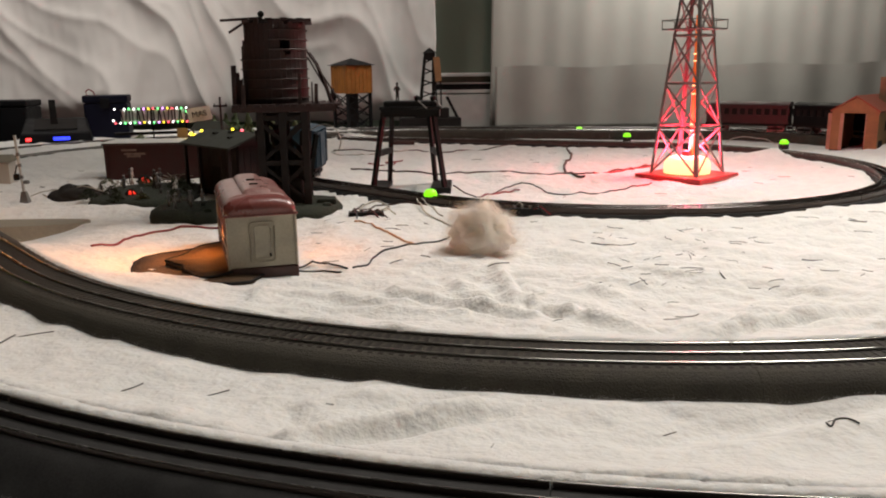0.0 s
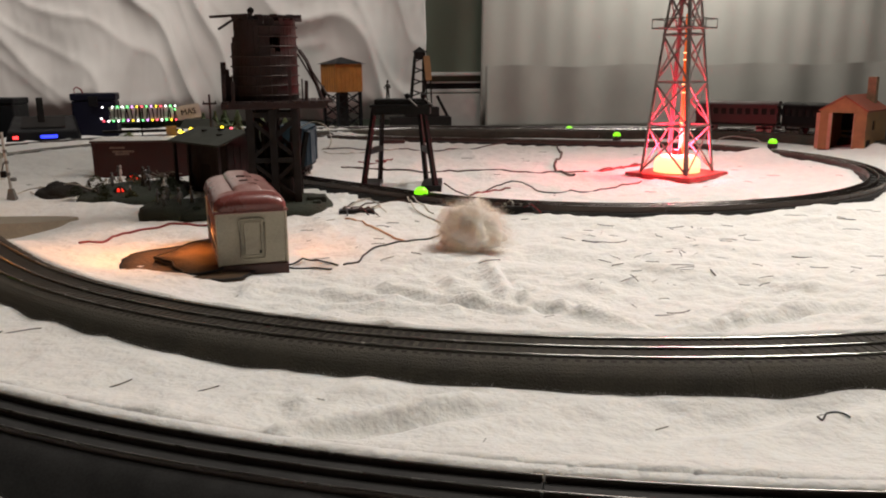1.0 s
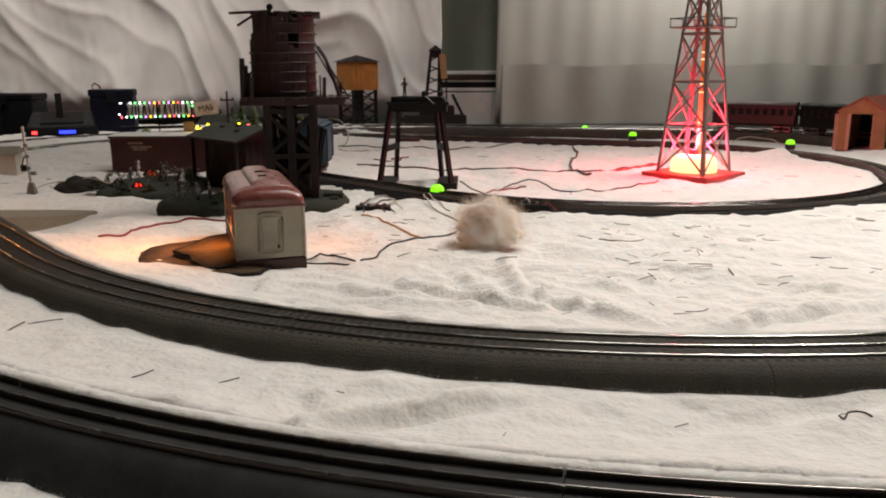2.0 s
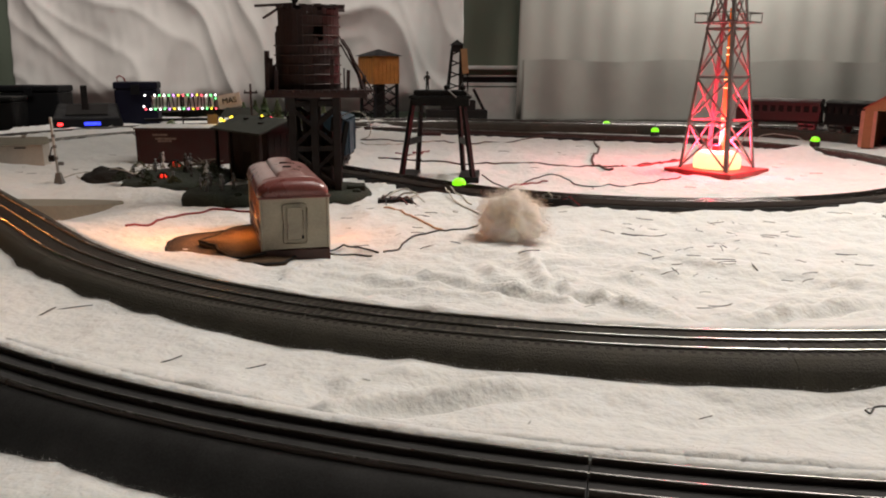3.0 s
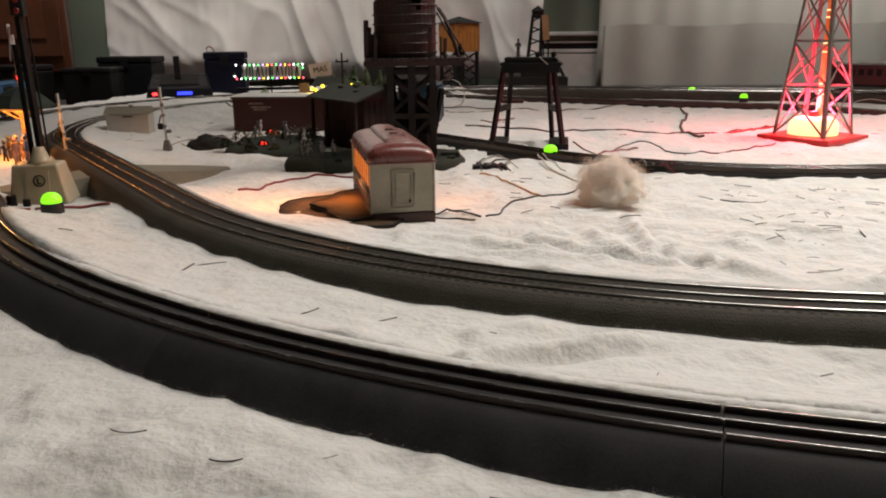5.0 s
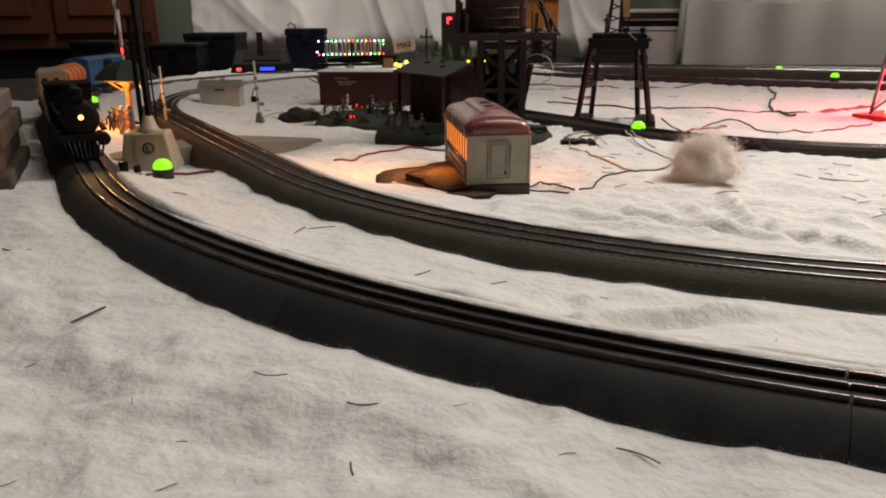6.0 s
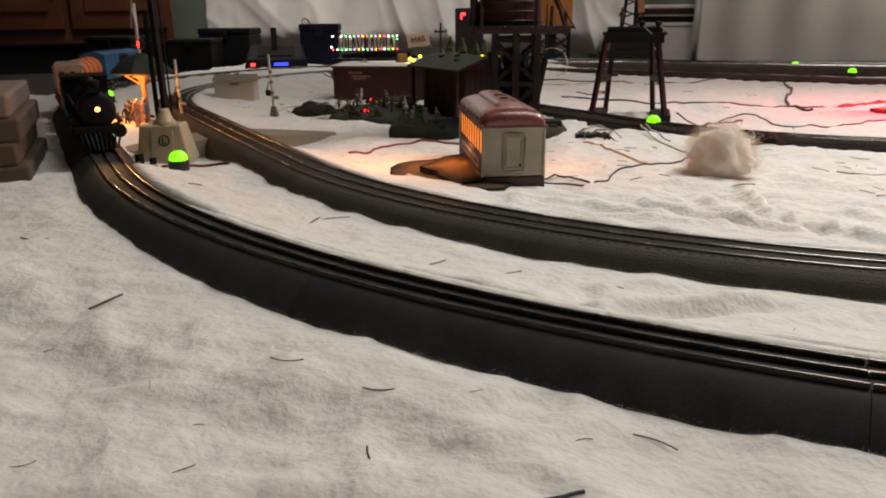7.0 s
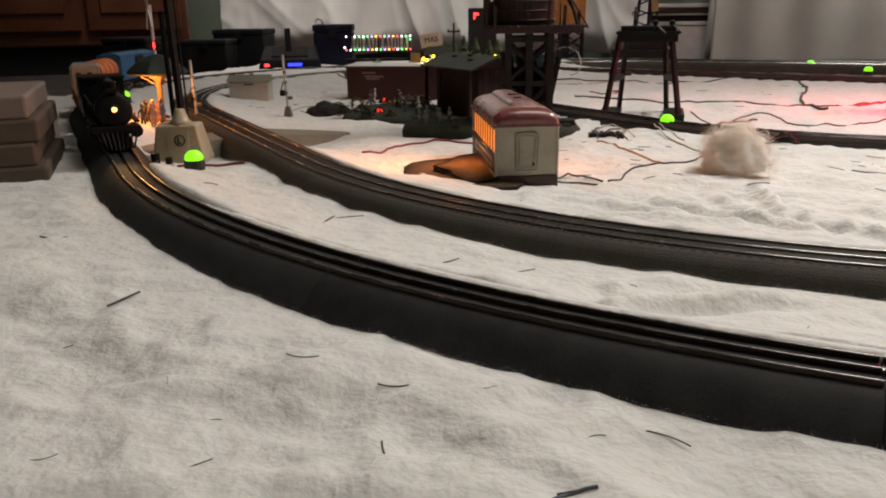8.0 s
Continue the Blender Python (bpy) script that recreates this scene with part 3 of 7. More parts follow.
def snow_z(xy):
    z = np.empty(len(xy))
    rag = np.empty(len(xy))
    for i, (x, y) in enumerate(xy):
        p = Vector((x, y, 0))
        soft = 1 - abs(2 * noise.noise(Vector((x * 6 + 0.4 * y, y * 11, 3))))
        fold = 1 - abs(2 * noise.noise(Vector((x * 15 - 9 * y, y * 24 + 5 * x, 8))))
        z[i] = 0.0048 * noise.noise(p * 5) + 0.0046 * noise.noise(p * 12) + 0.0030 * noise.noise(p * 25) + 0.0015 * noise.noise(p * 55) + 0.0011 * noise.noise(Vector((x * 80 + y * 50, y * 95 - x * 30, 4))) + 0.0024 * soft ** 3 + 0.0024 * fold ** 3 - 0.001
        rag[i] = noise.noise(Vector((x * 22, y * 22, 7)))
    crease = np.zeros(len(xy))
    for a, b, w, h in CREASES:
        a, b = np.array(a), np.array(b)
        t = np.clip(((xy - a) @ (b - a)) / ((b - a) @ (b - a)), 0, 1)
        d = np.hypot(*(xy - a - t[:, None] * (b - a)).T)
        crease += h * np.exp(-((d / w) ** 2)) * (0.5 + 0.5 * np.sin(np.pi * (0.1 + 0.8 * t)))
    z -= 0.001
    road = np.exp(-(np.hypot(xy[:, 0] - CROSSING.x, xy[:, 1] - CROSSING.y) / 0.125) ** 4)
    z *= 1 - 0.8 * road
    # the batting stops short of the tracks along the curtain
    bare = np.clip((xy[:, 1] - 1.75) / 0.15, 0, 1) * np.clip((xy[:, 0] + 0.1) / 0.15, 0, 1)
    calm = 1 - 0.9 * np.exp(-(np.hypot(xy[:, 0] + 0.37, xy[:, 1] - 0.90) / 0.075) ** 4)
    for k, (level, top, reach, start) in enumerate(((-0.0010, 0.0176, 0.06, 0.0158), (0.0035, 0.0172, 0.05, 0.0158), (0.0, 0.004, 0.03, 0.018))):
        d = inward(k, xy)
        near = np.clip((d - start - 0.0010 * rag) / (0.004 if k == 0 else 0.006), 0, 1)
        away = np.exp(-np.clip(d - 0.024, 0, 9) / reach)
        z = z * (1 - near * away * 0.8) + near * away * (top + 0.0016 * rag) * (1 - road) * calm * (1 - bare if k < 2 else 1)
        if k < 2:
            side = np.exp(-np.clip(-d - 0.040, 0, 9) / 0.018) * (d < 0)
            z = z * (1 - 0.6 * side) + side * (level + (0.0018 if k == 0 else 0.0030) * rag) * (1 - road)
            under = ((d >= 0) & (d < start)) | ((d < 0) & (d > (-0.0215 if k == 0 else -0.0275)))
        else:
            under = np.abs(d) < 0.0165
        crease = crease * np.clip((np.abs(d) - (np.where(d > 0, 0.020, 0.034) if k < 2 else 0.024)) / 0.008, 0, 1)
        z = np.where(under, np.minimum(z, -0.016), z)
    z = z - 0.010 * road + crease * (1 - road) - 0.003 * bare
    return np.where((inward(0, xy) < -0.045) & (xy[:, 1] > 1.95) & (xy[:, 0] > 0.22), -0.045, z)


def build_snow():
    xs = np.concatenate([np.arange(-1.0, -0.70, 0.012), np.arange(-0.70, -0.42, 0.0055), np.arange(-0.42, 0.56, 0.0037), np.arange(0.56, 0.62, 0.006), np.arange(0.62, 1.6, 0.012)])
    ys = np.concatenate([np.arange(-0.25, 0.20, 0.02), np.arange(0.20, 0.90, 0.0037), np.arange(0.90, 1.25, 0.0052), np.arange(1.25, 2.66, 0.012)])
    gx, gy = np.meshgrid(xs, ys)
    xy = np.stack([gx.ravel(), gy.ravel()], 1)
    z = snow_z(xy)
    nx = len(xs)
    vs = np.column_stack([xy, z])
    a = (np.arange(len(ys) - 1)[:, None] * nx + np.arange(nx - 1)[None, :]).ravel()
    fs = np.stack([a, a + 1, a + nx + 1, a + nx], 1)
    me = bpy.data.meshes.new("snow_blanket")
    me.from_pydata(vs.tolist(), [], fs.tolist())
    me.materials.append(M_SNOW)
    me.polygons.foreach_set("use_smooth", np.ones(len(me.polygons), bool))
    tagged(new("snow_blanket", me), "white fluffy cotton batting laid as snow over the layout", "snow", kind="structure")


build_snow()


def build_lip():
    """The batting drawn over the inner rail along the front curve."""
    bm = bmesh.new()
    rings = []
    n = 420
    for i in range(n + 1):
        s = -0.25 + 0.95 * i / n
        fade = min(1, max(0, (0.70 - s) / 0.14))
        p, h = OUTER.at(s)
        q = noise.noise(Vector((s * 40, 0, 5)))
        e = 0.0131 + 0.002 * (1 - fade) + 0.0004 * q + 0.0003 * noise.noise(Vector((s * 160, 3, 5)))
        t = 0.0178 + 0.0006 * noise.noise(Vector((s * 25, 9, 1))) - 0.006 * (1 - fade)
        ring = []
        for o, z in ((e, 0.013), (e + 0.0004, t - 0.0036), (e + 0.0012, t - 0.0014), (e + 0.0024, t - 0.0002), (e + 0.0040, t + 0.0002), (e + 0.0065, t + 0.0001), (e + 0.0095, t - 0.0012), (e + 0.0130, t - 0.0060)):
            ring.append(bm.verts.new((p.x + o * math.sin(h), p.y - o * math.cos(h), z)))
        rings.append(ring)
    for a, b in zip(rings, rings[1:]):
        for k in range(7):
            bm.faces.new((a[k], a[k + 1], b[k + 1], b[k]))
    bmesh.ops.recalc_face_normals(bm, faces=bm.faces[:])
    ob = part("snow_edge", bm, M_SNOW, smooth=True)
    tagged(ob, "soft edge of white cotton batting drawn over the rail", "snow", kind="structure")


build_lip()


def ground(x, y):
    return float(snow_z(np.array([[x, y]]))[0])


# ---- diner ----
def build_diner():
    w, d, h = 0.054, 0.150, 0.057
    r = thing("streetcar_diner", pose(-0.0115, 0.850, -0.004, 0, 0, 18.5), "cream and maroon tin streetcar diner with lit windows, standing in snow", "toy building")
    x0, x1 = -w / 2, w / 2
    part("skirt", boxes((x0 - 0.0012, x1 + 0.0012, -0.0012, d + 0.0012, -0.006, 0.012), bevel=0.0012), M_MAROOND, r, "worn maroon skirt")
    part("end_wall", boxes((x0, x1, 0, 0.003, 0.012, h), bevel=0.001), M_CREAM, r)
    part("end_wall", boxes((x0, x1, d - 0.003, d, 0.012, h), bevel=0.001), M_CREAM, r)
    # side walls with a row of window openings
    n, pitch, z0, z1 = 9, 0.0155, 0.031, 0.051
    for x, s in ((x0, 1), (x1, -1)):
        bm = bmesh.new()
        a, b = (x, x + 0.002) if s > 0 else (x - 0.002, x)
        box(bm, a, b, 0.003, d - 0.003, 0.012, z0)
        box(bm, a, b, 0.003, d - 0.003, z1, h)
        for i in range(n + 1):
            y = 0.005 + i * pitch
            box(bm, a, b, y - 0.002, y + 0.0025, z0, z1)
        part("side_wall", bm, M_MAROOND, r, "worn maroon side wall")
        for i in range(n):
            y = 0.005 + i * pitch
            part("window_pane", boxes((a + 0.0006, a + 0.0010, y + 0.0025, y + pitch - 0.002, z0, z1)), M_LITGLASS, r, "lit orange window").visible_shadow = False
        part("belt_rail", boxes((x - s * 0.001, x, 0.002, d - 0.002, 0.0275, 0.0292)), M_MAROOND, r)
        part("sign_board", boxes((x - s * 0.0008, x, 0.02, d - 0.02, 0.0165, 0.025)), M_WHITEBOX, r, "faded lettered board")
        for i in range(7):
            part("letter_bar", boxes((x - s * 0.0012, x - s * 0.0008, 0.028 + i * 0.014, 0.036 + i * 0.014, 0.0185, 0.0225)), M_MAROOND, r)
    # embossed end door
    door = part("end_door", boxes((-0.0085, 0.0085, -0.0008, 0, 0.018, 0.048)), M_CREAM, r)
    def rounded(hw, z0, z1, r, n=5):
        pts = []
        for cx, cz, a in ((hw - r, z1 - r, 0), (-hw + r, z1 - r, 90), (-hw + r, z0 + r, 180), (hw - r, z0 + r, 270)):
            for k in range(n + 1):
                t = radians(a + 90 * k / n)
                pts.append((cx + r * math.cos(t), -0.0011, cz + r * math.sin(t)))
        return pts + pts[:1]
    part("door_frame", tube(bmesh.new(), rounded(0.0098, 0.0165, 0.0495, 0.003), 0.0007, 6), M_CREAM, door, "raised rounded frame", smooth=True)
    part("door_panel", tube(bmesh.new(), rounded(0.0066, 0.0195, 0.0465, 0.002), 0.0005, 6), M_CREAM, door, smooth=True)
    part("door_latch", boxes((0.005, 0.0065, -0.0022, -0.0008, 0.021, 0.0235)), M_BLACK, door)
    # corner posts
    for x in (x0, x1):
        for y in (0, d):
            part("corner_bead", rod(bmesh.new(), (x, y, 0.012), (x, y, h), 0.0013), M_CREAM, r)
    # barrel roof with rounded ends
    def shell(bm, wx, y0, y1, z, rise, ny=24, na=16, end=0.016):
        rings = []
        for j in range(ny + 1):
            v = j / ny
            y = y0 + (y1 - y0) * v
            k = min(1, min(y - y0, y1 - y) / end)
            k = math.sqrt(max(0, 1 - (1 - k) ** 2))
            ring = []
            for i in range(na + 1):
                t = math.pi * i / na
                c, q = math.cos(t), math.sin(t)
                ring.append(bm.verts.new((-wx * (abs(c) ** 0.6) * (1 if c > 0 else -1) * (0.86 + 0.14 * k), y, z + rise * (q ** 0.75) * k)))
            rings.append(ring)
        for a, b in zip(rings, rings[1:]):
            for i in range(na):
                bm.faces.new((a[i], a[i + 1], b[i + 1], b[i]))
        for ring in (rings[0], rings[-1][::-1]):
            bm.faces.new(ring)
        bmesh.ops.recalc_face_normals(bm, faces=bm.faces[:])
        return bm
    part("roof", shell(bmesh.new(), w / 2 + 0.0022, -0.003, d + 0.003, h - 0.0005, 0.013), M_MAROON, r, "chipped maroon roof", smooth=True)
    part("roof_cover", shell(bmesh.new(), w / 2 + 0.0006, 0.013, d - 0.013, h + 0.0005, 0.0128, end=0.006), M_ROOFTOP, r, "pale pinkish roof sheet", smooth=True)
    part("eave", boxes((x0 - 0.0024, x1 + 0.0024, -0.003, d + 0.003, h - 0.0025, h - 0.0005), bevel=0.0008), M_MAROON, r)
    part("clerestory", shell(bmesh.new(), 0.0125, 0.016, d - 0.016, h + 0.009, 0.0085, end=0.008), M_ROOFTOP, r, "pale pinkish clerestory", smooth=True)
    for y in (0.045, 0.075):
        part("roof_vent", boxes((-0.004, 0.003, y - 0.0012, y + 0.0012, h + 0.0172, h + 0.0184)), M_BLACK, r)
    # Unseen divider added only to stop bulb light crossing to the other windows.
    part("partition", boxes((-0.001, 0.001, 0.0035, d - 0.0035, 0.0125, h - 0.003)), M_CREAMD, r)
    # bulb inside
    g = part("bulb", lathe(bmesh.new(), [(0.002, 0), (0.005, 0.004), (0.005, 0.009), (0.002, 0.013)], 12, -0.010, d * 0.6, 0.034), M_WARMBULB, r, "glowing warm bulb", smooth=True)
    part("bulb", lathe(bmesh.new(), [(0.002, 0), (0.005, 0.004), (0.005, 0.009), (0.002, 0.013)], 12, 0.010, d * 0.25, 0.034), M_WARMBULB, r, smooth=True)
    return r


build_diner()
DINER = pose(-0.0135, 0.850, -0.004, 0, 0, 18.5)
lamp("diner_window_light", "AREA", DINER @ look((-0.031, 0.075, 0.043), (-0.10, 0.075, -0.004)), 0.24, (1.0, 0.33, 0.07), 0.016, 0.12).data.spread = radians(170)
lamp("diner_bulb_light", "POINT", pose(-0.0193, 0.927, 0.046), 0.13, (1.0, 0.25, 0.03), 0.006)


def build_mat():
    """A scorched felt pad in two torn layers beside the diner."""
    r = thing("felt_pad", pose(-0.066, 0.882, -0.001, 0, 0, 10), "torn brown felt pad with dark ragged rims on the snow", "pad")
    for name, cx, cy, rx, ry, z, seed in (("lower_layer", 0.0, 0.0, 0.060, 0.084, 0.0, 0.0), ("upper_layer", 0.012, 0.012, 0.046, 0.056, 0.0032, 4.0)):
        bm = bmesh.new()
        top, bot, rim = [], [], []
        n = 72
        for k in range(n):
            t = 2 * math.pi * k / n
            c, q = math.cos(t), math.sin(t)
            rad = 1 + 0.10 * math.sin(2 * t + 0.6 + seed) + 0.07 * math.sin(5 * t + seed) + 0.10 * noise.noise(Vector((3 * c, 3 * q, seed))) + 0.05 * noise.noise(Vector((9 * c, 9 * q, seed)))
            x, y = cx + rx * rad * c, cy + ry * rad * q
            lift = 0.0016 + 0.0014 * math.sin(3 * t + seed)
            top.append(bm.verts.new((x, y, z + 0.0030 + lift)))
            bot.append(bm.verts.new((cx + (x - cx) * 1.01, cy + (y - cy) * 1.01, z + 0.0004)))
            rim.append((x, y, z + 0.0028 + lift))
        mid = [bm.verts.new((cx + 0.6 * (v.co.x - cx), cy + 0.6 * (v.co.y - cy), z + 0.0046 + 0.0008 * noise.noise(v.co * 60))) for v in top]
        c = bm.verts.new((cx, cy, z + 0.0048))
        for k in range(n):
            j = (k + 1) % n
            bm.faces.new((top[k], top[j], mid[j], mid[k]))
            bm.faces.new((mid[k], mid[j], c))
            bm.faces.new((bot[k], bot[j], top[j], top[k]))
        bm.faces.new(bot[::-1])
        layer = part(name, bm, M_PAD, r, smooth=True)
        part("rim", tube(bmesh.new(), rim + rim[:1], 0.0011, 6), M_CHAR, layer, "dark scorched rim", smooth=True)


build_mat()


# ---- ruined water tower and its village ----
def island(name, x, y, rx, ry, rz, label, h=0.012, seed=0):
    bm = bmesh.new()
    rings = []
    for q, zz in ((1.0, -0.006), (1.03, 0.4 * h), (0.97, 0.85 * h), (0.8, h), (0.4, h * 1.05)):
        ring = []
        for k in range(44):
            t = 2 * math.pi * k / 44
            c, s = math.cos(t), math.sin(t)
            rad = (abs(c) ** 3 + abs(s) ** 3) ** (-1 / 3) * (1 + 0.07 * noise.noise(Vector((2 * c, 2 * s, seed))))
            ring.append(bm.verts.new((q * rx * rad * c, q * ry * rad * s, zz + 0.0012 * noise.noise(Vector((9 * c * q, 9 * s * q, seed))))))
        rings.append(ring)
    for a, b in zip(rings, rings[1:]):
        for k in range(44):
            j = (k + 1) % 44
            bm.faces.new((a[k], a[j], b[j], b[k]))
    bm.faces.new(rings[-1])
    bm.faces.new(rings[0][::-1])
    ob = part(name, bm, M_DKGREEN, smooth=True)
    ob.matrix_world = pose(x, y, 0, 0, 0, rz)
    return tagged(ob, label, "scenery base")


island("scenery_base", -0.075, 1.15, 0.088, 0.062, 8, "dark green flocked base under the ruined water tower", 0.013, 1)
island("scenery_base", -0.165, 1.13, 0.035, 0.040, 0, "dark green flocked base with tin figures", 0.014, 2)
island("scenery_base", -0.262, 1.285, 0.066, 0.092, 5, "dark green flocked camp base with a fire", 0.010, 3)


def build_water_tower():
    r = thing("ruined_water_tower", pose(-0.056, 1.165, 0.012, 0, 0, 8), "maroon wooden water tower, burnt and half broken", "water tower")
    rng = random.Random(4)
    deck = 0.108
    # trestle of posts and cross braces
    ps = [(-0.020, -0.036), (0.030, -0.036), (0.030, 0.036), (-0.020, 0.036), (0.005, -0.038), (0.005, 0.038)]
    for x, y in ps:
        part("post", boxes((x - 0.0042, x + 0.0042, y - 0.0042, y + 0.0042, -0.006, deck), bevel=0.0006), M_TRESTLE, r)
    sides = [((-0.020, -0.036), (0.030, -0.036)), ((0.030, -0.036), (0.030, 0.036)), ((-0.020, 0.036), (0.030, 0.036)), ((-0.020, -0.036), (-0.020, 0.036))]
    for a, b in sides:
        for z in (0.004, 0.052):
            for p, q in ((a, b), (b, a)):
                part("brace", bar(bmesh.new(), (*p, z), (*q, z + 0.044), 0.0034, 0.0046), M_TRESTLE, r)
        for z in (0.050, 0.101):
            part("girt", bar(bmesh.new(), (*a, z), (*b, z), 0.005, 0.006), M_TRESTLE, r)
    # Added block that makes the inside of the trestle read dark low down.
    part("charred_core", boxes((-0.016, 0.025, -0.030, 0.031, -0.006, 0.030), bevel=0.004), M_CHAR, r, "dark block added to fill the trestle foot")
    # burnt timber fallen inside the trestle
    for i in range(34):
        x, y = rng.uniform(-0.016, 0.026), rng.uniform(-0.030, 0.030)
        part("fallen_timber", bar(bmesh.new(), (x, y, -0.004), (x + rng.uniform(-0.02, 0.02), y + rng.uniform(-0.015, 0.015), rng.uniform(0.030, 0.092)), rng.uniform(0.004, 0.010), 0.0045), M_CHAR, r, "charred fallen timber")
    # deck beams and planks
    for y in (-0.040, -0.014, 0.014, 0.040):
        part("deck_beam", boxes((-0.050, 0.066, y - 0.003, y + 0.003, deck, deck + 0.006), bevel=0.0005), M_WOODRED, r)
    for i in range(15):
        x = -0.048 + i * 0.008
        e = rng.uniform(-0.006, 0.004)
        part("deck_plank", boxes((x, x + 0.0072, -0.050 + e, 0.050 - e, deck + 0.006, deck + 0.009), bevel=0.0005), M_WOODRED, r)
    # staves of the tank, some snapped
    z0, n = deck + 0.009, 40
    cx = -0.002
    for i in range(n):
        t = 2 * math.pi * i / n
        deg = math.degrees(t) % 360
        top = 0.090 + 0.002 * math.sin(i * 1.7)
        if 140 < deg < 208:
            top = 0.060 + 0.018 * math.sin(i * 2.3) - 0.012 * (165 < deg < 190)
        if 282 < deg < 298:
            parts = ((0, 0.056), (0.071, top))
        else:
            parts = ((0, top),)
        for a, b in parts:
            rb, rt = 0.0372 - 0.028 * a * 0.08, 0.0372 - 0.028 * b * 0.08
            bm = bmesh.new()
            q = []
            for rad, z in ((rb, a), (rt, b)):
                for dr, dt in ((0, -1), (0, 1), (-0.003, 1), (-0.003, -1)):
                    u = t + dt * math.pi / n * 0.94
                    q.append(bm.verts.new((cx + (rad + dr) * math.cos(u), (rad + dr) * math.sin(u), z0 + z + (0.002 * math.sin(i * 9.1) if z == b else 0))))
            for f in ((3, 2, 1, 0), (4, 5, 6, 7), (0, 1, 5, 4), (1, 2, 6, 5), (2, 3, 7, 6), (3, 0, 4, 7)):
                bm.faces.new([q[k] for k in f])
            part("stave", bm, M_WOODRED, r)
    part("tank_liner", lathe(bmesh.new(), [(0.0335, 0), (0.0325, 0.052)], 32, cx, 0, z0), M_CHAR, r, "dark inner shell")
    for k in range(8):
        z = z0 + 0.006 + k * 0.0108
        a0, a1 = (-1.7, 2.7) if k > 4 else (-math.pi, math.pi)
        rad = 0.0384 - 0.028 * (z - z0) * 0.08
        pts = [(cx + rad * math.cos(a0 + (a1 - a0) * i / 36), rad * math.sin(a0 + (a1 - a0) * i / 36), z) for i in range(37)]
        part("hoop", tube(bmesh.new(), pts, 0.0009, 5), M_HOOP, r, "iron hoop")
    # what is left of the roof
    zt = z0 + 0.091
    for i in range(9):
        x = -0.034 + i * 0.0085
        part("roof_board", boxes((x, x + 0.0078, -0.035 + 0.006 * math.sin(i), 0.036, zt - 0.001 + 0.001 * (i % 2), zt + 0.002 + 0.001 * (i % 2))), M_WOODRED, r)
    part("roof_board", bar(bmesh.new(), (-0.058, -0.02, zt + 0.001), (-0.012, -0.024, zt + 0.0035), 0.006, 0.0025), M_WOODRED, r)
    part("roof_board", bar(bmesh.new(), (-0.050, -0.016, zt - 0.012), (-0.030, -0.020, zt), 0.004, 0.002), M_WOODRED, r)
    part("roof_board", bar(bmesh.new(), (0.018, -0.034, zt), (0.042, -0.030, zt + 0.001), 0.007, 0.003), M_WOODRED, r)
    part("finial", lathe(bmesh.new(), [(0.0015, 0), (0.0018, 0.004), (0.0038, 0.0065), (0.0036, 0.009), (0.0012, 0.011)], 10, -0.014, -0.012, zt + 0.001), M_CHAR, r)
    # snapped rail posts and a slab of burst staves
    for x, y, h in ((-0.046, -0.042, 0.030), (-0.036, -0.046, 0.022), (0.026, -0.046, 0.034), (0.044, -0.046, 0.022), (0.062, -0.020, 0.016)):
        part("rail_post", bar(bmesh.new(), (x, y, deck + 0.006), (x + 0.001, y, deck + 0.009 + h), 0.004, 0.004), M_WOODRED, r)
    for i in range(4):
        part("burst_stave", bar(bmesh.new(), (-0.048 + i * 0.003, -0.020 + i * 0.004, deck + 0.009), (-0.047 + i * 0.003, -0.022 + i * 0.004, deck + 0.052 - 0.008 * i), 0.0055, 0.002), M_WOODRED, r)
    # spout and stays on the lit side
    part("spout", tube(bmesh.new(), [(0.038, -0.012, z0 + 0.056), (0.046, -0.015, z0 + 0.044), (0.056, -0.020, z0 + 0.018), (0.062, -0.024, z0 - 0.002)], 0.0022, 10), M_WOODRED, r)
    part("stay", bar(bmesh.new(), (0.036, -0.014, z0 + 0.058), (0.074, -0.030, z0 - 0.004), 0.0016, 0.0016), M_HOOP, r)
    part("stay", bar(bmesh.new(), (0.036, -0.008, z0 + 0.052), (0.068, -0.024, z0 - 0.006), 0.0016, 0.0016), M_HOOP, r)
    part("ladder_rail", bar(bmesh.new(), (0.040, -0.038, z0), (0.040, -0.036, z0 + 0.024), 0.0018, 0.0018), M_HOOP, r)
    part("charred_debris", boxes((0.040, 0.062, -0.034, -0.010, -0.008, 0.006), (0.046, 0.056, -0.046, -0.036, -0.008, 0.003), bevel=0.002), M_DKGREEN, r)


build_water_tower()


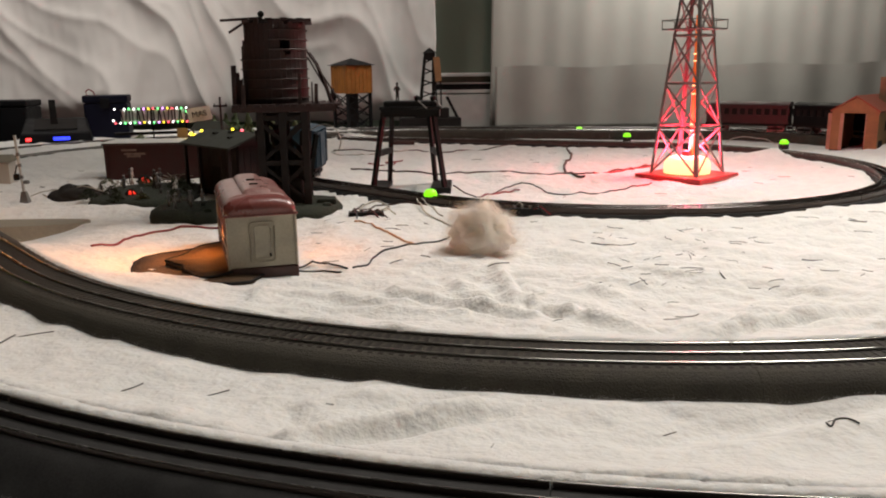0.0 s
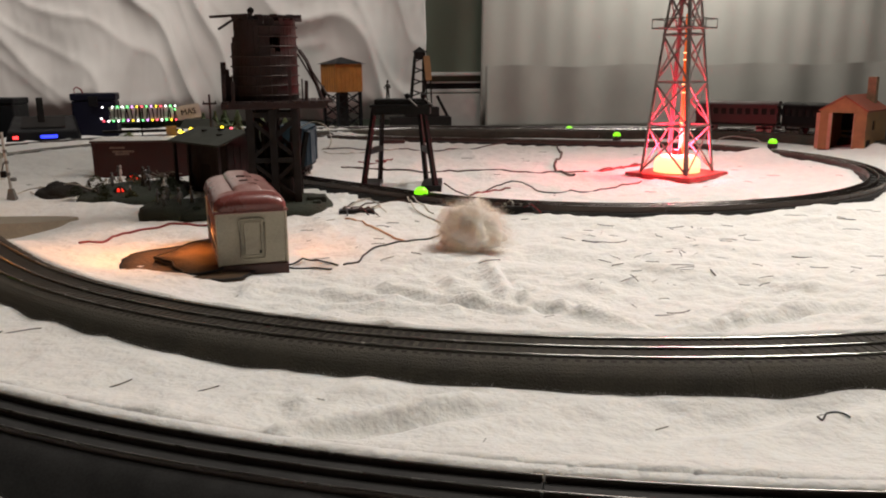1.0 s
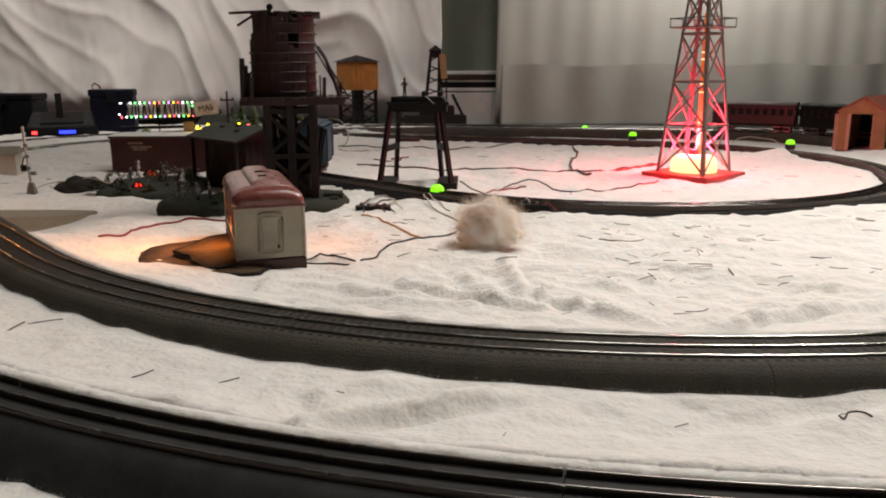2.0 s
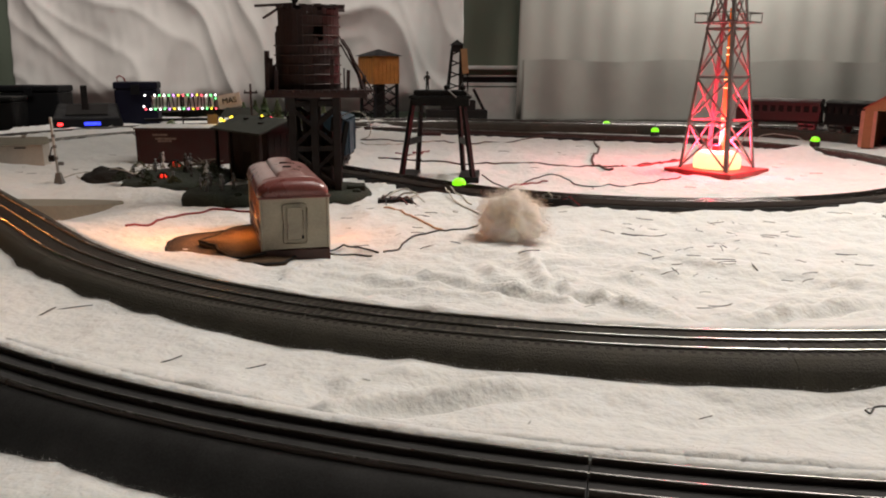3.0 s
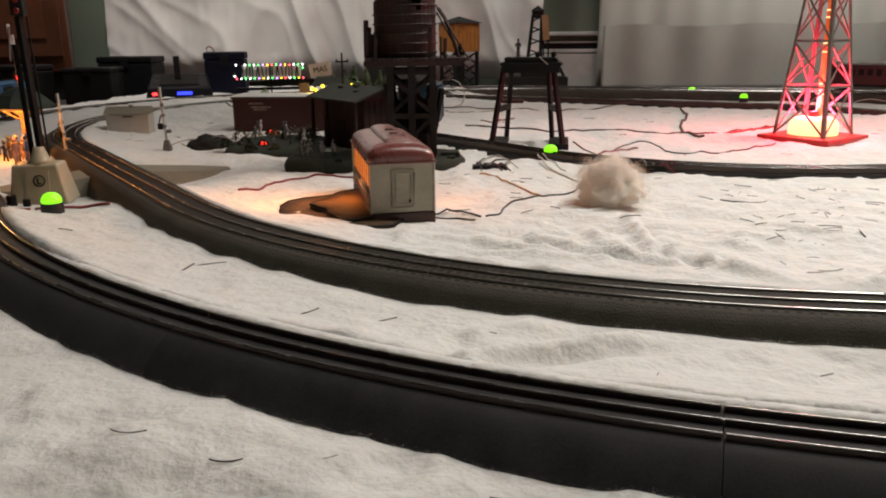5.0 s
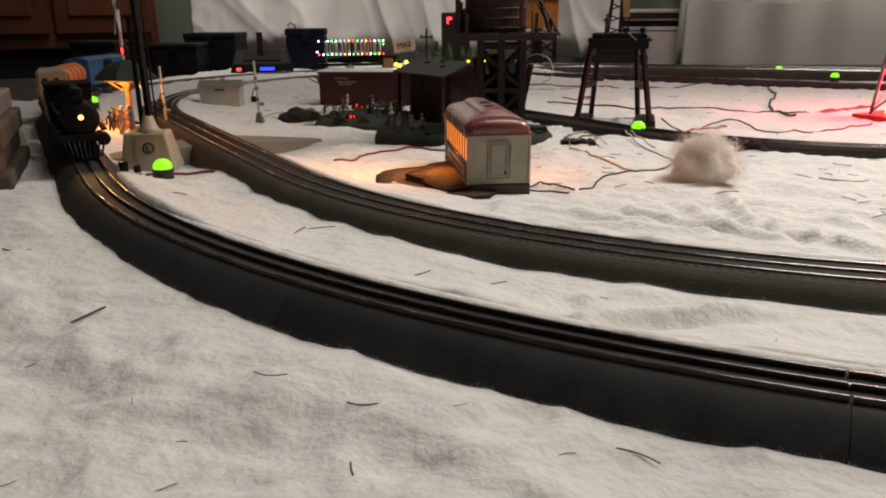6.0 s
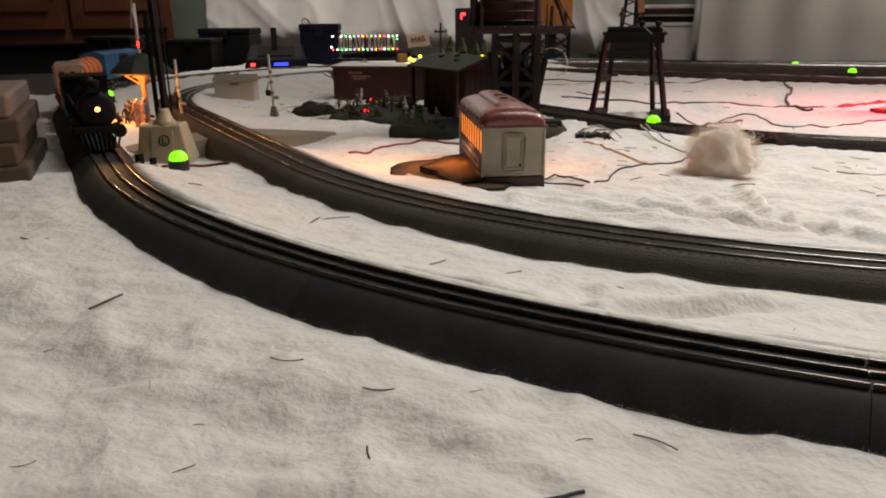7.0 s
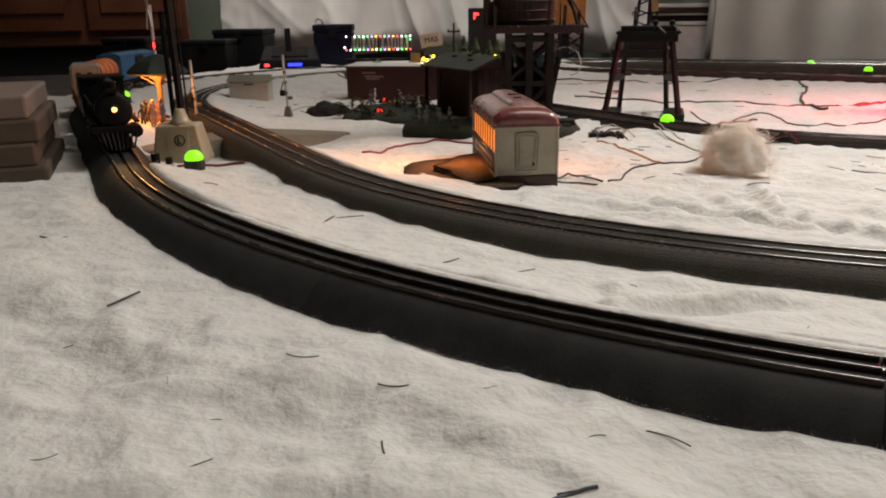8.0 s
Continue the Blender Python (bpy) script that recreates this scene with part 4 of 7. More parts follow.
def build_shed():
    r = thing("freight_shed", pose(-0.152, 1.313, 0.004, 0, 0, -47), "dark maroon freight shed with a grey-green felt roof", "shed")
    part("wall", boxes((-0.056, 0.056, -0.026, 0.030, -0.006, 0.064)), M_SHEDWALL, r)
    for i in range(14):
        x = -0.0555 + i * 0.008
        part("plank", boxes((x, x + 0.0072, -0.0272, -0.0262, -0.004, 0.063)), M_SHEDWALL, r)
    for i in range(6):
        y = -0.0255 + i * 0.0092
        part("plank", boxes((0.0562, 0.0572, y, y + 0.0083, -0.004, 0.063)), M_SHEDWALL, r)
    bm = bmesh.new()
    v = [bm.verts.new(c) for c in ((0.056, -0.026, 0.064), (0.056, 0.030, 0.064), (0.056, 0.0, 0.082), (0.054, -0.026, 0.064), (0.054, 0.030, 0.064), (0.054, 0.0, 0.082))]
    for f in ((0, 1, 2), (5, 4, 3), (0, 2, 5, 3), (1, 4, 5, 2), (0, 3, 4, 1)):
        bm.faces.new([v[k] for k in f])
    part("gable", bm, M_SHEDWALL, r)
    part("doorway", boxes((-0.012, 0.010, -0.0280, -0.0273, 0.0, 0.036)), M_CHAR, r, "dark doorway")
    bm = bmesh.new()
    v = [bm.verts.new(c) for c in ((-0.071, -0.046, 0.066), (0.071, -0.046, 0.066), (0.071, 0.0, 0.083), (-0.071, 0.0, 0.083), (0.071, 0.042, 0.067), (-0.071, 0.042, 0.067))]
    w = [bm.verts.new(c.co - Vector((0, 0, 0.0025))) for c in v]
    for f in ((0, 1, 2, 3), (3, 2, 4, 5)):
        bm.faces.new([v[k] for k in f])
        bm.faces.new([w[k] for k in f[::-1]])
    for p, q in ((0, 1), (1, 2), (2, 4), (4, 5), (5, 3), (3, 0)):
        bm.faces.new((v[q], v[p], w[p], w[q]))
    part("roof", bm, M_ROOFG, r)
    for x, y, z in ((-0.030, -0.012, 0.0782), (0.004, -0.006, 0.0806), (0.026, -0.020, 0.0752)):
        part("roof_patch", boxes((x, x + 0.006, y - 0.003, y + 0.003, z, z + 0.0022)), M_CHAR, r)
    for x in (-0.062, -0.02, 0.062):
        part("post", boxes((x - 0.002, x + 0.002, -0.043, -0.039, -0.006, 0.0655)), M_SHEDWALL, r)


build_shed()


def build_red_house():
    r = thing("red_freight_house", pose(-0.408, 1.495, 0.0, 0, 0, 2), "long red house with a snow-covered flat roof and faded lettering", "toy building")
    part("wall", boxes((0, 0.168, 0, 0.07, -0.004, 0.053)), M_REDWALL, r)
    part("corner_board", boxes((-0.0015, 0.003, -0.0015, 0.003, -0.004, 0.053)), M_REDWALL, r)
    part("roof", boxes((-0.004, 0.172, -0.004, 0.074, 0.053, 0.0565), bevel=0.001), M_MAROOND, r)
    bm = bmesh.new()
    n = 24
    rows = [[bm.verts.new((-0.004 + 0.176 * i / n, y, 0.0566 + (0.0012 + 0.0012 * noise.noise(Vector((i * 0.5, y * 60, 3)))) * k)) for i in range(n + 1)] for y, k in ((-0.005, 0), (-0.003, 1), (0.03, 1.3), (0.072, 1), (0.0745, 0))]
    for a, b in zip(rows, rows[1:]):
        for i in range(n):
            bm.faces.new((a[i], a[i + 1], b[i + 1], b[i]))
    part("roof_snow", bm, M_SNOW, r, "thin layer of snow", smooth=True)
    for x, z, w in ((0.026, 0.0435, 0.024), (0.030, 0.0375, 0.034), (0.034, 0.0335, 0.022)):
        part("sign_bar", boxes((x, x + w, -0.0012, -0.0002, z, z + 0.0032)), M_FADED, r, "faded pale lettering")


build_red_house()


def figure(x, y, z, h, material, rz=0.0, lean=0.0):
    """A small cast figure as one plain mesh on a foot disc."""
    s = h / 0.040
    q = random.Random(int(1e5 * (x * 3 + y)))
    bm = lathe(bmesh.new(), [(0.0058 * s, 0), (0.0058 * s, 0.0012 * s), (0.0040 * s, 0.0016 * s)], 12)
    step = q.uniform(0.001, 0.0035) * s
    for k in (-1, 1):
        rod(bm, (k * 0.0022 * s, k * step, 0.001 * s), (k * 0.0015 * s, 0, 0.0175 * s), 0.0015 * s, 0.0020 * s, 8)
        elbow = (k * q.uniform(0.0055, 0.0075) * s, q.uniform(-0.004, 0.001) * s, q.uniform(0.020, 0.026) * s)
        hand_at = (k * q.uniform(0.003, 0.0085) * s, -q.uniform(0.001, 0.0065) * s, q.uniform(0.015, 0.030) * s)
        rod(bm, (k * 0.0042 * s, 0, 0.0290 * s), elbow, 0.0014 * s, 0.0012 * s, 7)
        rod(bm, elbow, hand_at, 0.0012 * s, 0.0009 * s, 7)
    n = len(bm.verts)
    lathe(bm, [(0.0028 * s, 0.0160 * s), (0.0036 * s, 0.0185 * s), (0.0034 * s, 0.0220 * s), (0.0046 * s, 0.0275 * s), (0.0042 * s, 0.0305 * s), (0.0016 * s, 0.0320 * s), (0.0014 * s, 0.0330 * s)], 12)
    bm.verts.ensure_lookup_table()
    for v in bm.verts[n:]:
        v.co.y *= 0.65
    brim = 0.0044 if q.random() < 0.6 else 0.0026
    lathe(bm, [(0.0014 * s, 0.0325 * s), (0.0026 * s, 0.0342 * s), (0.0026 * s, 0.0366 * s), (brim * s, 0.0369 * s), (brim * s, 0.0373 * s), (0.0023 * s, 0.0376 * s), (0.0019 * s, 0.0396 * s), (0.0006 * s, 0.0400 * s)], 12)
    ob = part("figurine", bm, material, smooth=True)
    ob.matrix_world = pose(x, y, z, lean, 0, rz)
    return ob


for i, (x, y, h) in enumerate(((-0.168, 1.105, 0.019), (-0.152, 1.112, 0.021), (-0.180, 1.120, 0.020), (-0.160, 1.132, 0.019), (-0.143, 1.126, 0.021), (-0.176, 1.143, 0.020))):
    tagged(figure(x, y, 0.013, h, M_PEWTER, 40 * i), "small bare pewter figurine on the dark green base", "figurine", "tin figures")
CAMP = [(-0.318, 1.262, 0.016), (-0.303, 1.300, 0.021), (-0.287, 1.392, 0.025), (-0.322, 1.375, 0.028), (-0.262, 1.300, 0.028), (-0.254, 1.290, 0.025), (-0.236, 1.252, 0.020), (-0.222, 1.276, 0.021), (-0.290, 1.222, 0.015), (-0.246, 1.215, 0.015), (-0.345, 1.430, 0.021), (-0.212, 1.238, 0.018)]
for i, (x, y, h) in enumerate(CAMP):
    tagged(figure(x, y, 0.009 if y < 1.36 else 0.003, h, (M_DARKFIG, M_PEWTER, M_DARKFIG, M_WHITEFIG)[i % 4], 35 * i, 4), "small figurine beside the camp fire", "figurine", "camp figures")


def build_brush(x, y, z, rx, ry, h, count, seed):
    """A heap of thin dry sticks lying across one another."""
    r = thing("brush_pile", pose(x, y, z), "heap of pale dry sticks beside the camp fire", "brush pile")
    rng = random.Random(seed)
    for i in range(count):
        a, q = rng.uniform(0, 6.283), rng.uniform(0.5, 1.0)
        px, py, pz = rng.uniform(-0.5, 0.5) * rx, rng.uniform(-0.5, 0.5) * ry, rng.uniform(0.001, h * 0.6)
        e = (px + q * rx * math.cos(a), py + q * ry * math.sin(a), rng.uniform(0.0, h))
        part("stick", tube(bmesh.new(), [(px, py, pz), (0.5 * (px + e[0]) + 0.002 * rng.uniform(-1, 1), 0.5 * (py + e[1]), 0.5 * (pz + e[2]) + 0.002), e], 0.0007, 5), M_TWIG, r)


build_brush(-0.252, 1.352, 0.009, 0.026, 0.016, 0.016, 22, 31)
build_brush(-0.318, 1.330, 0.008, 0.014, 0.012, 0.010, 10, 32)


def build_fire(x, y, z, s=1.0):
    r = thing("camp_fire", pose(x, y, z), "small glowing red camp fire on logs", "camp fire")
    for k in range(6):
        a = k * 1.05
        part("log", rod(bmesh.new(), (0.009 * s * math.cos(a), 0.009 * s * math.sin(a), 0.001), (0.002 * s * math.cos(a), 0.002 * s * math.sin(a), 0.008 * s), 0.0014 * s), M_CHAR, r)
    bm = bmesh.new()
    for k in range(9):
        a = k * 2.4
        rr = 0.0045 * s * math.sqrt(k / 9)
        lathe(bm, [(0.0012 * s, 0), (0.0024 * s, 0.0014 * s), (0.0020 * s, (0.0032 + 0.002 * math.cos(k)) * s), (0.0005 * s, (0.0044 + 0.002 * math.cos(k)) * s)], 7, rr * math.cos(a), rr * math.sin(a), 0.001)
    part("embers", bm, M_EMBER, r, "glowing red plastic embers", smooth=True)


build_fire(-0.303, 1.376, 0.008, 1.3)
build_fire(-0.272, 1.245, 0.010, 0.9)


def bush(name, x, y, z, rx, h, material, label, category, seed, count=160, leaf=0.004):
    """Clumped foliage of many small leaves with an uneven outline."""
    rng = random.Random(seed)
    bm = bmesh.new()
    for _ in range(count):
        t, v = rng.uniform(0, 6.283), rng.random()
        rad = rx * (1 - v) ** 0.6 * rng.uniform(0.55, 1.05)
        c = Vector((rad * math.cos(t), rad * math.sin(t), h * v))
        m = Matrix.Rotation(rng.uniform(0, 6.28), 3, "Z") @ Matrix.Rotation(rng.uniform(-1.2, 1.2), 3, "X")
        s = leaf * rng.uniform(0.6, 1.3)
        q = [bm.verts.new(c + m @ Vector(p) * s) for p in ((-0.5, 0, 0), (0, -0.28, 0.1), (0.5, 0, 0), (0, 0.28, 0.1))]
        bm.faces.new(q)
    ob = part(name, bm, material)
    ob.matrix_world = pose(x, y, z)
    return tagged(ob, label, category)


BUSHES = [(-0.320, 1.225, 0.015, 0.014), (-0.322, 1.290, 0.018, 0.020), (-0.232, 1.300, 0.016, 0.016), (-0.210, 1.262, 0.015, 0.020), (-0.246, 1.212, 0.012, 0.010), (-0.276, 1.205, 0.014, 0.012), (-0.300, 1.250, 0.014, 0.014), (-0.284, 1.330, 0.016, 0.014), (-0.230, 1.335, 0.018, 0.016), (-0.205, 1.215, 0.012, 0.014), (-0.190, 1.158, 0.012, 0.012), (-0.130, 1.098, 0.010, 0.007)]
for i, (x, y, rx, h) in enumerate(BUSHES):
    bush("bush", x, y, 0.007, rx, h, M_OLIVE if i % 3 == 1 else M_DKLEAF, "dry olive clump foliage bush" if i % 3 == 1 else "dark green clump foliage bush", "bush", 20 + i, 220, 0.004)


def build_rock():
    bm = bmesh.new()
    bmesh.ops.create_icosphere(bm, subdivisions=4, radius=1)
    for v in bm.verts:
        n = v.co.normalized()
        k = 1 + 0.16 * noise.noise(n * 2.2) + 0.09 * noise.noise(n * 6) + 0.05 * noise.noise(n * 14)
        v.co = Vector((n.x * 0.036 * k, n.y * 0.026 * k, max(-0.004, n.z * 0.021 * k)))
    ob = part("rock_mound", bm, M_ROCK, smooth=True)
    ob.matrix_world = pose(-0.358, 1.268, 0.0)
    tagged(ob, "dark brown craggy rock mound on the snow", "rock")


build_rock()


def build_pole(x, y, h, rz):
    r = thing("telegraph_pole", pose(x, y, 0, 0, 0, rz), "thin brown telegraph pole with a crossarm", "telegraph pole")
    part("shaft", rod(bmesh.new(), (0, 0, -0.003), (0, 0, h), 0.0022, 0.0016), M_WOODRED, r)
    part("crossarm", boxes((-0.011, 0.011, -0.001, 0.001, h - 0.016, h - 0.013)), M_WOODRED, r)
    for k in (-0.009, 0.009):
        part("insulator", lathe(bmesh.new(), [(0.0008, 0), (0.0011, 0.001), (0.0006, 0.003)], 8, k, 0, h - 0.013), M_CHAR, r)


build_pole(-0.224, 1.52, 0.127, 10)


# ---- lit sign, little market and trees behind the red house ----
def build_light_sign():
    r = thing("christmas_light_sign", pose(-0.583, 1.974, 0.0, 0, 0, 18.5), "dark letter sign between two rows of coloured fairy lights", "light sign")
    w, z0, z1 = 0.150, 0.060, 0.0905
    for z in (z0, z1):
        part("batten", boxes((-0.002, w + 0.002, 0.001, 0.003, z - 0.0012, z + 0.0012)), M_CHAR, r, "dark wire batten")
    for x in (w - 0.004, w * 0.5):
        part("post", boxes((x, x + 0.003, 0.0035, 0.0065, -0.004, z1)), M_CHAR, r)
    part("ledge", boxes((-0.004, w + 0.004, -0.012, 0.0008, 0.034, 0.040)), M_BLACK, r)
    # Added card; the pale ground between the letters is the sheet far behind.
    part("panel", boxes((0.012, w - 0.004, 0.0035, 0.0045, z0 - 0.001, z1 + 0.001)), M_LETTER, r, "pale card standing in for the bright sheet behind")
    for i in range(9):
        x, tilt = 0.015 + i * 0.0148, (0.0025, 0.0, -0.0025)[i % 3]
        for dx in (0.0, 0.0062):
            part("letter_bar", bar(bmesh.new(), (x + dx, 0.0012, z0 + 0.004), (x + dx + tilt * (1 if dx else -1), 0.0012, z1 - 0.004), 0.0024, 0.0024), M_CHAR, r)
    bulbs = [M_BULBW, M_BULBG, M_BULBR, M_BULBW, M_BULBY, M_BULBG, M_BULBP]
    bm0 = bmesh.new()
    bmesh.ops.create_icosphere(bm0, subdivisions=2, radius=0.0020)
    first = part("bulb", bm0, bulbs[0], r, smooth=True)
    first.location = (0.0, -0.002, z1)
    meshes = {}
    spots = [(i * w / 15, z1) for i in range(2, 16)] + [(i * w / 15, z0) for i in range(16)] + [(-0.004, z0 + 0.006), (w, z1 - 0.008)]
    for i, (x, z) in enumerate(spots):
        m = bulbs[(i * 5 + i // 7) % 7]
        if m.name not in meshes:
            me = first.data.copy()
            me.materials.clear()
            me.materials.append(m)
            meshes[m.name] = me
        b = new("bulb", meshes[m.name])
        b.parent = r
        b.location = (x, -0.002, z)


build_light_sign()
bush("fir_tuft", -0.375, 1.565, 0.048, 0.016, 0.016, M_PALELEAF, "pale green frosted tuft on the snowy roof", "tuft", 61, 170, 0.005)


def build_stall():
    r = thing("market_stall", pose(-0.290, 1.60, 0.0, 0, 0, 6), "small dark market stall with warm yellow lights and a board", "market stall")
    part("counter", boxes((-0.030, 0.040, -0.015, 0.02, -0.003, 0.050), bevel=0.001), M_CHAR, r)
    part("back_wall", boxes((-0.030, -0.012, -0.016, -0.0152, 0.050, 0.074)), M_WARMWALL, r, "lamp-lit tan wall")
    bm = bmesh.new()
    v = [bm.verts.new(c) for c in ((-0.006, -0.028, 0.070), (0.052, -0.028, 0.070), (0.046, 0.0, 0.084), (0.0, 0.0, 0.084), (0.052, 0.03, 0.070), (-0.006, 0.03, 0.070))]
    for f in ((0, 1, 2, 3), (3, 2, 4, 5), (1, 4, 2), (0, 3, 5), (0, 5, 4, 1)):
        bm.faces.new([v[k] for k in f])
    part("awning", bm, M_ROOFG, r)
    for x, y in ((-0.002, -0.02), (0.046, -0.02)):
        part("post", boxes((x - 0.0012, x + 0.0012, y - 0.0012, y + 0.0012, 0.048, 0.072)), M_CHAR, r)
    board = part("board", boxes((-0.020, 0.020, 0.002, 0.004, -0.012, 0.012)), M_LETTER, r, "white card with dark letters")
    board.matrix_basis = pose(0.006, 0, 0.096, 0, -9, 0)
    txt = bpy.data.curves.new("lettering", "FONT")
    txt.body, txt.size, txt.extrude, txt.align_x, txt.align_y = "MAS", 0.0135, 0.0004, "CENTER", "CENTER"
    t = new("lettering", txt)
    t.data.materials.append(M_CHAR)
    t.parent = r
    t.matrix_basis = pose(0.006, 0.0012, 0.096, 0, -9, 0) @ pose(0, 0, 0, 90, 0, 0)
    for i, (x, z) in enumerate(((-0.004, 0.062), (0.002, 0.059), (0.014, 0.066))):
        part("bulb", lathe(bmesh.new(), [(0.001, 0), (0.0028, 0.0015), (0.0028, 0.004), (0.001, 0.0055)], 10, x, -0.030, z), M_BULBY, r, "glowing yellow bulb", smooth=True)


build_stall()
lamp("stall_bulb_light", "POINT", pose(-0.290, 1.555, 0.062), 0.008, (1.0, 0.6, 0.15), 0.004)


def fir(x, y, z, h, seed):
    r = thing("fir_tree", pose(x, y, z), "small frosted green toy fir tree", "fir tree", "toy firs")
    part("trunk", rod(bmesh.new(), (0, 0, -z - 0.002), (0, 0, h * 0.9), 0.0022, 0.0006), M_WOODRED, r)
    rng = random.Random(seed)
    bm = bmesh.new()
    for _ in range(800):
        v = rng.random() ** 1.3
        rad = 0.32 * h * (1 - v) * rng.uniform(0.5, 1.0) + 0.001
        t = rng.uniform(0, 6.283)
        a = Vector((rad * 0.25 * math.cos(t), rad * 0.25 * math.sin(t), h * (0.12 + 0.88 * v)))
        b = a + Vector((rad * math.cos(t), rad * math.sin(t), -rad * rng.uniform(0.1, 0.6)))
        side = Vector((-math.sin(t), math.cos(t), rng.uniform(-0.5, 0.5))) * 0.0028
        bm.faces.new([bm.verts.new(p) for p in (a - side, b - side * 0.4, b + side * 0.4, a + side)])
    part("crown", bm, M_LEAF, r)


for i, (x, y, h) in enumerate(((-0.276, 1.66, 0.086), (-0.257, 1.67, 0.089), (-0.232, 1.64, 0.097), (-0.207, 1.63, 0.093), (-0.184, 1.64, 0.088), (-0.167, 1.63, 0.091), (-0.130, 1.66, 0.080))):
    fir(x, y, 0.005, h, 70 + i)


def build_fairy_string():
    r = thing("fairy_light_string", pose(0, 0, 0), "string of small yellow and red fairy lights behind the shed", "fairy lights")
    pts = [(-0.30, 1.62, 0.066), (-0.25, 1.62, 0.070), (-0.20, 1.61, 0.062), (-0.15, 1.59, 0.070), (-0.10, 1.57, 0.064), (-0.07, 1.55, 0.078), (-0.05, 1.50, 0.055), (-0.06, 1.40, -0.001)]
    part("cord", tube(bmesh.new(), pts, 0.0006, 5), M_CHAR, r)
    for i, (x, y, z) in enumerate(((-0.290, 1.62, 0.069), (-0.232, 1.617, 0.068), (-0.215, 1.613, 0.0655), (-0.165, 1.596, 0.068), (-0.135, 1.584, 0.069), (-0.128, 1.580, 0.0675), (-0.112, 1.574, 0.066), (-0.083, 1.556, 0.073))):
        part("bulb", lathe(bmesh.new(), [(0.0008, 0), (0.0024, 0.0012), (0.0024, 0.003), (0.0008, 0.0045)], 10, x, y - 0.001, z - 0.002), (M_BULBY, M_BULBR, M_BULBY)[(i * 2) % 3], r, smooth=True)


build_fairy_string()


def build_clock():
    r = thing("digital_clock", pose(-0.405, 2.76, 0.0, 0, 0, 12), "black digital clock box with glowing red figures", "clock")
    part("case", boxes((-0.045, 0.045, -0.03, 0.03, -0.03, 0.152), bevel=0.004), M_CHAR, r)
    part("face", boxes((-0.038, 0.038, -0.0318, -0.0302, 0.112, 0.146)), M_CHAR, r)
    for x in (-0.028, 0.008):
        part("figure_bar", boxes((x, x + 0.015, -0.0335, -0.0320, 0.130, 0.138)), M_REDLENS, r, "glowing red bar")
        part("figure_bar", boxes((x, x + 0.005, -0.0335, -0.0320, 0.118, 0.1295)), M_REDLENS, r, "glowing red bar")


build_clock()


# ---- gantry over the small loop ----
def build_gantry():
    r = thing("floodlight_gantry", pose(0.090, 1.345, 0.0, 0, 0, -2), "black plastic floodlight tower with splayed legs and a top deck", "floodlight tower")
    hi = 0.112
    for sx in (-1, 1):
        for sy, w in ((-1, 0.0060), (1, 0.0056)):
            foot, top = (sx * (0.050 if sy < 0 else 0.034), sy * 0.036, 0.004), (sx * (0.034 if sy < 0 else 0.026), sy * 0.018, hi)
            part("leg", bar(bmesh.new(), foot, top, w, 0.0055), M_BLACK, r)
        for z in (0.052,):
            k = 1 - z / hi
            part("cross_bar", bar(bmesh.new(), (sx * (0.034 + 0.016 * k), -0.018 - 0.018 * k, z), (sx * (0.026 + 0.008 * k), 0.018 + 0.018 * k, z), 0.006, 0.008), M_BLACK, r)
        part("foot_bar", boxes((sx * 0.044 - 0.014, sx * 0.044 + 0.014, -0.042, 0.042, -0.006, 0.006), bevel=0.001), M_BLACK, r)
    part("deck", boxes((-0.040, 0.046, -0.026, 0.026, hi, hi + 0.004), bevel=0.0008), M_BLACK, r)
    part("deck_apron", boxes((-0.037, 0.043, -0.023, 0.023, hi - 0.010, hi)), M_BLACK, r)
    part("deck_rim", boxes((-0.034, 0.040, -0.022, 0.022, hi + 0.004, hi + 0.011), bevel=0.001), M_BLACK, r)
    for x in (0.014, 0.036):
        part("lamp_bracket", bar(bmesh.new(), (x, -0.022, hi + 0.012), (x + 0.012, -0.034, hi + 0.002), 0.0014, 0.0014), M_STEEL, r)
        part("lamp_head", lathe(bmesh.new(), [(0.0015, 0), (0.004, 0.003), (0.0045, 0.007), (0.001, 0.009)], 12, x - 0.002, -0.014, hi + 0.010), M_BLACK, r)
    tagged(figure(0.074, 1.338, hi + 0.011, 0.026, M_DARKFIG), "dark cast figurine kneeling on the tower deck", "figurine")


build_gantry()


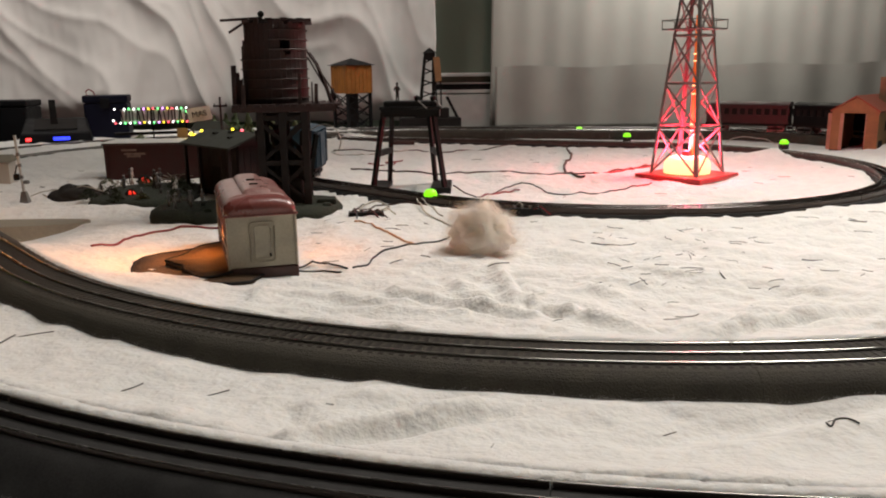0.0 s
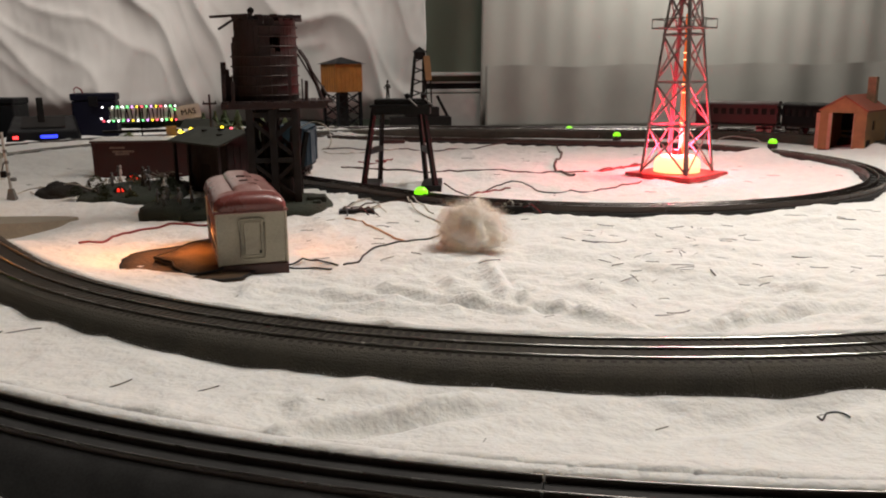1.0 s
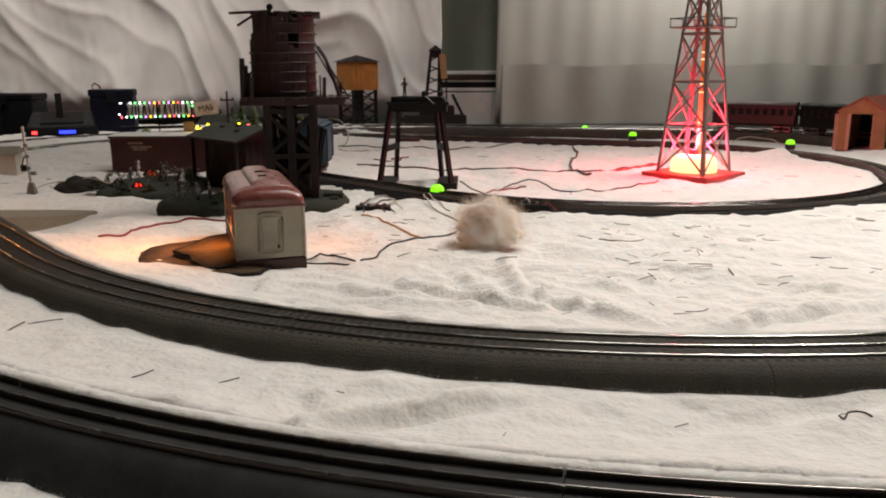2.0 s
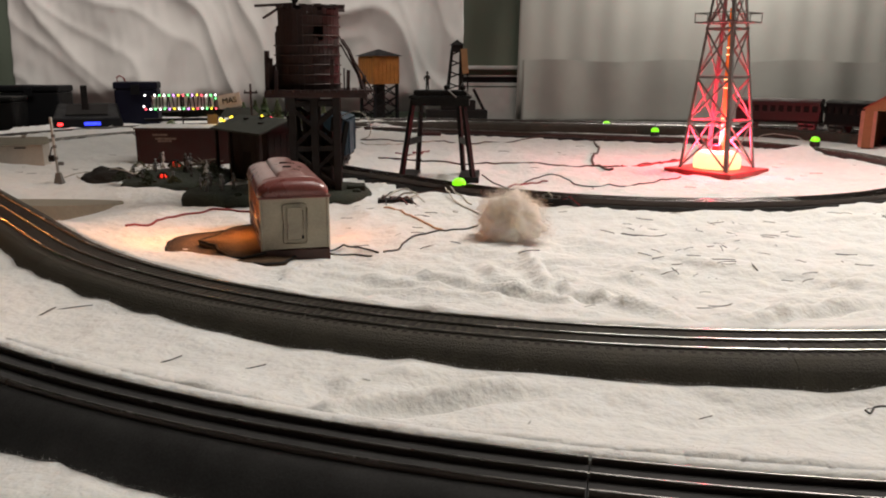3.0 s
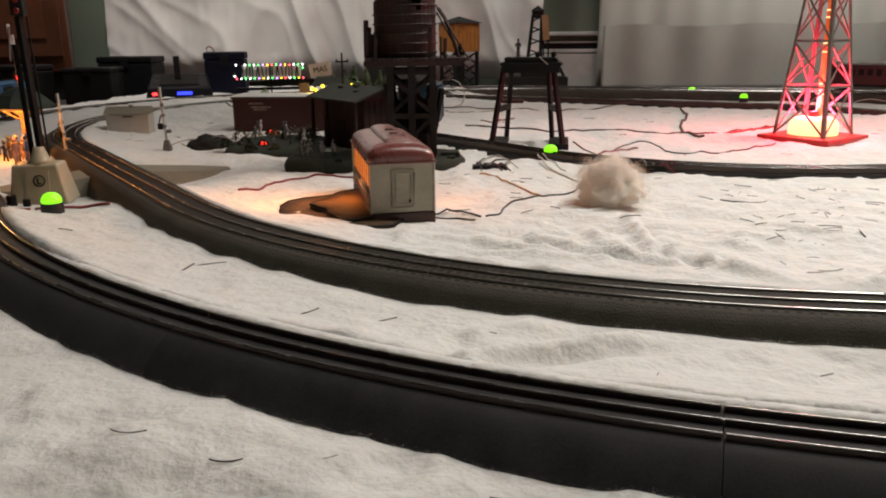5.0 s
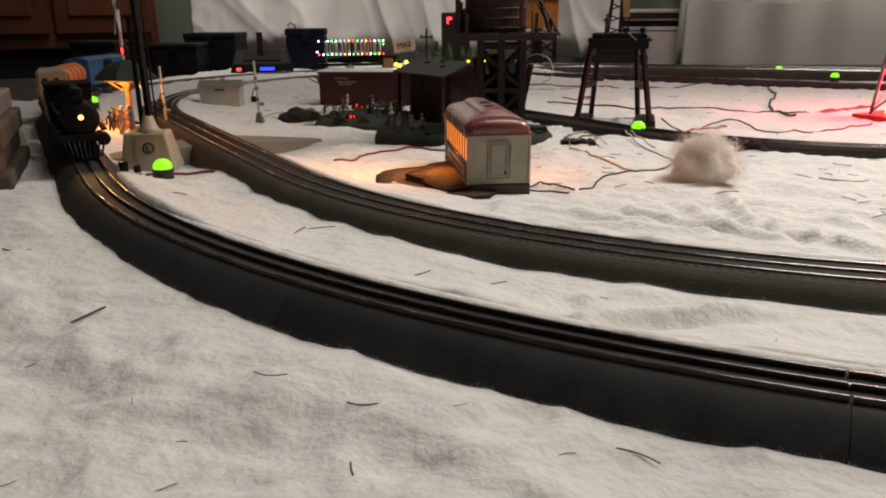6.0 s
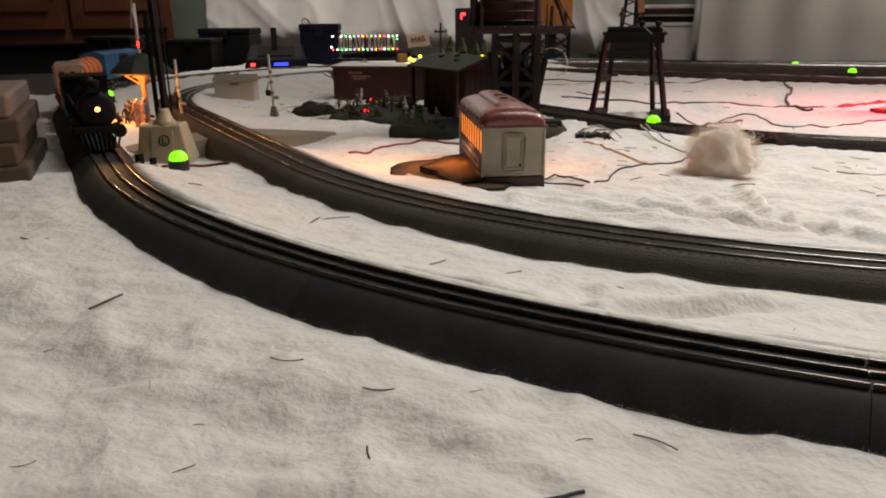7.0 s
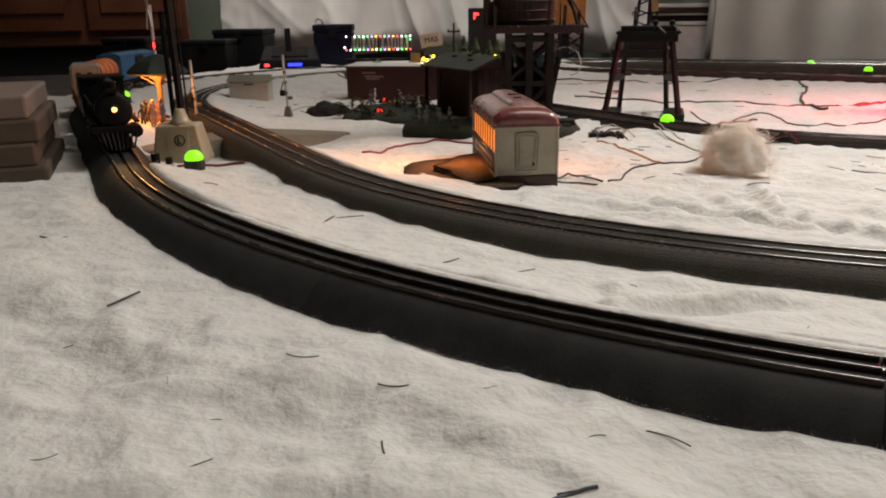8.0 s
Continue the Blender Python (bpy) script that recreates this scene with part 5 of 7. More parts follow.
# ---- oil derrick ----
def build_derrick():
    r = thing("oil_derrick", pose(0.510, 1.425, 0.004, 0, 0, 42), "grey lattice oil derrick on a red base, lit red from below", "oil derrick")
    part("base_plate", boxes((-0.0555, 0.0555, -0.0555, 0.0555, -0.006, 0.0022), bevel=0.001), M_REDB, r, "red enamelled base plate")
    levels = [(0.003, 0.0395), (0.073, 0.0335), (0.137, 0.0275), (0.206, 0.0215), (0.262, 0.0165), (0.318, 0.0115), (0.345, 0.0090)]
    def corner(z, k):
        for (a, wa), (b, wb) in zip(levels, levels[1:]):
            if z <= b + 1e-9:
                w = wa + (wb - wa) * (z - a) / (b - a)
                return Vector(((1, 1, -1, -1)[k] * w, (1, -1, -1, 1)[k] * w, z))
    for k in range(4):
        a, b = corner(0.003, k), corner(0.345, k)
        bm = bmesh.new()
        u = Vector((-(a.x) / abs(a.x), 0, 0)) * 0.005
        v = Vector((0, -(a.y) / abs(a.y), 0)) * 0.005
        for d in (u, v):
            q = [bm.verts.new(p) for p in (a, a + d, b + d * 0.7, b)]
            n = d.cross(Vector((0, 0, 1))).normalized() * 0.0008
            q2 = [bm.verts.new(p.co + n) for p in q]
            bm.faces.new(q)
            bm.faces.new(q2[::-1])
            for i in range(4):
                j = (i + 1) % 4
                bm.faces.new((q[j], q[i], q2[i], q2[j]))
        part("leg", bm, M_STEEL, r)
    for (z0, _), (z1, _) in zip(levels, levels[1:]):
        for k in range(4):
            j = (k + 1) % 4
            part("girt", bar(bmesh.new(), corner(z1, k), corner(z1, j), 0.0012, 0.0034), M_STEEL, r)
            part("brace", bar(bmesh.new(), corner(z0, k), corner(z1, j), 0.0010, 0.0030), M_STEEL, r)
            part("brace", bar(bmesh.new(), corner(z0, j), corner(z1, k), 0.0010, 0.0030), M_STEEL, r)
    deck = part("walkway", boxes((-0.034, 0.034, -0.034, -0.020, 0.214, 0.216), (-0.034, 0.034, 0.020, 0.034, 0.214, 0.216), (-0.034, -0.020, -0.0199, 0.0199, 0.214, 0.216), (0.020, 0.034, -0.0199, 0.0199, 0.214, 0.216)), M_STEEL, r)
    for s in (-1, 1):
        part("handrail", boxes((-0.034, 0.034, s * 0.034 - 0.0006, s * 0.034 + 0.0006, 0.227, 0.2285)), M_STEEL, r)
        part("handrail", boxes((s * 0.034 - 0.0006, s * 0.034 + 0.0006, -0.0333, 0.0333, 0.227, 0.2285)), M_STEEL, r)
        for t in (-1, 0, 1):
            part("stanchion", boxes((t * 0.033 - 0.0006, t * 0.033 + 0.0006, s * 0.034 - 0.0005, s * 0.034 + 0.0005, 0.216, 0.227)), M_STEEL, r)
    # bubbling tube, pump rods and the lit housing
    part("bubble_tube", rod(bmesh.new(), (0.004, -0.004, 0.03), (0.004, -0.004, 0.235), 0.0042, seg=16), M_TUBE, r, "amber liquid tube", smooth=True)
    for z in (0.060, 0.075, 0.120, 0.132, 0.168, 0.178, 0.215):
        part("bubble", lathe(bmesh.new(), [(0.003, 0), (0.0046, 0.0008), (0.0046, 0.0022), (0.003, 0.003)], 14, 0.004, -0.004, z), M_BUBBLE, r, "glowing bubble")
    for dx in (0.0, 0.0035):
        part("pump_rod", rod(bmesh.new(), (0.020 + dx, 0.002, 0.050), (0.014 + dx, 0.002, 0.214), 0.0011), M_CHAR, r)
    part("pump_weight", lathe(bmesh.new(), [(0.002, 0), (0.008, 0.002), (0.009, 0.010), (0.004, 0.022), (0.0012, 0.026)], 12, 0.021, 0.002, 0.052), M_CHAR, r)
    part("lamp_housing", lathe(bmesh.new(), [(0.0345, 0), (0.034, 0.014), (0.031, 0.021), (0.025, 0.0245), (0.008, 0.0255)], 28, 0, 0, 0.003), M_DERRICKLAMP, r, "glowing translucent lamp housing", smooth=True)
    part("lamp_bracket", boxes((-0.006, 0.006, -0.006, 0.006, 0.0275, 0.036)), M_REDB, r)


build_derrick()
lamp("derrick_bulb_light", "POINT", pose(0.510, 1.425, 0.040), 7.0, (1.0, 0.03, 0.07), 0.022)


# ---- engine hut ----
def build_hut():
    r = thing("handcar_shed", pose(0.937, 1.765, 0.0, 0, 0, -46), "weathered ochre handcar shed with a red roof and open door", "shed")
    w, d, e, a = 0.043, 0.12, 0.078, 0.104
    part("floor", boxes((-w, w, 0, d, -0.003, 0.002)), M_CHAR, r)
    for x0, x1 in ((-w, -0.020), (0.020, w)):
        part("front_wall", boxes((x0, x1, 0, 0.003, 0.002, e)), M_YELL, r)
    bm = bmesh.new()
    v = [bm.verts.new(c) for c in ((-w, 0, e), (w, 0, e), (0, 0, a), (-w, 0.003, e), (w, 0.003, e), (0, 0.003, a))]
    for f in ((0, 1, 2), (5, 4, 3), (0, 3, 4, 1), (1, 4, 5, 2), (2, 5, 3, 0)):
        bm.faces.new([v[k] for k in f])
    part("gable", bm, M_YELL, r)
    part("lintel", boxes((-0.020, 0.020, 0, 0.003, 0.074, e)), M_YELL, r)
    bm = boxes((w - 0.003, w, 0.003, 0.038, 0.002, e), (w - 0.003, w, 0.054, d, 0.002, e), (w - 0.003, w, 0.038, 0.054, 0.002, 0.040), (w - 0.003, w, 0.038, 0.054, 0.058, e))
    part("side_wall", bm, M_YELL, r)
    part("side_wall", boxes((-w, -w + 0.003, 0.003, d, 0.002, e)), M_YELL, r)
    part("back_wall", boxes((-w, w, d, d + 0.003, 0.002, e)), M_YELL, r)
    part("window_pane", boxes((w - 0.0025, w - 0.0020, 0.038, 0.054, 0.040, 0.058)), M_CHAR, r, "dark side window")
    for s in (-1, 1):
        bm = bmesh.new()
        q = []
        for y in (-0.003, d + 0.004):
            for x, z in ((0, a + 0.004), (s * (w + 0.003), e + 0.001), (s * (w + 0.003), e - 0.002), (0, a + 0.001)):
                q.append(bm.verts.new((x, y, z)))
        for f in ((0, 1, 2, 3), (7, 6, 5, 4), (0, 4, 5, 1), (1, 5, 6, 2), (2, 6, 7, 3), (3, 7, 4, 0)):
            bm.faces.new([q[k] for k in f])
        bmesh.ops.recalc_face_normals(bm, faces=bm.faces[:])
        part("roof_slope", bm, M_REDROOF, r, "weathered red roof")
    part("chimney", boxes((0.012, 0.028, 0.085, 0.101, e, 0.142), bevel=0.001), M_BRICKP, r, "pale brick chimney")
    for sx, ang in ((-1, 165), (1, 20)):
        door = part("door", boxes((0, 0.032, -0.0012, 0.0012, 0.002, 0.073), bevel=0.0004), M_DOORO, r, "orange plank door standing open")
        door.matrix_basis = pose(sx * 0.020, 0.0, 0, 0, 0, 180 - 10 if sx < 0 else 60)
        part("hinge", boxes((0, 0.012, -0.0018, -0.0012, 0.060, 0.062)), M_CHAR, door)
    part("side_stain", boxes((w, w + 0.0008, 0.008, 0.030, 0.002, 0.022)), M_CHAR, r, "dark board low on the side wall")


build_hut()


# ---- back row: storage tank and coaling crane ----
def build_tank():
    r = thing("storage_tank", pose(-0.128, 2.58, 0.0, 0, 0, 38), "ochre water tank under a dark hipped roof on lattice legs", "water tank")
    h0, h1, w = 0.104, 0.184, 0.044
    part("tank_body", boxes((-w, w, -w, w, h0, h1), bevel=0.003), M_ORANGE, r)
    for k in range(4):
        for i in range(7):
            x = -w + 0.004 + i * (2 * w - 0.008) / 6
            b = part("batten", boxes((x - 0.0012, x + 0.0012, -w - 0.0012, -w, h0 + 0.002, h1 - 0.002)), M_ORANGE, r)
            b.matrix_basis = pose(0, 0, 0, 0, 0, 90 * k)
    bm = bmesh.new()
    e = w + 0.008
    v = [bm.verts.new(c) for c in ((-e, -e, h1), (e, -e, h1), (e, e, h1), (-e, e, h1), (0, 0, h1 + 0.020))]
    for f in ((0, 1, 4), (1, 2, 4), (2, 3, 4), (3, 0, 4), (3, 2, 1, 0)):
        bm.faces.new([v[k] for k in f])
    part("roof", bm, M_GREYCASE, r)
    for sx in (-1, 1):
        for sy in (-1, 1):
            part("leg", boxes((sx * 0.038 - 0.004, sx * 0.038 + 0.004, sy * 0.038 - 0.004, sy * 0.038 + 0.004, -0.004, h0)), M_GREYCASE, r)
    for a, b in (((-1, -1), (1, -1)), ((1, -1), (1, 1)), ((1, 1), (-1, 1)), ((-1, 1), (-1, -1))):
        for z0, z1 in ((0.0, 0.035), (0.035, 0.069), (0.069, 0.103)):
            for p, q in ((a, b), (b, a)):
                part("lattice", bar(bmesh.new(), (p[0] * 0.038, p[1] * 0.038, z0), (q[0] * 0.038, q[1] * 0.038, z1), 0.002, 0.003), M_GREYCASE, r)
    part("centre_pipe", rod(bmesh.new(), (0, 0, -0.002), (0, 0, h0), 0.016, seg=18), M_CHAR, r)


build_tank()


def build_crane():
    r = thing("coaling_tower", pose(0.105, 2.60, 0.0, 0, 0, 6), "tall dark coaling tower with an ochre chute and ladder mast", "coaling tower")
    part("plinth", boxes((-0.095, 0.085, -0.035, 0.035, -0.004, 0.030), bevel=0.002), M_CHAR, r)
    part("engine_house", boxes((-0.05, 0.05, -0.028, 0.028, 0.030, 0.058), bevel=0.002), M_CHAR, r)
    part("pipe_leg", bar(bmesh.new(), (0.082, 0, 0.02), (0.046, 0, 0.09), 0.008, 0.008), M_CHAR, r)
    for sx, sy in ((-1, -1), (1, -1), (-1, 1), (1, 1)):
        part("mast_leg", bar(bmesh.new(), (-0.014 + sx * 0.020, sy * 0.018, 0.055), (-0.005 + sx * 0.013, sy * 0.012, 0.205), 0.0055, 0.0055), M_CHAR, r)
    for i in range(9):
        k = i / 9
        w, x, z = 0.020 - 0.007 * k, -0.014 + 0.009 * k, 0.058 + 0.147 * k
        part("rung", bar(bmesh.new(), (x - w, -w - 0.002, z), (x + w, -w - 0.002, z + 0.012 * (-1) ** i), 0.004, 0.004), M_CHAR, r)
    part("head_house", boxes((-0.020, 0.012, -0.014, 0.014, 0.196, 0.216), bevel=0.001), M_CHAR, r)
    bm = bmesh.new()
    v = [bm.verts.new(c) for c in ((-0.025, -0.018, 0.216), (0.017, -0.018, 0.216), (0.017, 0.018, 0.216), (-0.025, 0.018, 0.216), (-0.004, 0, 0.232))]
    for f in ((0, 1, 4), (1, 2, 4), (2, 3, 4), (3, 0, 4), (3, 2, 1, 0)):
        bm.faces.new([v[k] for k in f])
    part("cap", bm, M_CHAR, r)
    part("chute", bar(bmesh.new(), (0.014, -0.016, 0.205), (0.020, -0.016, 0.135), 0.022, 0.018), M_YELL, r, "ochre chute")
    for x in (0.020, 0.034):
        part("strut", bar(bmesh.new(), (x - 0.006, -0.016, 0.050), (x - 0.008, -0.016, 0.140), 0.004, 0.004), M_CHAR, r)


build_crane()


# ---- rolling stock ----
TRAIN_SCALE = 0.78


def on(run, s, z=0.0182, turn=0):
    p, h = run.at(s)
    k = TRAIN_SCALE if run is OUTER else 1.0
    return pose(p.x, p.y, z, 0, 0, math.degrees(h) + turn) @ Matrix.Diagonal((k, k, k, 1))


def wheel(bm, x, y, r, t=0.004, seg=20):
    """A spoked-looking solid wheel on a cross axle."""
    for ya, yb, ra in ((y - t / 2, y + t / 2, r), (y - t * 0.8, y - t * 0.5, r * 1.12)):
        rod(bm, (x, ya, r), (x, yb, r), ra, seg=seg)
    return bm


def truck(parent, x, r=0.0085):
    for y in (-0.0155, 0.0155):
        part("side_frame", boxes((x - 0.019, x + 0.019, y * 1.32 - 0.0015, y * 1.32 + 0.0015, 0.006, 0.012), bevel=0.001), M_IRON, parent)
    for dx in (-0.012, 0.012):
        bm = bmesh.new()
        for y in (-0.0155, 0.0155):
            wheel(bm, x + dx, y, r)
        rod(bm, (x + dx, -0.016, r), (x + dx, 0.016, r), 0.0015)
        part("wheelset", bm, M_STEELW, parent)


def car(name, s, length, label, category, deck_mat, run=OUTER, z=0.0182, deck=(0.016, 0.022)):
    r = thing(name, on(run, s, z), label, category)
    part("deck", boxes((-length / 2, length / 2, -0.026, 0.026, *deck), bevel=0.001), deck_mat, r)
    for k in (-1, 1):
        truck(r, k * (length / 2 - 0.032))
        part("coupler", boxes((k * length / 2 - 0.006, k * length / 2 + 0.007, -0.003, 0.003, 0.008, 0.014), bevel=0.001), M_IRON, r)
    return r


def box_car(s, length, colour, label, open_door=False, run=OUTER, z=0.0182):
    r = car("boxcar", s, length, label, "boxcar", M_CHAR, run, z)
    x, w, z0, z1 = length / 2 - 0.002, 0.027, 0.022, 0.076
    for y in (-w, w):
        sgn = 1 if y > 0 else -1
        for a, b in ((-x, -0.021), (0.021, x)):
            wall = part("side_wall", boxes((a, b, y - 0.001, y + 0.001, z0, z1)), colour, r)
            n = max(2, int((b - a) / 0.010))
            for i in range(n + 1):
                q = a + (b - a) * i / n
                part("rib", boxes((q - 0.0008, q + 0.0008, y + sgn * 0.001, y + sgn * 0.002, z0, z1)), colour, wall)
        part("door_track", boxes((-0.045, 0.045, y + sgn * 0.001, y + sgn * 0.003, 0.070, 0.073)), colour, r)
        part("door", boxes((-0.021, 0.021, y - 0.0035, y - 0.0015, z0, z1 - 0.004)), M_CHAR if open_door else colour, r, "dark open doorway" if open_door else "sliding door")
    for k in (-x, x):
        part("end_wall", boxes((k - 0.001, k + 0.001, -w, w, z0, z1)), colour, r)
    bm = bmesh.new()
    rows = [[bm.verts.new((q, y, z)) for y, z in ((-0.029, z1), (-0.014, z1 + 0.005), (0, z1 + 0.007), (0.014, z1 + 0.005), (0.029, z1), (0.0, z1 - 0.001))] for q in (-x - 0.002, x + 0.002)]
    for i in range(6):
        j = (i + 1) % 6
        bm.faces.new((rows[0][i], rows[0][j], rows[1][j], rows[1][i]))
    bm.faces.new(rows[0][::-1])
    bm.faces.new(rows[1])
    part("roof", bm, colour, r)
    part("roof_walk", boxes((-x, x, -0.004, 0.004, z1 + 0.0075, z1 + 0.009)), M_CHAR, r)
    return r


def build_locomotive(s):
    r = thing("steam_locomotive", on(OUTER, s, turn=180), "black toy steam locomotive with a lit headlamp", "locomotive")
    # +x is forward, the nose at x = 0
    def along(bm, prof, z, seg=28):
        rings = [[bm.verts.new((x, q * math.cos(2 * math.pi * k / seg), z + q * math.sin(2 * math.pi * k / seg))) for k in range(seg)] for x, q in prof]
        for a, b in zip(rings, rings[1:]):
            for k in range(seg):
                j = (k + 1) % seg
                bm.faces.new((a[k], a[j], b[j], b[k]))
        bm.faces.new(rings[0][::-1])
        bm.faces.new(rings[-1])
        bmesh.ops.recalc_face_normals(bm, faces=bm.faces[:])
        return bm
    part("boiler", along(bmesh.new(), [(-0.160, 0.0235), (-0.060, 0.0220), (-0.022, 0.0215)], 0.050), M_IRON, r, smooth=True)
    part("smokebox", along(bmesh.new(), [(-0.0219, 0.0225), (-0.006, 0.0225), (-0.004, 0.021), (-0.002, 0.016), (-0.0015, 0.004)], 0.050), M_IRON, r, smooth=True)
    for x in (-0.045, -0.070, -0.095, -0.120):
        part("boiler_band", along(bmesh.new(), [(x - 0.001, 0.0238), (x + 0.001, 0.0238)], 0.050), M_IRON, r)
    head = part("headlamp", along(bmesh.new(), [(-0.008, 0.004), (-0.007, 0.0062), (0.0022, 0.0062), (0.003, 0.005)], 0.0520, 18), M_IRON, r)
    part("lens", along(bmesh.new(), [(0.0031, 0.0032), (0.0040, 0.0027), (0.0046, 0.0008)], 0.0520, 16), M_HEADLAMP, head, "lit warm lens", smooth=True)
    part("number_board", boxes((-0.006, -0.001, -0.006, 0.006, 0.0725, 0.0775)), M_IRON, r)
    part("chimney", lathe(bmesh.new(), [(0.009, 0.066), (0.0065, 0.071), (0.0065, 0.082), (0.0085, 0.085), (0.007, 0.0855)], 18, -0.016), M_IRON, r, smooth=True)
    part("sand_dome", lathe(bmesh.new(), [(0.011, 0.066), (0.009, 0.073), (0.009, 0.078), (0.004, 0.082)], 18, -0.066), M_IRON, r, smooth=True)
    part("steam_dome", lathe(bmesh.new(), [(0.013, 0.066), (0.0105, 0.073), (0.0105, 0.080), (0.004, 0.085)], 18, -0.104), M_IRON, r, smooth=True)
    part("bell", lathe(bmesh.new(), [(0.004, 0.0), (0.003, 0.004), (0.001, 0.006)], 12, -0.040, 0, 0.073), M_HOOP, r)
    part("running_board", boxes((-0.165, -0.004, -0.029, -0.0225, 0.034, 0.037), (-0.165, -0.004, 0.0225, 0.029, 0.034, 0.037), bevel=0.0006), M_IRON, r)
    part("frame", boxes((-0.205, -0.004, -0.012, 0.012, 0.010, 0.030)), M_IRON, r)
    for spec in ((-0.212, -0.160, -0.029, -0.027, 0.030, 0.050), (-0.212, -0.160, 0.027, 0.029, 0.030, 0.050), (-0.212, -0.206, -0.029, 0.029, 0.0501, 0.078), (-0.164, -0.160, -0.029, 0.029, 0.0501, 0.078), (-0.188, -0.184, -0.029, -0.027, 0.0501, 0.072), (-0.188, -0.184, 0.027, 0.029, 0.0501, 0.072), (-0.2059, -0.1641, -0.029, -0.027, 0.0721, 0.078), (-0.2059, -0.1641, 0.027, 0.029, 0.0721, 0.078)):
        part("cab_wall", boxes(spec), M_IRON, r)
    part("cab_roof", boxes((-0.216, -0.156, -0.031, 0.031, 0.0785, 0.0825), bevel=0.0015), M_IRON, r)
    part("pilot_beam", boxes((-0.006, 0.002, -0.029, 0.029, 0.022, 0.031), bevel=0.001), M_IRON, r)
    for i in range(9):
        y = -0.024 + i * 0.006
        part("pilot_bar", bar(bmesh.new(), (0.001, y, 0.023), (0.020 - abs(y) * 0.6, y * 0.75, 0.003), 0.0018, 0.0018), M_IRON, r)
    for y in (-0.026, 0.026):
        part("handrail", rod(bmesh.new(), (-0.158, y * 0.96, 0.058), (-0.008, y * 0.94, 0.058), 0.0007, seg=6), M_STEELW, r)
        part("cylinder", rod(bmesh.new(), (-0.040, y * 0.93, 0.022), (-0.012, y * 0.93, 0.022), 0.0085, seg=18), M_IRON, r)
        part("side_rod", boxes((-0.150, -0.060, y * 1.02 - 0.0008, y * 1.02 + 0.0008, 0.0115, 0.0155)), M_STEELW, r, "bright steel side rod")
        for x in (-0.062, -0.090, -0.118, -0.146):
            part("driving_wheel", wheel(bmesh.new(), x, y * 0.64, 0.0145), M_IRON, r)
        for x in (-0.012, -0.030):
            part("leading_wheel", wheel(bmesh.new(), x, y * 0.6, 0.0075), M_IRON, r)
        part("trailing_wheel", wheel(bmesh.new(), -0.182, y * 0.6, 0.0095), M_IRON, r)
    return r


NOSE = 0.90
build_locomotive(NOSE)
beam = lamp("headlamp_light", "SPOT", on(OUTER, NOSE, turn=180) @ pose(0.008, 0, 0.0520, 0, -78, 0), 0.14, (1.0, 0.55, 0.2), 0.003)
beam.data.spot_size, beam.data.spot_blend = radians(64), 0.8
tender = car("locomotive_tender", NOSE + TRAIN_SCALE * 0.290, 0.130, "black coal tender behind the locomotive", "tender", M_IRON)
part("water_tank", boxes((-0.062, 0.062, -0.026, 0.026, 0.0225, 0.060), bevel=0.002), M_IRON, tender)
part("coal_bunker", boxes((-0.058, 0.030, -0.022, 0.022, 0.0605, 0.072), bevel=0.004), M_CHAR, tender)
flat = car("flatcar", NOSE + TRAIN_SCALE * 0.455, 0.165, "brown flatcar with low side boards", "flatcar", M_BROWNCAR)
for y in (-0.026, 0.026):
    part("side_board", boxes((-0.080, 0.080, y - 0.001, y + 0.001, 0.0225, 0.038)), M_BROWNCAR, flat)
    for i in range(9):
        part("stake", boxes((-0.079 + i * 0.0195, -0.076 + i * 0.0195, y * 1.06 - 0.0012, y * 1.06 + 0.0012, 0.016, 0.039)), M_BROWNCAR, flat)
crate = car("flatcar", NOSE + TRAIN_SCALE * 0.632, 0.165, "orange flatcar carrying a grey slatted crate", "flatcar", M_ORANGECAR)
part("load", boxes((-0.052, 0.052, -0.0235, 0.0235, 0.0225, 0.076), bevel=0.003), M_GREYLOAD, crate, "grey slatted crate load")
for i in range(6):
    part("slat", boxes((-0.053, 0.053, -0.0248, -0.0236, 0.027 + i * 0.008, 0.0325 + i * 0.008), (-0.053, 0.053, 0.0236, 0.0248, 0.027 + i * 0.008, 0.0325 + i * 0.008)), M_GREYLOAD, crate)
for y in (-0.009, 0.010):
    part("end_opening", boxes((-0.0538, -0.0528, y - 0.004, y + 0.004, 0.042, 0.062)), M_CHAR, crate, "dark end opening")
pipe = car("flatcar", NOSE + TRAIN_SCALE * 0.808, 0.165, "dark flatcar carrying bright orange ring loads", "flatcar", M_CHAR)
for i in range(4):
    bm = bmesh.new()
    x = -0.056 + i * 0.037
    R0, R1, seg = 0.0255, 0.0125, 24
    rings = []
    for xx, rr in ((x - 0.015, R1), (x - 0.015, R0), (x + 0.015, R0), (x + 0.015, R1)):
        rings.append([bm.verts.new((xx, rr * math.cos(2 * math.pi * k / seg), 0.0485 + rr * math.sin(2 * math.pi * k / seg))) for k in range(seg)])
    for a, b in zip(rings, rings[1:] + rings[:1]):
        for k in range(seg):
            j = (k + 1) % seg
            bm.faces.new((a[k], a[j], b[j], b[k]))
    bmesh.ops.recalc_face_normals(bm, faces=bm.faces[:])
    part("ring_load", bm, M_PIPES, pipe, "orange ring load", smooth=False)
box_car(NOSE + TRAIN_SCALE * 0.995, 0.185, M_BLUE, "blue boxcar with a dark open door", True)
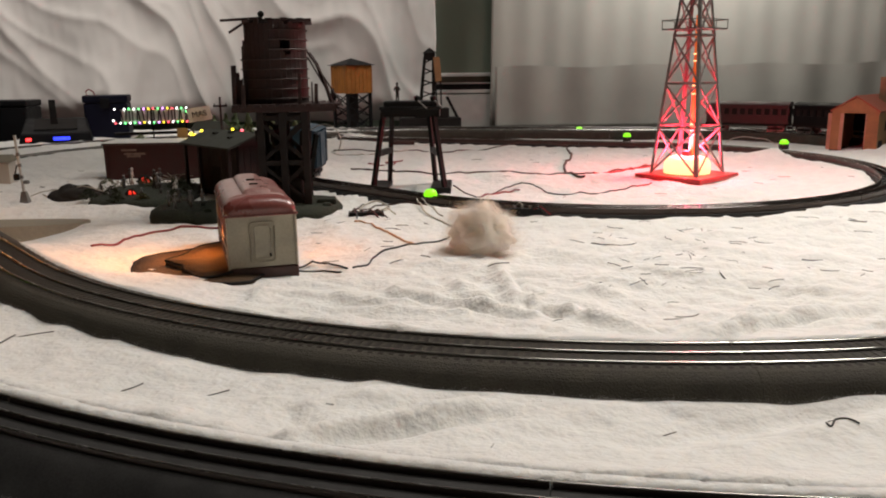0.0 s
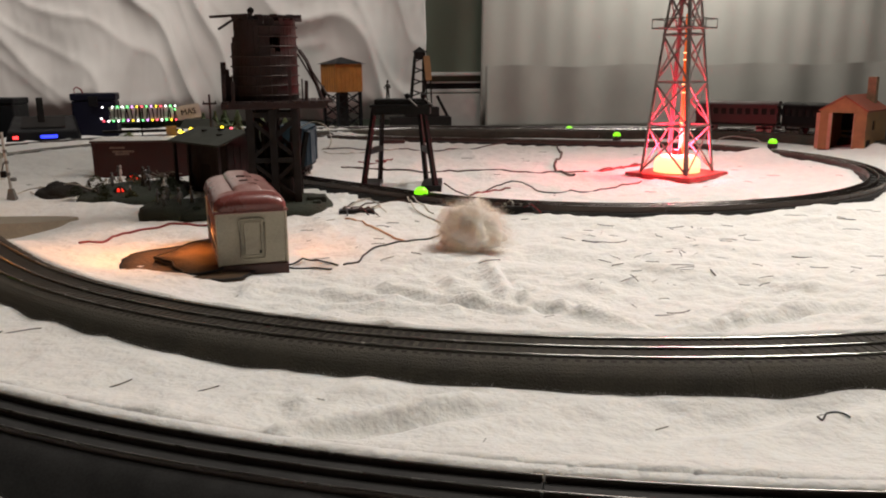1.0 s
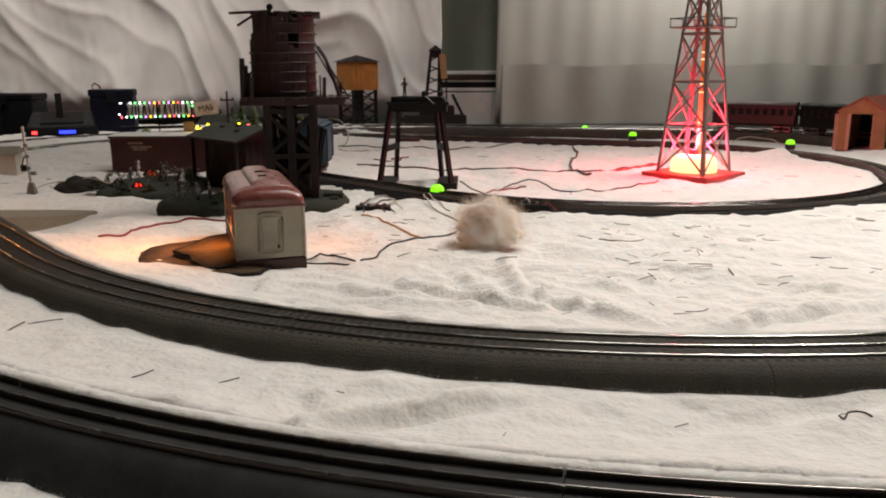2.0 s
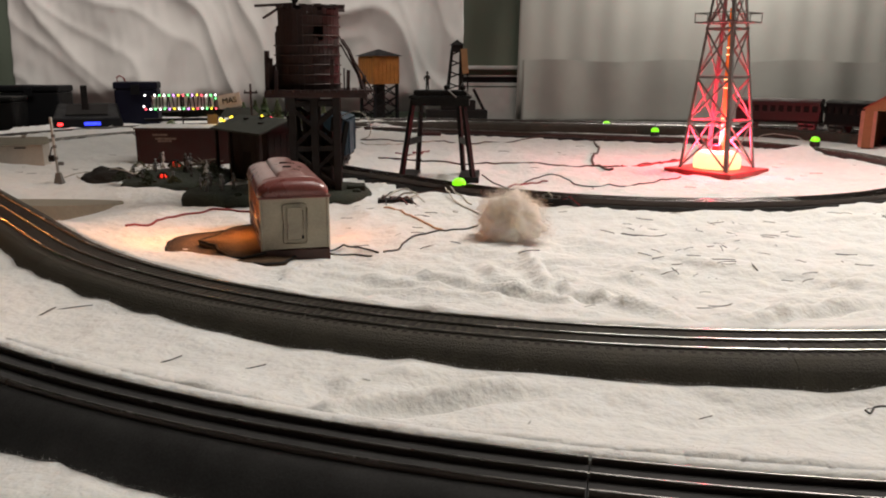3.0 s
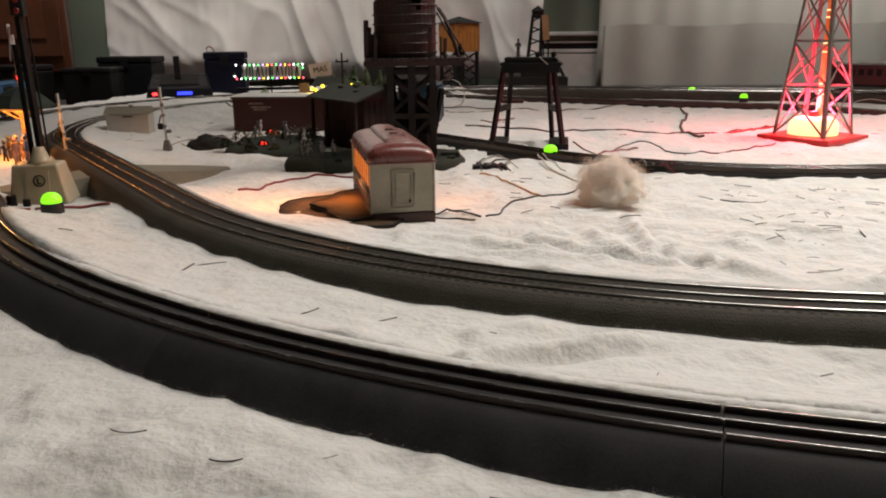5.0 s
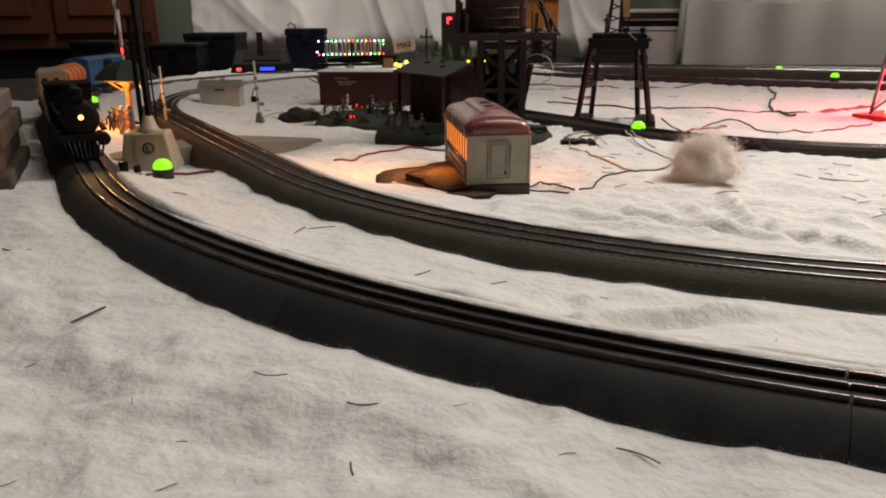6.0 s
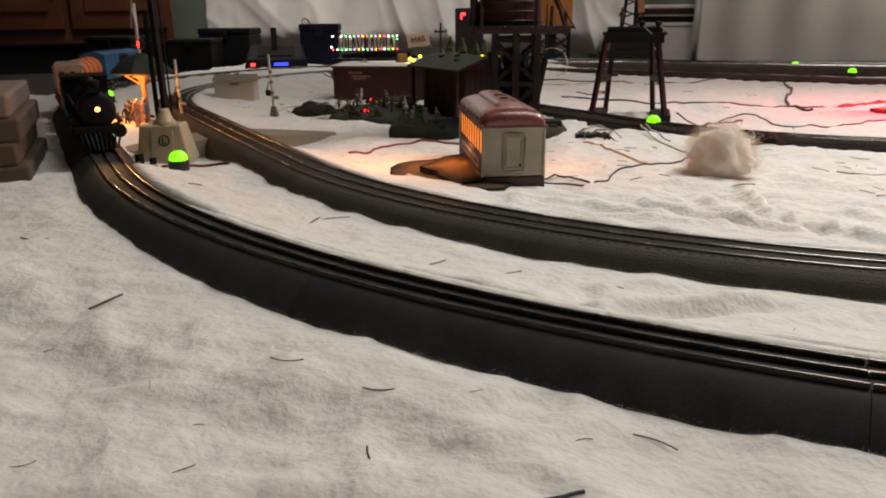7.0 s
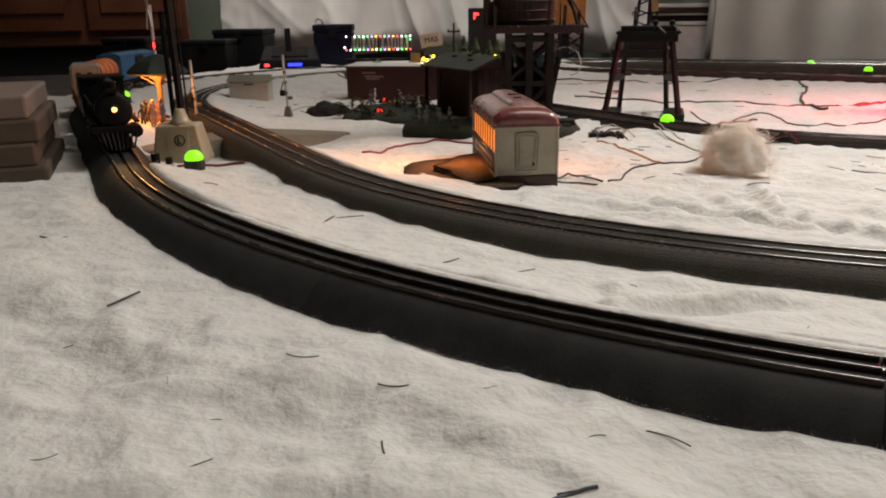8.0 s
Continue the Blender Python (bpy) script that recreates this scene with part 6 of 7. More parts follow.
# a lone blue car standing in the snow by the small loop
box_car(0.2, 0.110, M_TEAL, "dark teal boxcar standing beside the tower", False, Run(-0.080, 1.25, 90, [(0.5, 0)]), 0.002)


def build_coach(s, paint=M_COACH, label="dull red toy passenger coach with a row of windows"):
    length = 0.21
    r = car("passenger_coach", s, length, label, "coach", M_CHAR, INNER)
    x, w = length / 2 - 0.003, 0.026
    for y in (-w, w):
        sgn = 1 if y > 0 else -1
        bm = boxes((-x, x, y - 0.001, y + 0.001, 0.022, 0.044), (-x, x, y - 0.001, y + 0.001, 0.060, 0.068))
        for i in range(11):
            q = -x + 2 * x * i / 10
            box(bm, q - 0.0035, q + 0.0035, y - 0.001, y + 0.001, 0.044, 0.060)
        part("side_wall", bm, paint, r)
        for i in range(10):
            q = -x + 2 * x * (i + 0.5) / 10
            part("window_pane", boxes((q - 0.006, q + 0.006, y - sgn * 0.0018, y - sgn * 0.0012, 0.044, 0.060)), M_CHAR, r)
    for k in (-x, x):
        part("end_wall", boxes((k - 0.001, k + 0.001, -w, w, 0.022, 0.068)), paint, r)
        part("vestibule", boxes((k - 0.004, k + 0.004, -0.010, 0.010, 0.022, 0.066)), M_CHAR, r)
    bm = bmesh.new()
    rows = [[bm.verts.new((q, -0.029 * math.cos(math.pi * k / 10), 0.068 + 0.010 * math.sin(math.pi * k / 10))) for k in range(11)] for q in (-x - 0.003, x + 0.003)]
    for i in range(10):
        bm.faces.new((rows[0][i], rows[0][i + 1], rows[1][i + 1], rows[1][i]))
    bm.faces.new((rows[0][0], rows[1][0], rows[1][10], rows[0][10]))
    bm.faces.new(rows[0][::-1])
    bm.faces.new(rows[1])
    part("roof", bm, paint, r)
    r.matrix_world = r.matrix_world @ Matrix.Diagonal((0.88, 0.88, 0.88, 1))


S_BACK = sum(p[1] for p in INNER.pieces[:6])
build_coach(S_BACK + 0.165)
# Second coach takes black enamel instead of red to look shadowed.
build_coach(S_BACK + 0.366, M_IRON, "toy passenger coach with its shadow put in as black paint")


# ---- crossing, gates, signal and the little shelter on the left ----
def build_ramp(side):
    p, h = INNER.at(0.815)
    r = thing("crossing_ramp", pose(p.x, p.y, 0, 0, 0, math.degrees(h)), "smooth grey road ramp up to the track crossing", "road ramp")
    bm = bmesh.new()
    rows = []
    for k in range(9):
        t = k / 8
        off = side * (0.030 + 0.104 * t)
        z = 0.0095 * (1 - t) ** 1.2 + 0.001
        wd = 0.029 * math.sqrt(max(0.02, 1 - t ** 2.6))
        rows.append([bm.verts.new(c) for c in ((-wd - 0.006, off, -0.012), (-wd, off, z), (wd, off, z), (wd + 0.006, off, -0.012))])
    for a, b in zip(rows, rows[1:]):
        for i in range(3):
            bm.faces.new((a[i], a[i + 1], b[i + 1], b[i]))
    bm.faces.new(rows[0])
    bm.faces.new(rows[-1][::-1])
    bmesh.ops.recalc_face_normals(bm, faces=bm.faces[:])
    part("roadway", bm, M_RAMP, r, smooth=False)


build_ramp(-1)
build_ramp(1)


def build_gate(x, y, h, lean):
    r = thing("crossing_gate", pose(x, y, 0, 0, lean, 0), "white crossing gate standing raised, with a small black lamp", "crossing gate", "crossing gates")
    bm = bmesh.new()
    v = [bm.verts.new(c) for c in ((-0.007, -0.006, -0.004), (0.007, -0.006, -0.004), (0.007, 0.006, -0.004), (-0.007, 0.006, -0.004), (-0.003, -0.002, 0.018), (0.003, -0.002, 0.018), (0.003, 0.002, 0.018), (-0.003, 0.002, 0.018))]
    for f in ((3, 2, 1, 0), (4, 5, 6, 7), (0, 1, 5, 4), (1, 2, 6, 5), (2, 3, 7, 6), (3, 0, 4, 7)):
        bm.faces.new([v[k] for k in f])
    part("foot", bm, M_STEEL, r)
    part("arm", bar(bmesh.new(), (0, 0, 0.014), (-0.001, 0, h), 0.0034, 0.0022), M_POSTW, r)
    for z in (0.035, 0.050, 0.064):
        part("arm_band", boxes((-0.0022, 0.0016, -0.0020, 0.0016, z, z + 0.004)), M_STEEL, r)
    lampbox = part("lamp", boxes((-0.009, -0.002, -0.004, 0.004, 0.033, 0.041), bevel=0.001), M_BLACK, r)
    part("lamp_arm", bar(bmesh.new(), (-0.008, 0, 0.041), (-0.004, 0, 0.052), 0.0012, 0.0012), M_BLACK, r)
    part("counterweight", rod(bmesh.new(), (0.002, 0, 0.030), (0.008, 0, 0.030), 0.0025), M_STEEL, r)


build_gate(-0.405, 1.232, 0.090, -1.5)
build_gate(-0.498, 1.142, 0.088, -1.0)


def build_relay_shed():
    r = thing("relay_cabin", pose(-0.553, 1.405, 0.0, 0, 0, 14), "small white cabin with a dark vent slot, on the snow", "cabin")
    part("wall", boxes((-0.033, 0.033, 0, 0.040, -0.004, 0.036), bevel=0.001), M_WHITEBOX, r)
    bm = bmesh.new()
    v = [bm.verts.new(c) for c in ((-0.036, -0.003, 0.0365), (0.036, -0.003, 0.0365), (0.036, 0.043, 0.0365), (-0.036, 0.043, 0.0365), (-0.036, 0.020, 0.047), (0.036, 0.020, 0.047))]
    for f in ((0, 1, 5, 4), (3, 4, 5, 2), (0, 4, 3), (1, 2, 5), (3, 2, 1, 0)):
        bm.faces.new([v[k] for k in f])
    part("roof", bm, M_RAMP, r)
    part("vent_slot", boxes((-0.007, 0.009, -0.0012, 0, 0.031, 0.0328)), M_CHAR, r)
    part("roof_knob", boxes((0.0, 0.006, 0.017, 0.023, 0.0465, 0.050)), M_WHITEBOX, r)


build_relay_shed()


def build_signal():
    r = thing("block_signal", pose(-0.390, 0.925, 0.0, 0, 0, 16), "ivory plastic signal base with twin black masts", "signal")
    bm = bmesh.new()
    v = [bm.verts.new(c) for c in ((-0.028, -0.020, -0.004), (0.028, -0.020, -0.004), (0.028, 0.022, -0.004), (-0.028, 0.022, -0.004), (-0.023, -0.014, 0.036), (0.019, -0.014, 0.036), (0.019, 0.016, 0.036), (-0.023, 0.016, 0.036))]
    fs = [bm.faces.new([v[k] for k in f]) for f in ((3, 2, 1, 0), (4, 5, 6, 7), (0, 1, 5, 4), (1, 2, 6, 5), (2, 3, 7, 6), (3, 0, 4, 7))]
    bmesh.ops.bevel(bm, geom=list({e for f in fs for e in f.edges}), offset=0.0022, segments=3, affect="EDGES", profile=0.5)
    part("base", bm, M_IVORY, r, smooth=False)
    part("front_panel", bar(bmesh.new(), (0.0, -0.0192, 0.004), (0.0, -0.0158, 0.031), 0.022, 0.0012), M_IVORY, r)
    ring = bmesh.new()
    pts = [(0.002 + 0.0052 * math.cos(2 * math.pi * k / 28), -0.0178 + 0.0052 * math.sin(2 * math.pi * k / 28) * 0.12, 0.0205 + 0.0052 * math.sin(2 * math.pi * k / 28)) for k in range(29)]
    tube(ring, pts, 0.0007, 6)
    part("emblem_ring", ring, M_CHAR, r, "black printed ring")
    part("emblem_stroke", boxes((0.0, 0.0012, -0.0186, -0.0174, 0.0185, 0.0235), (0.0, 0.0040, -0.0188, -0.0178, 0.0172, 0.0184)), M_CHAR, r)
    part("mast_cone", lathe(bmesh.new(), [(0.014, 0.035), (0.009, 0.040), (0.006, 0.048), (0.005, 0.052)], 20, 0, 0, 0), M_IVORY, r, smooth=True)
    part("mast", bar(bmesh.new(), (0.002, 0, 0.05), (-0.002, 0.002, 0.205), 0.0055, 0.0055), M_BLACK, r)
    part("mast", bar(bmesh.new(), (-0.0075, 0.004, 0.036), (-0.0095, 0.005, 0.150), 0.0035, 0.0035), M_BLACK, r)
    part("signal_head", boxes((-0.006, 0.006, -0.006, 0.006, 0.176, 0.196), bevel=0.0015), M_BLACK, r)
    for z in (0.181, 0.191):
        part("lens", lathe(bmesh.new(), [(0.0028, 0), (0.0020, 0.001)], 12, 0, 0, 0), M_DIMRED, r).matrix_basis = pose(0, -0.006, z, 90, 0, 0)
    part("ladder_rail", bar(bmesh.new(), (0.007, 0.006, 0.036), (0.004, 0.007, 0.190), 0.0014, 0.0014), M_BLACK, r)
    part("terminal_post", rod(bmesh.new(), (-0.020, -0.034, -0.004), (-0.020, -0.034, 0.010), 0.0045, seg=12), M_GREYCASE, r)
    part("terminal_post", rod(bmesh.new(), (-0.006, -0.036, -0.004), (-0.006, -0.036, 0.006), 0.0035, seg=12), M_GREYCASE, r)


build_signal()


def build_flasher():
    r = thing("crossing_flasher", pose(-0.588, 1.198, 0.0, 0, 0, -48), "railway crossing flasher with white crossed boards and a lit red lamp", "crossing signal")
    part("base", boxes((-0.010, 0.010, -0.010, 0.010, -0.004, 0.006), bevel=0.001), M_BLACK, r)
    part("post", rod(bmesh.new(), (0, 0, 0.004), (0, 0, 0.160), 0.0024), M_POSTW, r)
    part("lamp_arm", boxes((-0.019, 0.019, -0.001, 0.001, 0.104, 0.107)), M_BLACK, r)
    for x, m in ((-0.017, M_DIMRED), (0.017, M_REDLENS)):
        hood = part("lamp_hood", lathe(bmesh.new(), [(0.007, 0), (0.0075, 0.003), (0.005, 0.006)], 18), M_BLACK, r)
        hood.matrix_basis = pose(x, -0.001, 0.1055, -90, 0, 0)
        part("lens", lathe(bmesh.new(), [(0.0048, 0.0), (0.0030, 0.0016), (0.001, 0.002)], 16), m, r, "red lens", smooth=True).matrix_basis = pose(x, -0.0022, 0.1055, 90, 0, 0)
    for a in (-1, 1):
        part("crossed_board", bar(bmesh.new(), (-a * 0.016, -0.003 - 0.001 * a, 0.128), (a * 0.016, -0.003 - 0.001 * a, 0.172), 0.0015, 0.006), M_POSTW, r)


build_flasher()


def build_shelter():
    r = thing("platform_shelter", pose(-0.548, 1.138, 0.0, 0, 0, 15), "lit station shelter with a dark green roof on a carved post", "shelter")
    part("platform", boxes((-0.032, 0.024, -0.030, 0.030, -0.004, 0.005), bevel=0.001), M_REDROOF, r, "terracotta platform")
    part("post", rod(bmesh.new(), (0, 0, 0.005), (0, 0, 0.066), 0.0042, 0.0036, seg=12), M_WARMWALL, r)
    part("capital", lathe(bmesh.new(), [(0.004, 0), (0.006, 0.004), (0.012, 0.008), (0.013, 0.010)], 16, 0, 0, 0.058), M_WARMWALL, r)
    for a in range(4):
        t = a * math.pi / 2 + 0.4
        part("bracket", bar(bmesh.new(), (0.004 * math.cos(t), 0.004 * math.sin(t), 0.056), (0.022 * math.cos(t), 0.022 * math.sin(t), 0.068), 0.0018, 0.0022), M_WARMWALL, r)
    part("roof", lathe(bmesh.new(), [(0.040, 0.070), (0.042, 0.072), (0.040, 0.075), (0.026, 0.087), (0.014, 0.093), (0.004, 0.096)], 8), M_ROOFDK, r, "dark green roof")
    part("bench", boxes((-0.020, -0.006, 0.010, 0.018, 0.005, 0.014)), M_WARMWALL, r)
    part("bulb", lathe(bmesh.new(), [(0.0012, 0), (0.003, 0.002), (0.003, 0.004), (0.0012, 0.006)], 12, 0.020, -0.020, 0.0600), M_WARMBULB, r, "glowing warm bulb", smooth=True)


build_shelter()
lamp("shelter_bulb_light", "POINT", pose(-0.545, 1.104, 0.056), 0.27, (1.0, 0.32, 0.055), 0.004)
for i, (x, y, h, m) in enumerate(((-0.570, 1.108, 0.033, 0), (-0.556, 1.100, 0.036, 1), (-0.541, 1.096, 0.038, 2), (-0.528, 1.112, 0.035, 0), (-0.562, 1.120, 0.030, 3), (-0.585, 1.100, 0.022, 1), (-0.536, 1.122, 0.034, 3), (-0.566, 1.090, 0.031, 0), (-0.549, 1.086, 0.034, 3), (-0.577, 1.114, 0.034, 2), (-0.522, 1.098, 0.036, 0))):
    tagged(figure(x + 0.013, y + 0.010, 0.004 if i != 5 else 0.0, h, (M_DARKFIG, M_WARMWALL, M_FIGBLUE, M_DOORO)[m], 50 * i), "small painted figurine waiting under the lit shelter", "figurine", "shelter figures")


def build_dome_lamp(x, y, z=0.0):
    r = thing("green_dome_lamp", pose(x, y, z) @ Matrix.Diagonal((0.78, 0.78, 0.78, 1)), "small glowing green dome lamp on a black base", "dome lamp", "green dome lamps")
    part("base", lathe(bmesh.new(), [(0.012, -0.006), (0.0125, 0.001), (0.0118, 0.006), (0.0108, 0.0068)], 24), M_BASEK, r, "black round base")
    part("dome", lathe(bmesh.new(), [(0.0106, 0.0069), (0.0112, 0.009), (0.0104, 0.0125), (0.0082, 0.0158), (0.0050, 0.0178), (0.0015, 0.0184)], 24), M_GREENLAMP, r, "glowing green lens", smooth=True)


for x, y in ((0.120, 1.207), (0.552, 2.005), (0.481, 2.218), (0.814, 1.79), (-0.325, 0.836), (-0.712, 1.292)):
    build_dome_lamp(x, y, max(0.0, ground(x, y)) + (0.009 if y > 1.6 else 0.004))


def build_stack():
    r = thing("board_stack", pose(-0.452, 0.794, 0.0, 0, 0, 34), "stack of thick tan boards with rounded corners", "board stack")
    for i in range(4):
        o = (0.0, 0.008, 0.003, 0.010)[i]
        part("board", boxes((-0.30 - o, -o, 0.002 * i, 0.19, -0.008 + i * 0.0215, 0.0135 + i * 0.0215), bevel=0.003), M_TANTOP if i == 3 else M_TANBOARD, r)


build_stack()


# ---- controls and dark gear against the sheet ----
def build_controller():
    r = thing("train_controller", pose(-0.855, 2.262, 0.0, 0, 0, 22), "dark grey train controller with a blue display and red light", "controller")
    bm = bmesh.new()
    v = [bm.verts.new(c) for c in ((-0.085, -0.05, -0.004), (0.085, -0.05, -0.004), (0.085, 0.06, -0.004), (-0.085, 0.06, -0.004), (-0.080, -0.046, 0.024), (0.080, -0.046, 0.024), (0.072, 0.05, 0.058), (-0.072, 0.05, 0.058))]
    fs = [bm.faces.new([v[k] for k in f]) for f in ((3, 2, 1, 0), (4, 5, 6, 7), (0, 1, 5, 4), (1, 2, 6, 5), (2, 3, 7, 6), (3, 0, 4, 7))]
    bmesh.ops.bevel(bm, geom=list({e for f in fs for e in f.edges}), offset=0.004, segments=2, affect="EDGES", profile=0.5)
    part("case", bm, M_GREYCASE, r)
    part("display", boxes((-0.006, 0.032, -0.0512, -0.0490, 0.006, 0.014)), M_LCD, r, "lit blue display")
    part("indicator", boxes((-0.068, -0.056, -0.0512, -0.0490, 0.006, 0.013)), M_REDLENS, r, "lit red indicator")
    part("handle", boxes((-0.012, 0.004, 0.0, 0.006, 0.040, 0.105), bevel=0.002), M_CHAR, r, "upright black handle")
    part("panel", bar(bmesh.new(), (0, -0.030, 0.0315), (0, 0.036, 0.0545), 0.10, 0.002), M_CHAR, r)


build_controller()


def crate_box(name, x, y, rz, w, d, h, material, label, category):
    r = thing(name, pose(x, y, 0.0, 0, 0, rz), label, category)
    part("body", boxes((-w / 2, w / 2, -d / 2, d / 2, -0.004 if x > -0.9 else -0.03, h * 0.82), bevel=0.004), material, r)
    part("lid", boxes((-w / 2 - 0.002, w / 2 + 0.002, -d / 2 - 0.002, d / 2 + 0.002, h * 0.825, h), bevel=0.004), material, r)
    part("clasp", boxes((-0.012, 0.012, -d / 2 - 0.006, -d / 2 - 0.0022, h * 0.70, h * 0.93), bevel=0.001), M_GREYCASE, r)
    if material is M_NAVY:
        part("handle", tube(bmesh.new(), [(-0.05, 0, h), (-0.052, 0, h + 0.010), (-0.044, 0, h + 0.016), (-0.034, 0, h + 0.010), (-0.03, 0, h)], 0.002, 8), M_WRED, r, "red wire loop")
    return r


crate_box("tool_box", -0.775, 2.40, 14, 0.11, 0.08, 0.112, M_NAVY, "navy blue tool box with a carry handle", "tool box")
crate_box("speaker_box", -1.12, 2.30, 8, 0.13, 0.10, 0.075, M_BLACK, "black box beside the train controller", "box")
crate_box("speaker_box", -1.30, 2.22, -6, 0.15, 0.12, 0.085, M_BLACK, "black box against the hanging sheet", "box")
crate_box("speaker_box", -1.09, 2.46, 4, 0.16, 0.10, 0.100, M_GREYCASE, "grey equipment box behind the controller", "box")


def wire(points, r, material, label, name="wire", lift=0.0):
    """A loose wire through a few points, smoothed, resting on the snow."""
    P = [Vector((x, y, z)) for x, y, z in points]
    out = []
    for i in range(len(P) - 1):
        a, b, c, d = P[max(i - 1, 0)], P[i], P[i + 1], P[min(i + 2, len(P) - 1)]
        for k in range(10):
            t = k / 10
            out.append(0.5 * (2 * b + (c - a) * t + (2 * a - 5 * b + 4 * c - d) * t * t + (3 * b - a - 3 * c + d) * t * t * t))
    out.append(P[-1])
    zs = snow_z(np.array([[p.x, p.y] for p in out]))
    for p, z in zip(out, zs):
        p.z = max(p.z + float(z), float(z) + r * 0.7)
        p.x += 0.0015 * noise.noise(p * 40)
    ob = part(name, tube(bmesh.new(), out, 0.72 * r, 6), material, smooth=True)
    return tagged(ob, label, "wire")


wire([(-0.10, 1.93, 0), (0.035, 1.90, 0), (0.15, 1.905, 0), (0.24, 1.93, 0.004), (0.31, 1.95, 0.012), (0.36, 1.93, 0.012), (0.40, 1.90, 0.006)], 0.0018, M_WBROWN, "brown wire arching along the small loop")
wire([(0.40, 1.90, 0.002), (0.392, 1.82, 0), (0.382, 1.724, 0), (0.350, 1.60, 0), (0.338, 1.50, 0), (0.352, 1.42, 0)], 0.0028, M_WBROWN, "thick brown twisted wire winding over the snow")
wire([(-0.02, 1.56, 0), (0.07, 1.50, 0), (0.151, 1.474, 0), (0.285, 1.468, 0), (0.376, 1.478, 0), (0.43, 1.52, 0), (0.49, 1.56, 0)], 0.0019, M_WBROWN, "brown wire lying across the snow to the derrick")
wire([(0.376, 1.474, 0), (0.42, 1.50, 0), (0.46, 1.53, 0), (0.50, 1.555, 0)], 0.0022, M_WRED, "dull red wire running to the derrick")
wire([(0.150, 1.235, 0.018), (0.186, 1.272, 0), (0.225, 1.33, 0.004), (0.262, 1.345, 0.006), (0.289, 1.30, 0), (0.350, 1.294, 0), (0.406, 1.334, 0), (0.44, 1.36, 0)], 0.0014, M_WBLACK, "thin black wire curving across the snow")
wire([(0.186, 1.268, 0.002), (0.215, 1.31, 0), (0.245, 1.33, 0)], 0.0016, M_WRED, "short dull red wire end on the snow")
wire([(0.058, 0.875, 0), (0.069, 0.892, 0), (0.081, 0.932, 0.001), (0.112, 0.954, 0), (0.139, 0.974, 0), (0.153, 1.012, 0.006)], 0.0012, M_WBLACK, "black wire running into the cotton puff")
wire([(0.010, 0.872, 0.002), (0.026, 0.886, 0.003), (0.040, 0.880, 0.001), (0.054, 0.872, 0)], 0.0012, M_WBLACK, "short black wire by the diner")
wire([(0.008, 0.868, 0.0), (0.030, 0.874, 0.0), (0.050, 0.866, 0)], 0.0010, M_WBLACK, "second short black wire by the diner")
wire([(0.104, 1.185, 0.008), (0.107, 1.160, 0.006), (0.117, 1.105, 0.002), (0.139, 1.076, 0.0), (0.155, 1.030, 0)], 0.0013, M_WWHITE, "white wire from the dome lamp")
wire([(0.110, 1.185, 0.008), (0.120, 1.150, 0.002), (0.135, 1.100, 0.0)], 0.0012, M_WWHITE, "second white wire from the dome lamp")
wire([(-0.195, 0.945, 0), (-0.181, 0.966, 0), (-0.174, 1.010, 0), (-0.152, 1.034, 0), (-0.115, 1.045, 0), (-0.08, 1.05, 0)], 0.0016, M_WRED, "red wire lying on the snow behind the diner")
wire([(0.040, 1.06, 0), (0.058, 1.048, 0), (0.082, 1.004, 0), (0.1, 0.968, 0), (0.108, 0.955, 0)], 0.0013, M_WORANGE, "pale orange wire on the snow")
wire([(0.781, 2.02, 0), (0.82, 2.03, 0.012), (0.86, 2.00, 0.008), (0.87, 1.93, 0), (0.86, 1.89, 0)], 0.0014, M_WWHITE, "white wire looping up from the snow")
wire([(-0.040, 1.21, 0.085), (-0.034, 1.205, 0.092), (-0.022, 1.20, 0.0985), (-0.008, 1.20, 0.102), (0.004, 1.20, 0.0985), (0.010, 1.205, 0.084), (0.006, 1.215, 0.072), (-0.004, 1.22, 0.068)], 0.0009, M_WWHITE, "white wire arching out from the ruined tower")
wire([(0.00, 1.66, 0), (0.03, 1.64, 0), (0.05, 1.66, 0), (0.03, 1.69, 0), (0.06, 1.72, 0)], 0.0017, M_WRED, "tangled red wire end on the snow")
wire([(-0.415, 1.297, 0.002), (-0.389, 1.273, 0.002), (-0.372, 1.262, 0.010), (-0.358, 1.270, 0.014), (-0.340, 1.300, 0.006)], 0.0012, M_WWHITE, "white wire looping past the rock mound")
wire([(-0.389, 1.270, 0.002), (-0.365, 1.262, 0.002), (-0.342, 1.268, 0.006), (-0.330, 1.275, 0.004)], 0.0011, M_WWHITE, "white wire lying by the rock mound")
wire([(-0.01, 1.57, 0.0), (0.03, 1.55, 0), (0.055, 1.53, 0)], 0.0017, M_WBLACK, "black wire end on the snow")
wire([(-0.09, 1.86, 0), (-0.03, 1.84, 0), (0.04, 1.88, 0), (0.09, 1.92, 0)], 0.0016, M_WWHITE, "pale wire along the back of the small loop")
wire([(-0.36, 0.862, 0.002), (-0.335, 0.872, 0.002), (-0.31, 0.885, 0.0), (-0.295, 0.878, 0.0)], 0.0019, M_WRED, "dull red wire from the green lamp")
wire([(-0.36, 0.855, 0.002), (-0.38, 0.850, 0), (-0.395, 0.862, 0)], 0.0019, M_WRED, "dull red wire behind the lamp")
wire([(-0.42, 0.935, 0), (-0.400, 0.930, 0), (-0.392, 0.945, 0), (-0.41, 0.955, 0)], 0.0016, M_WRED, "dull red wire loop by the signal")
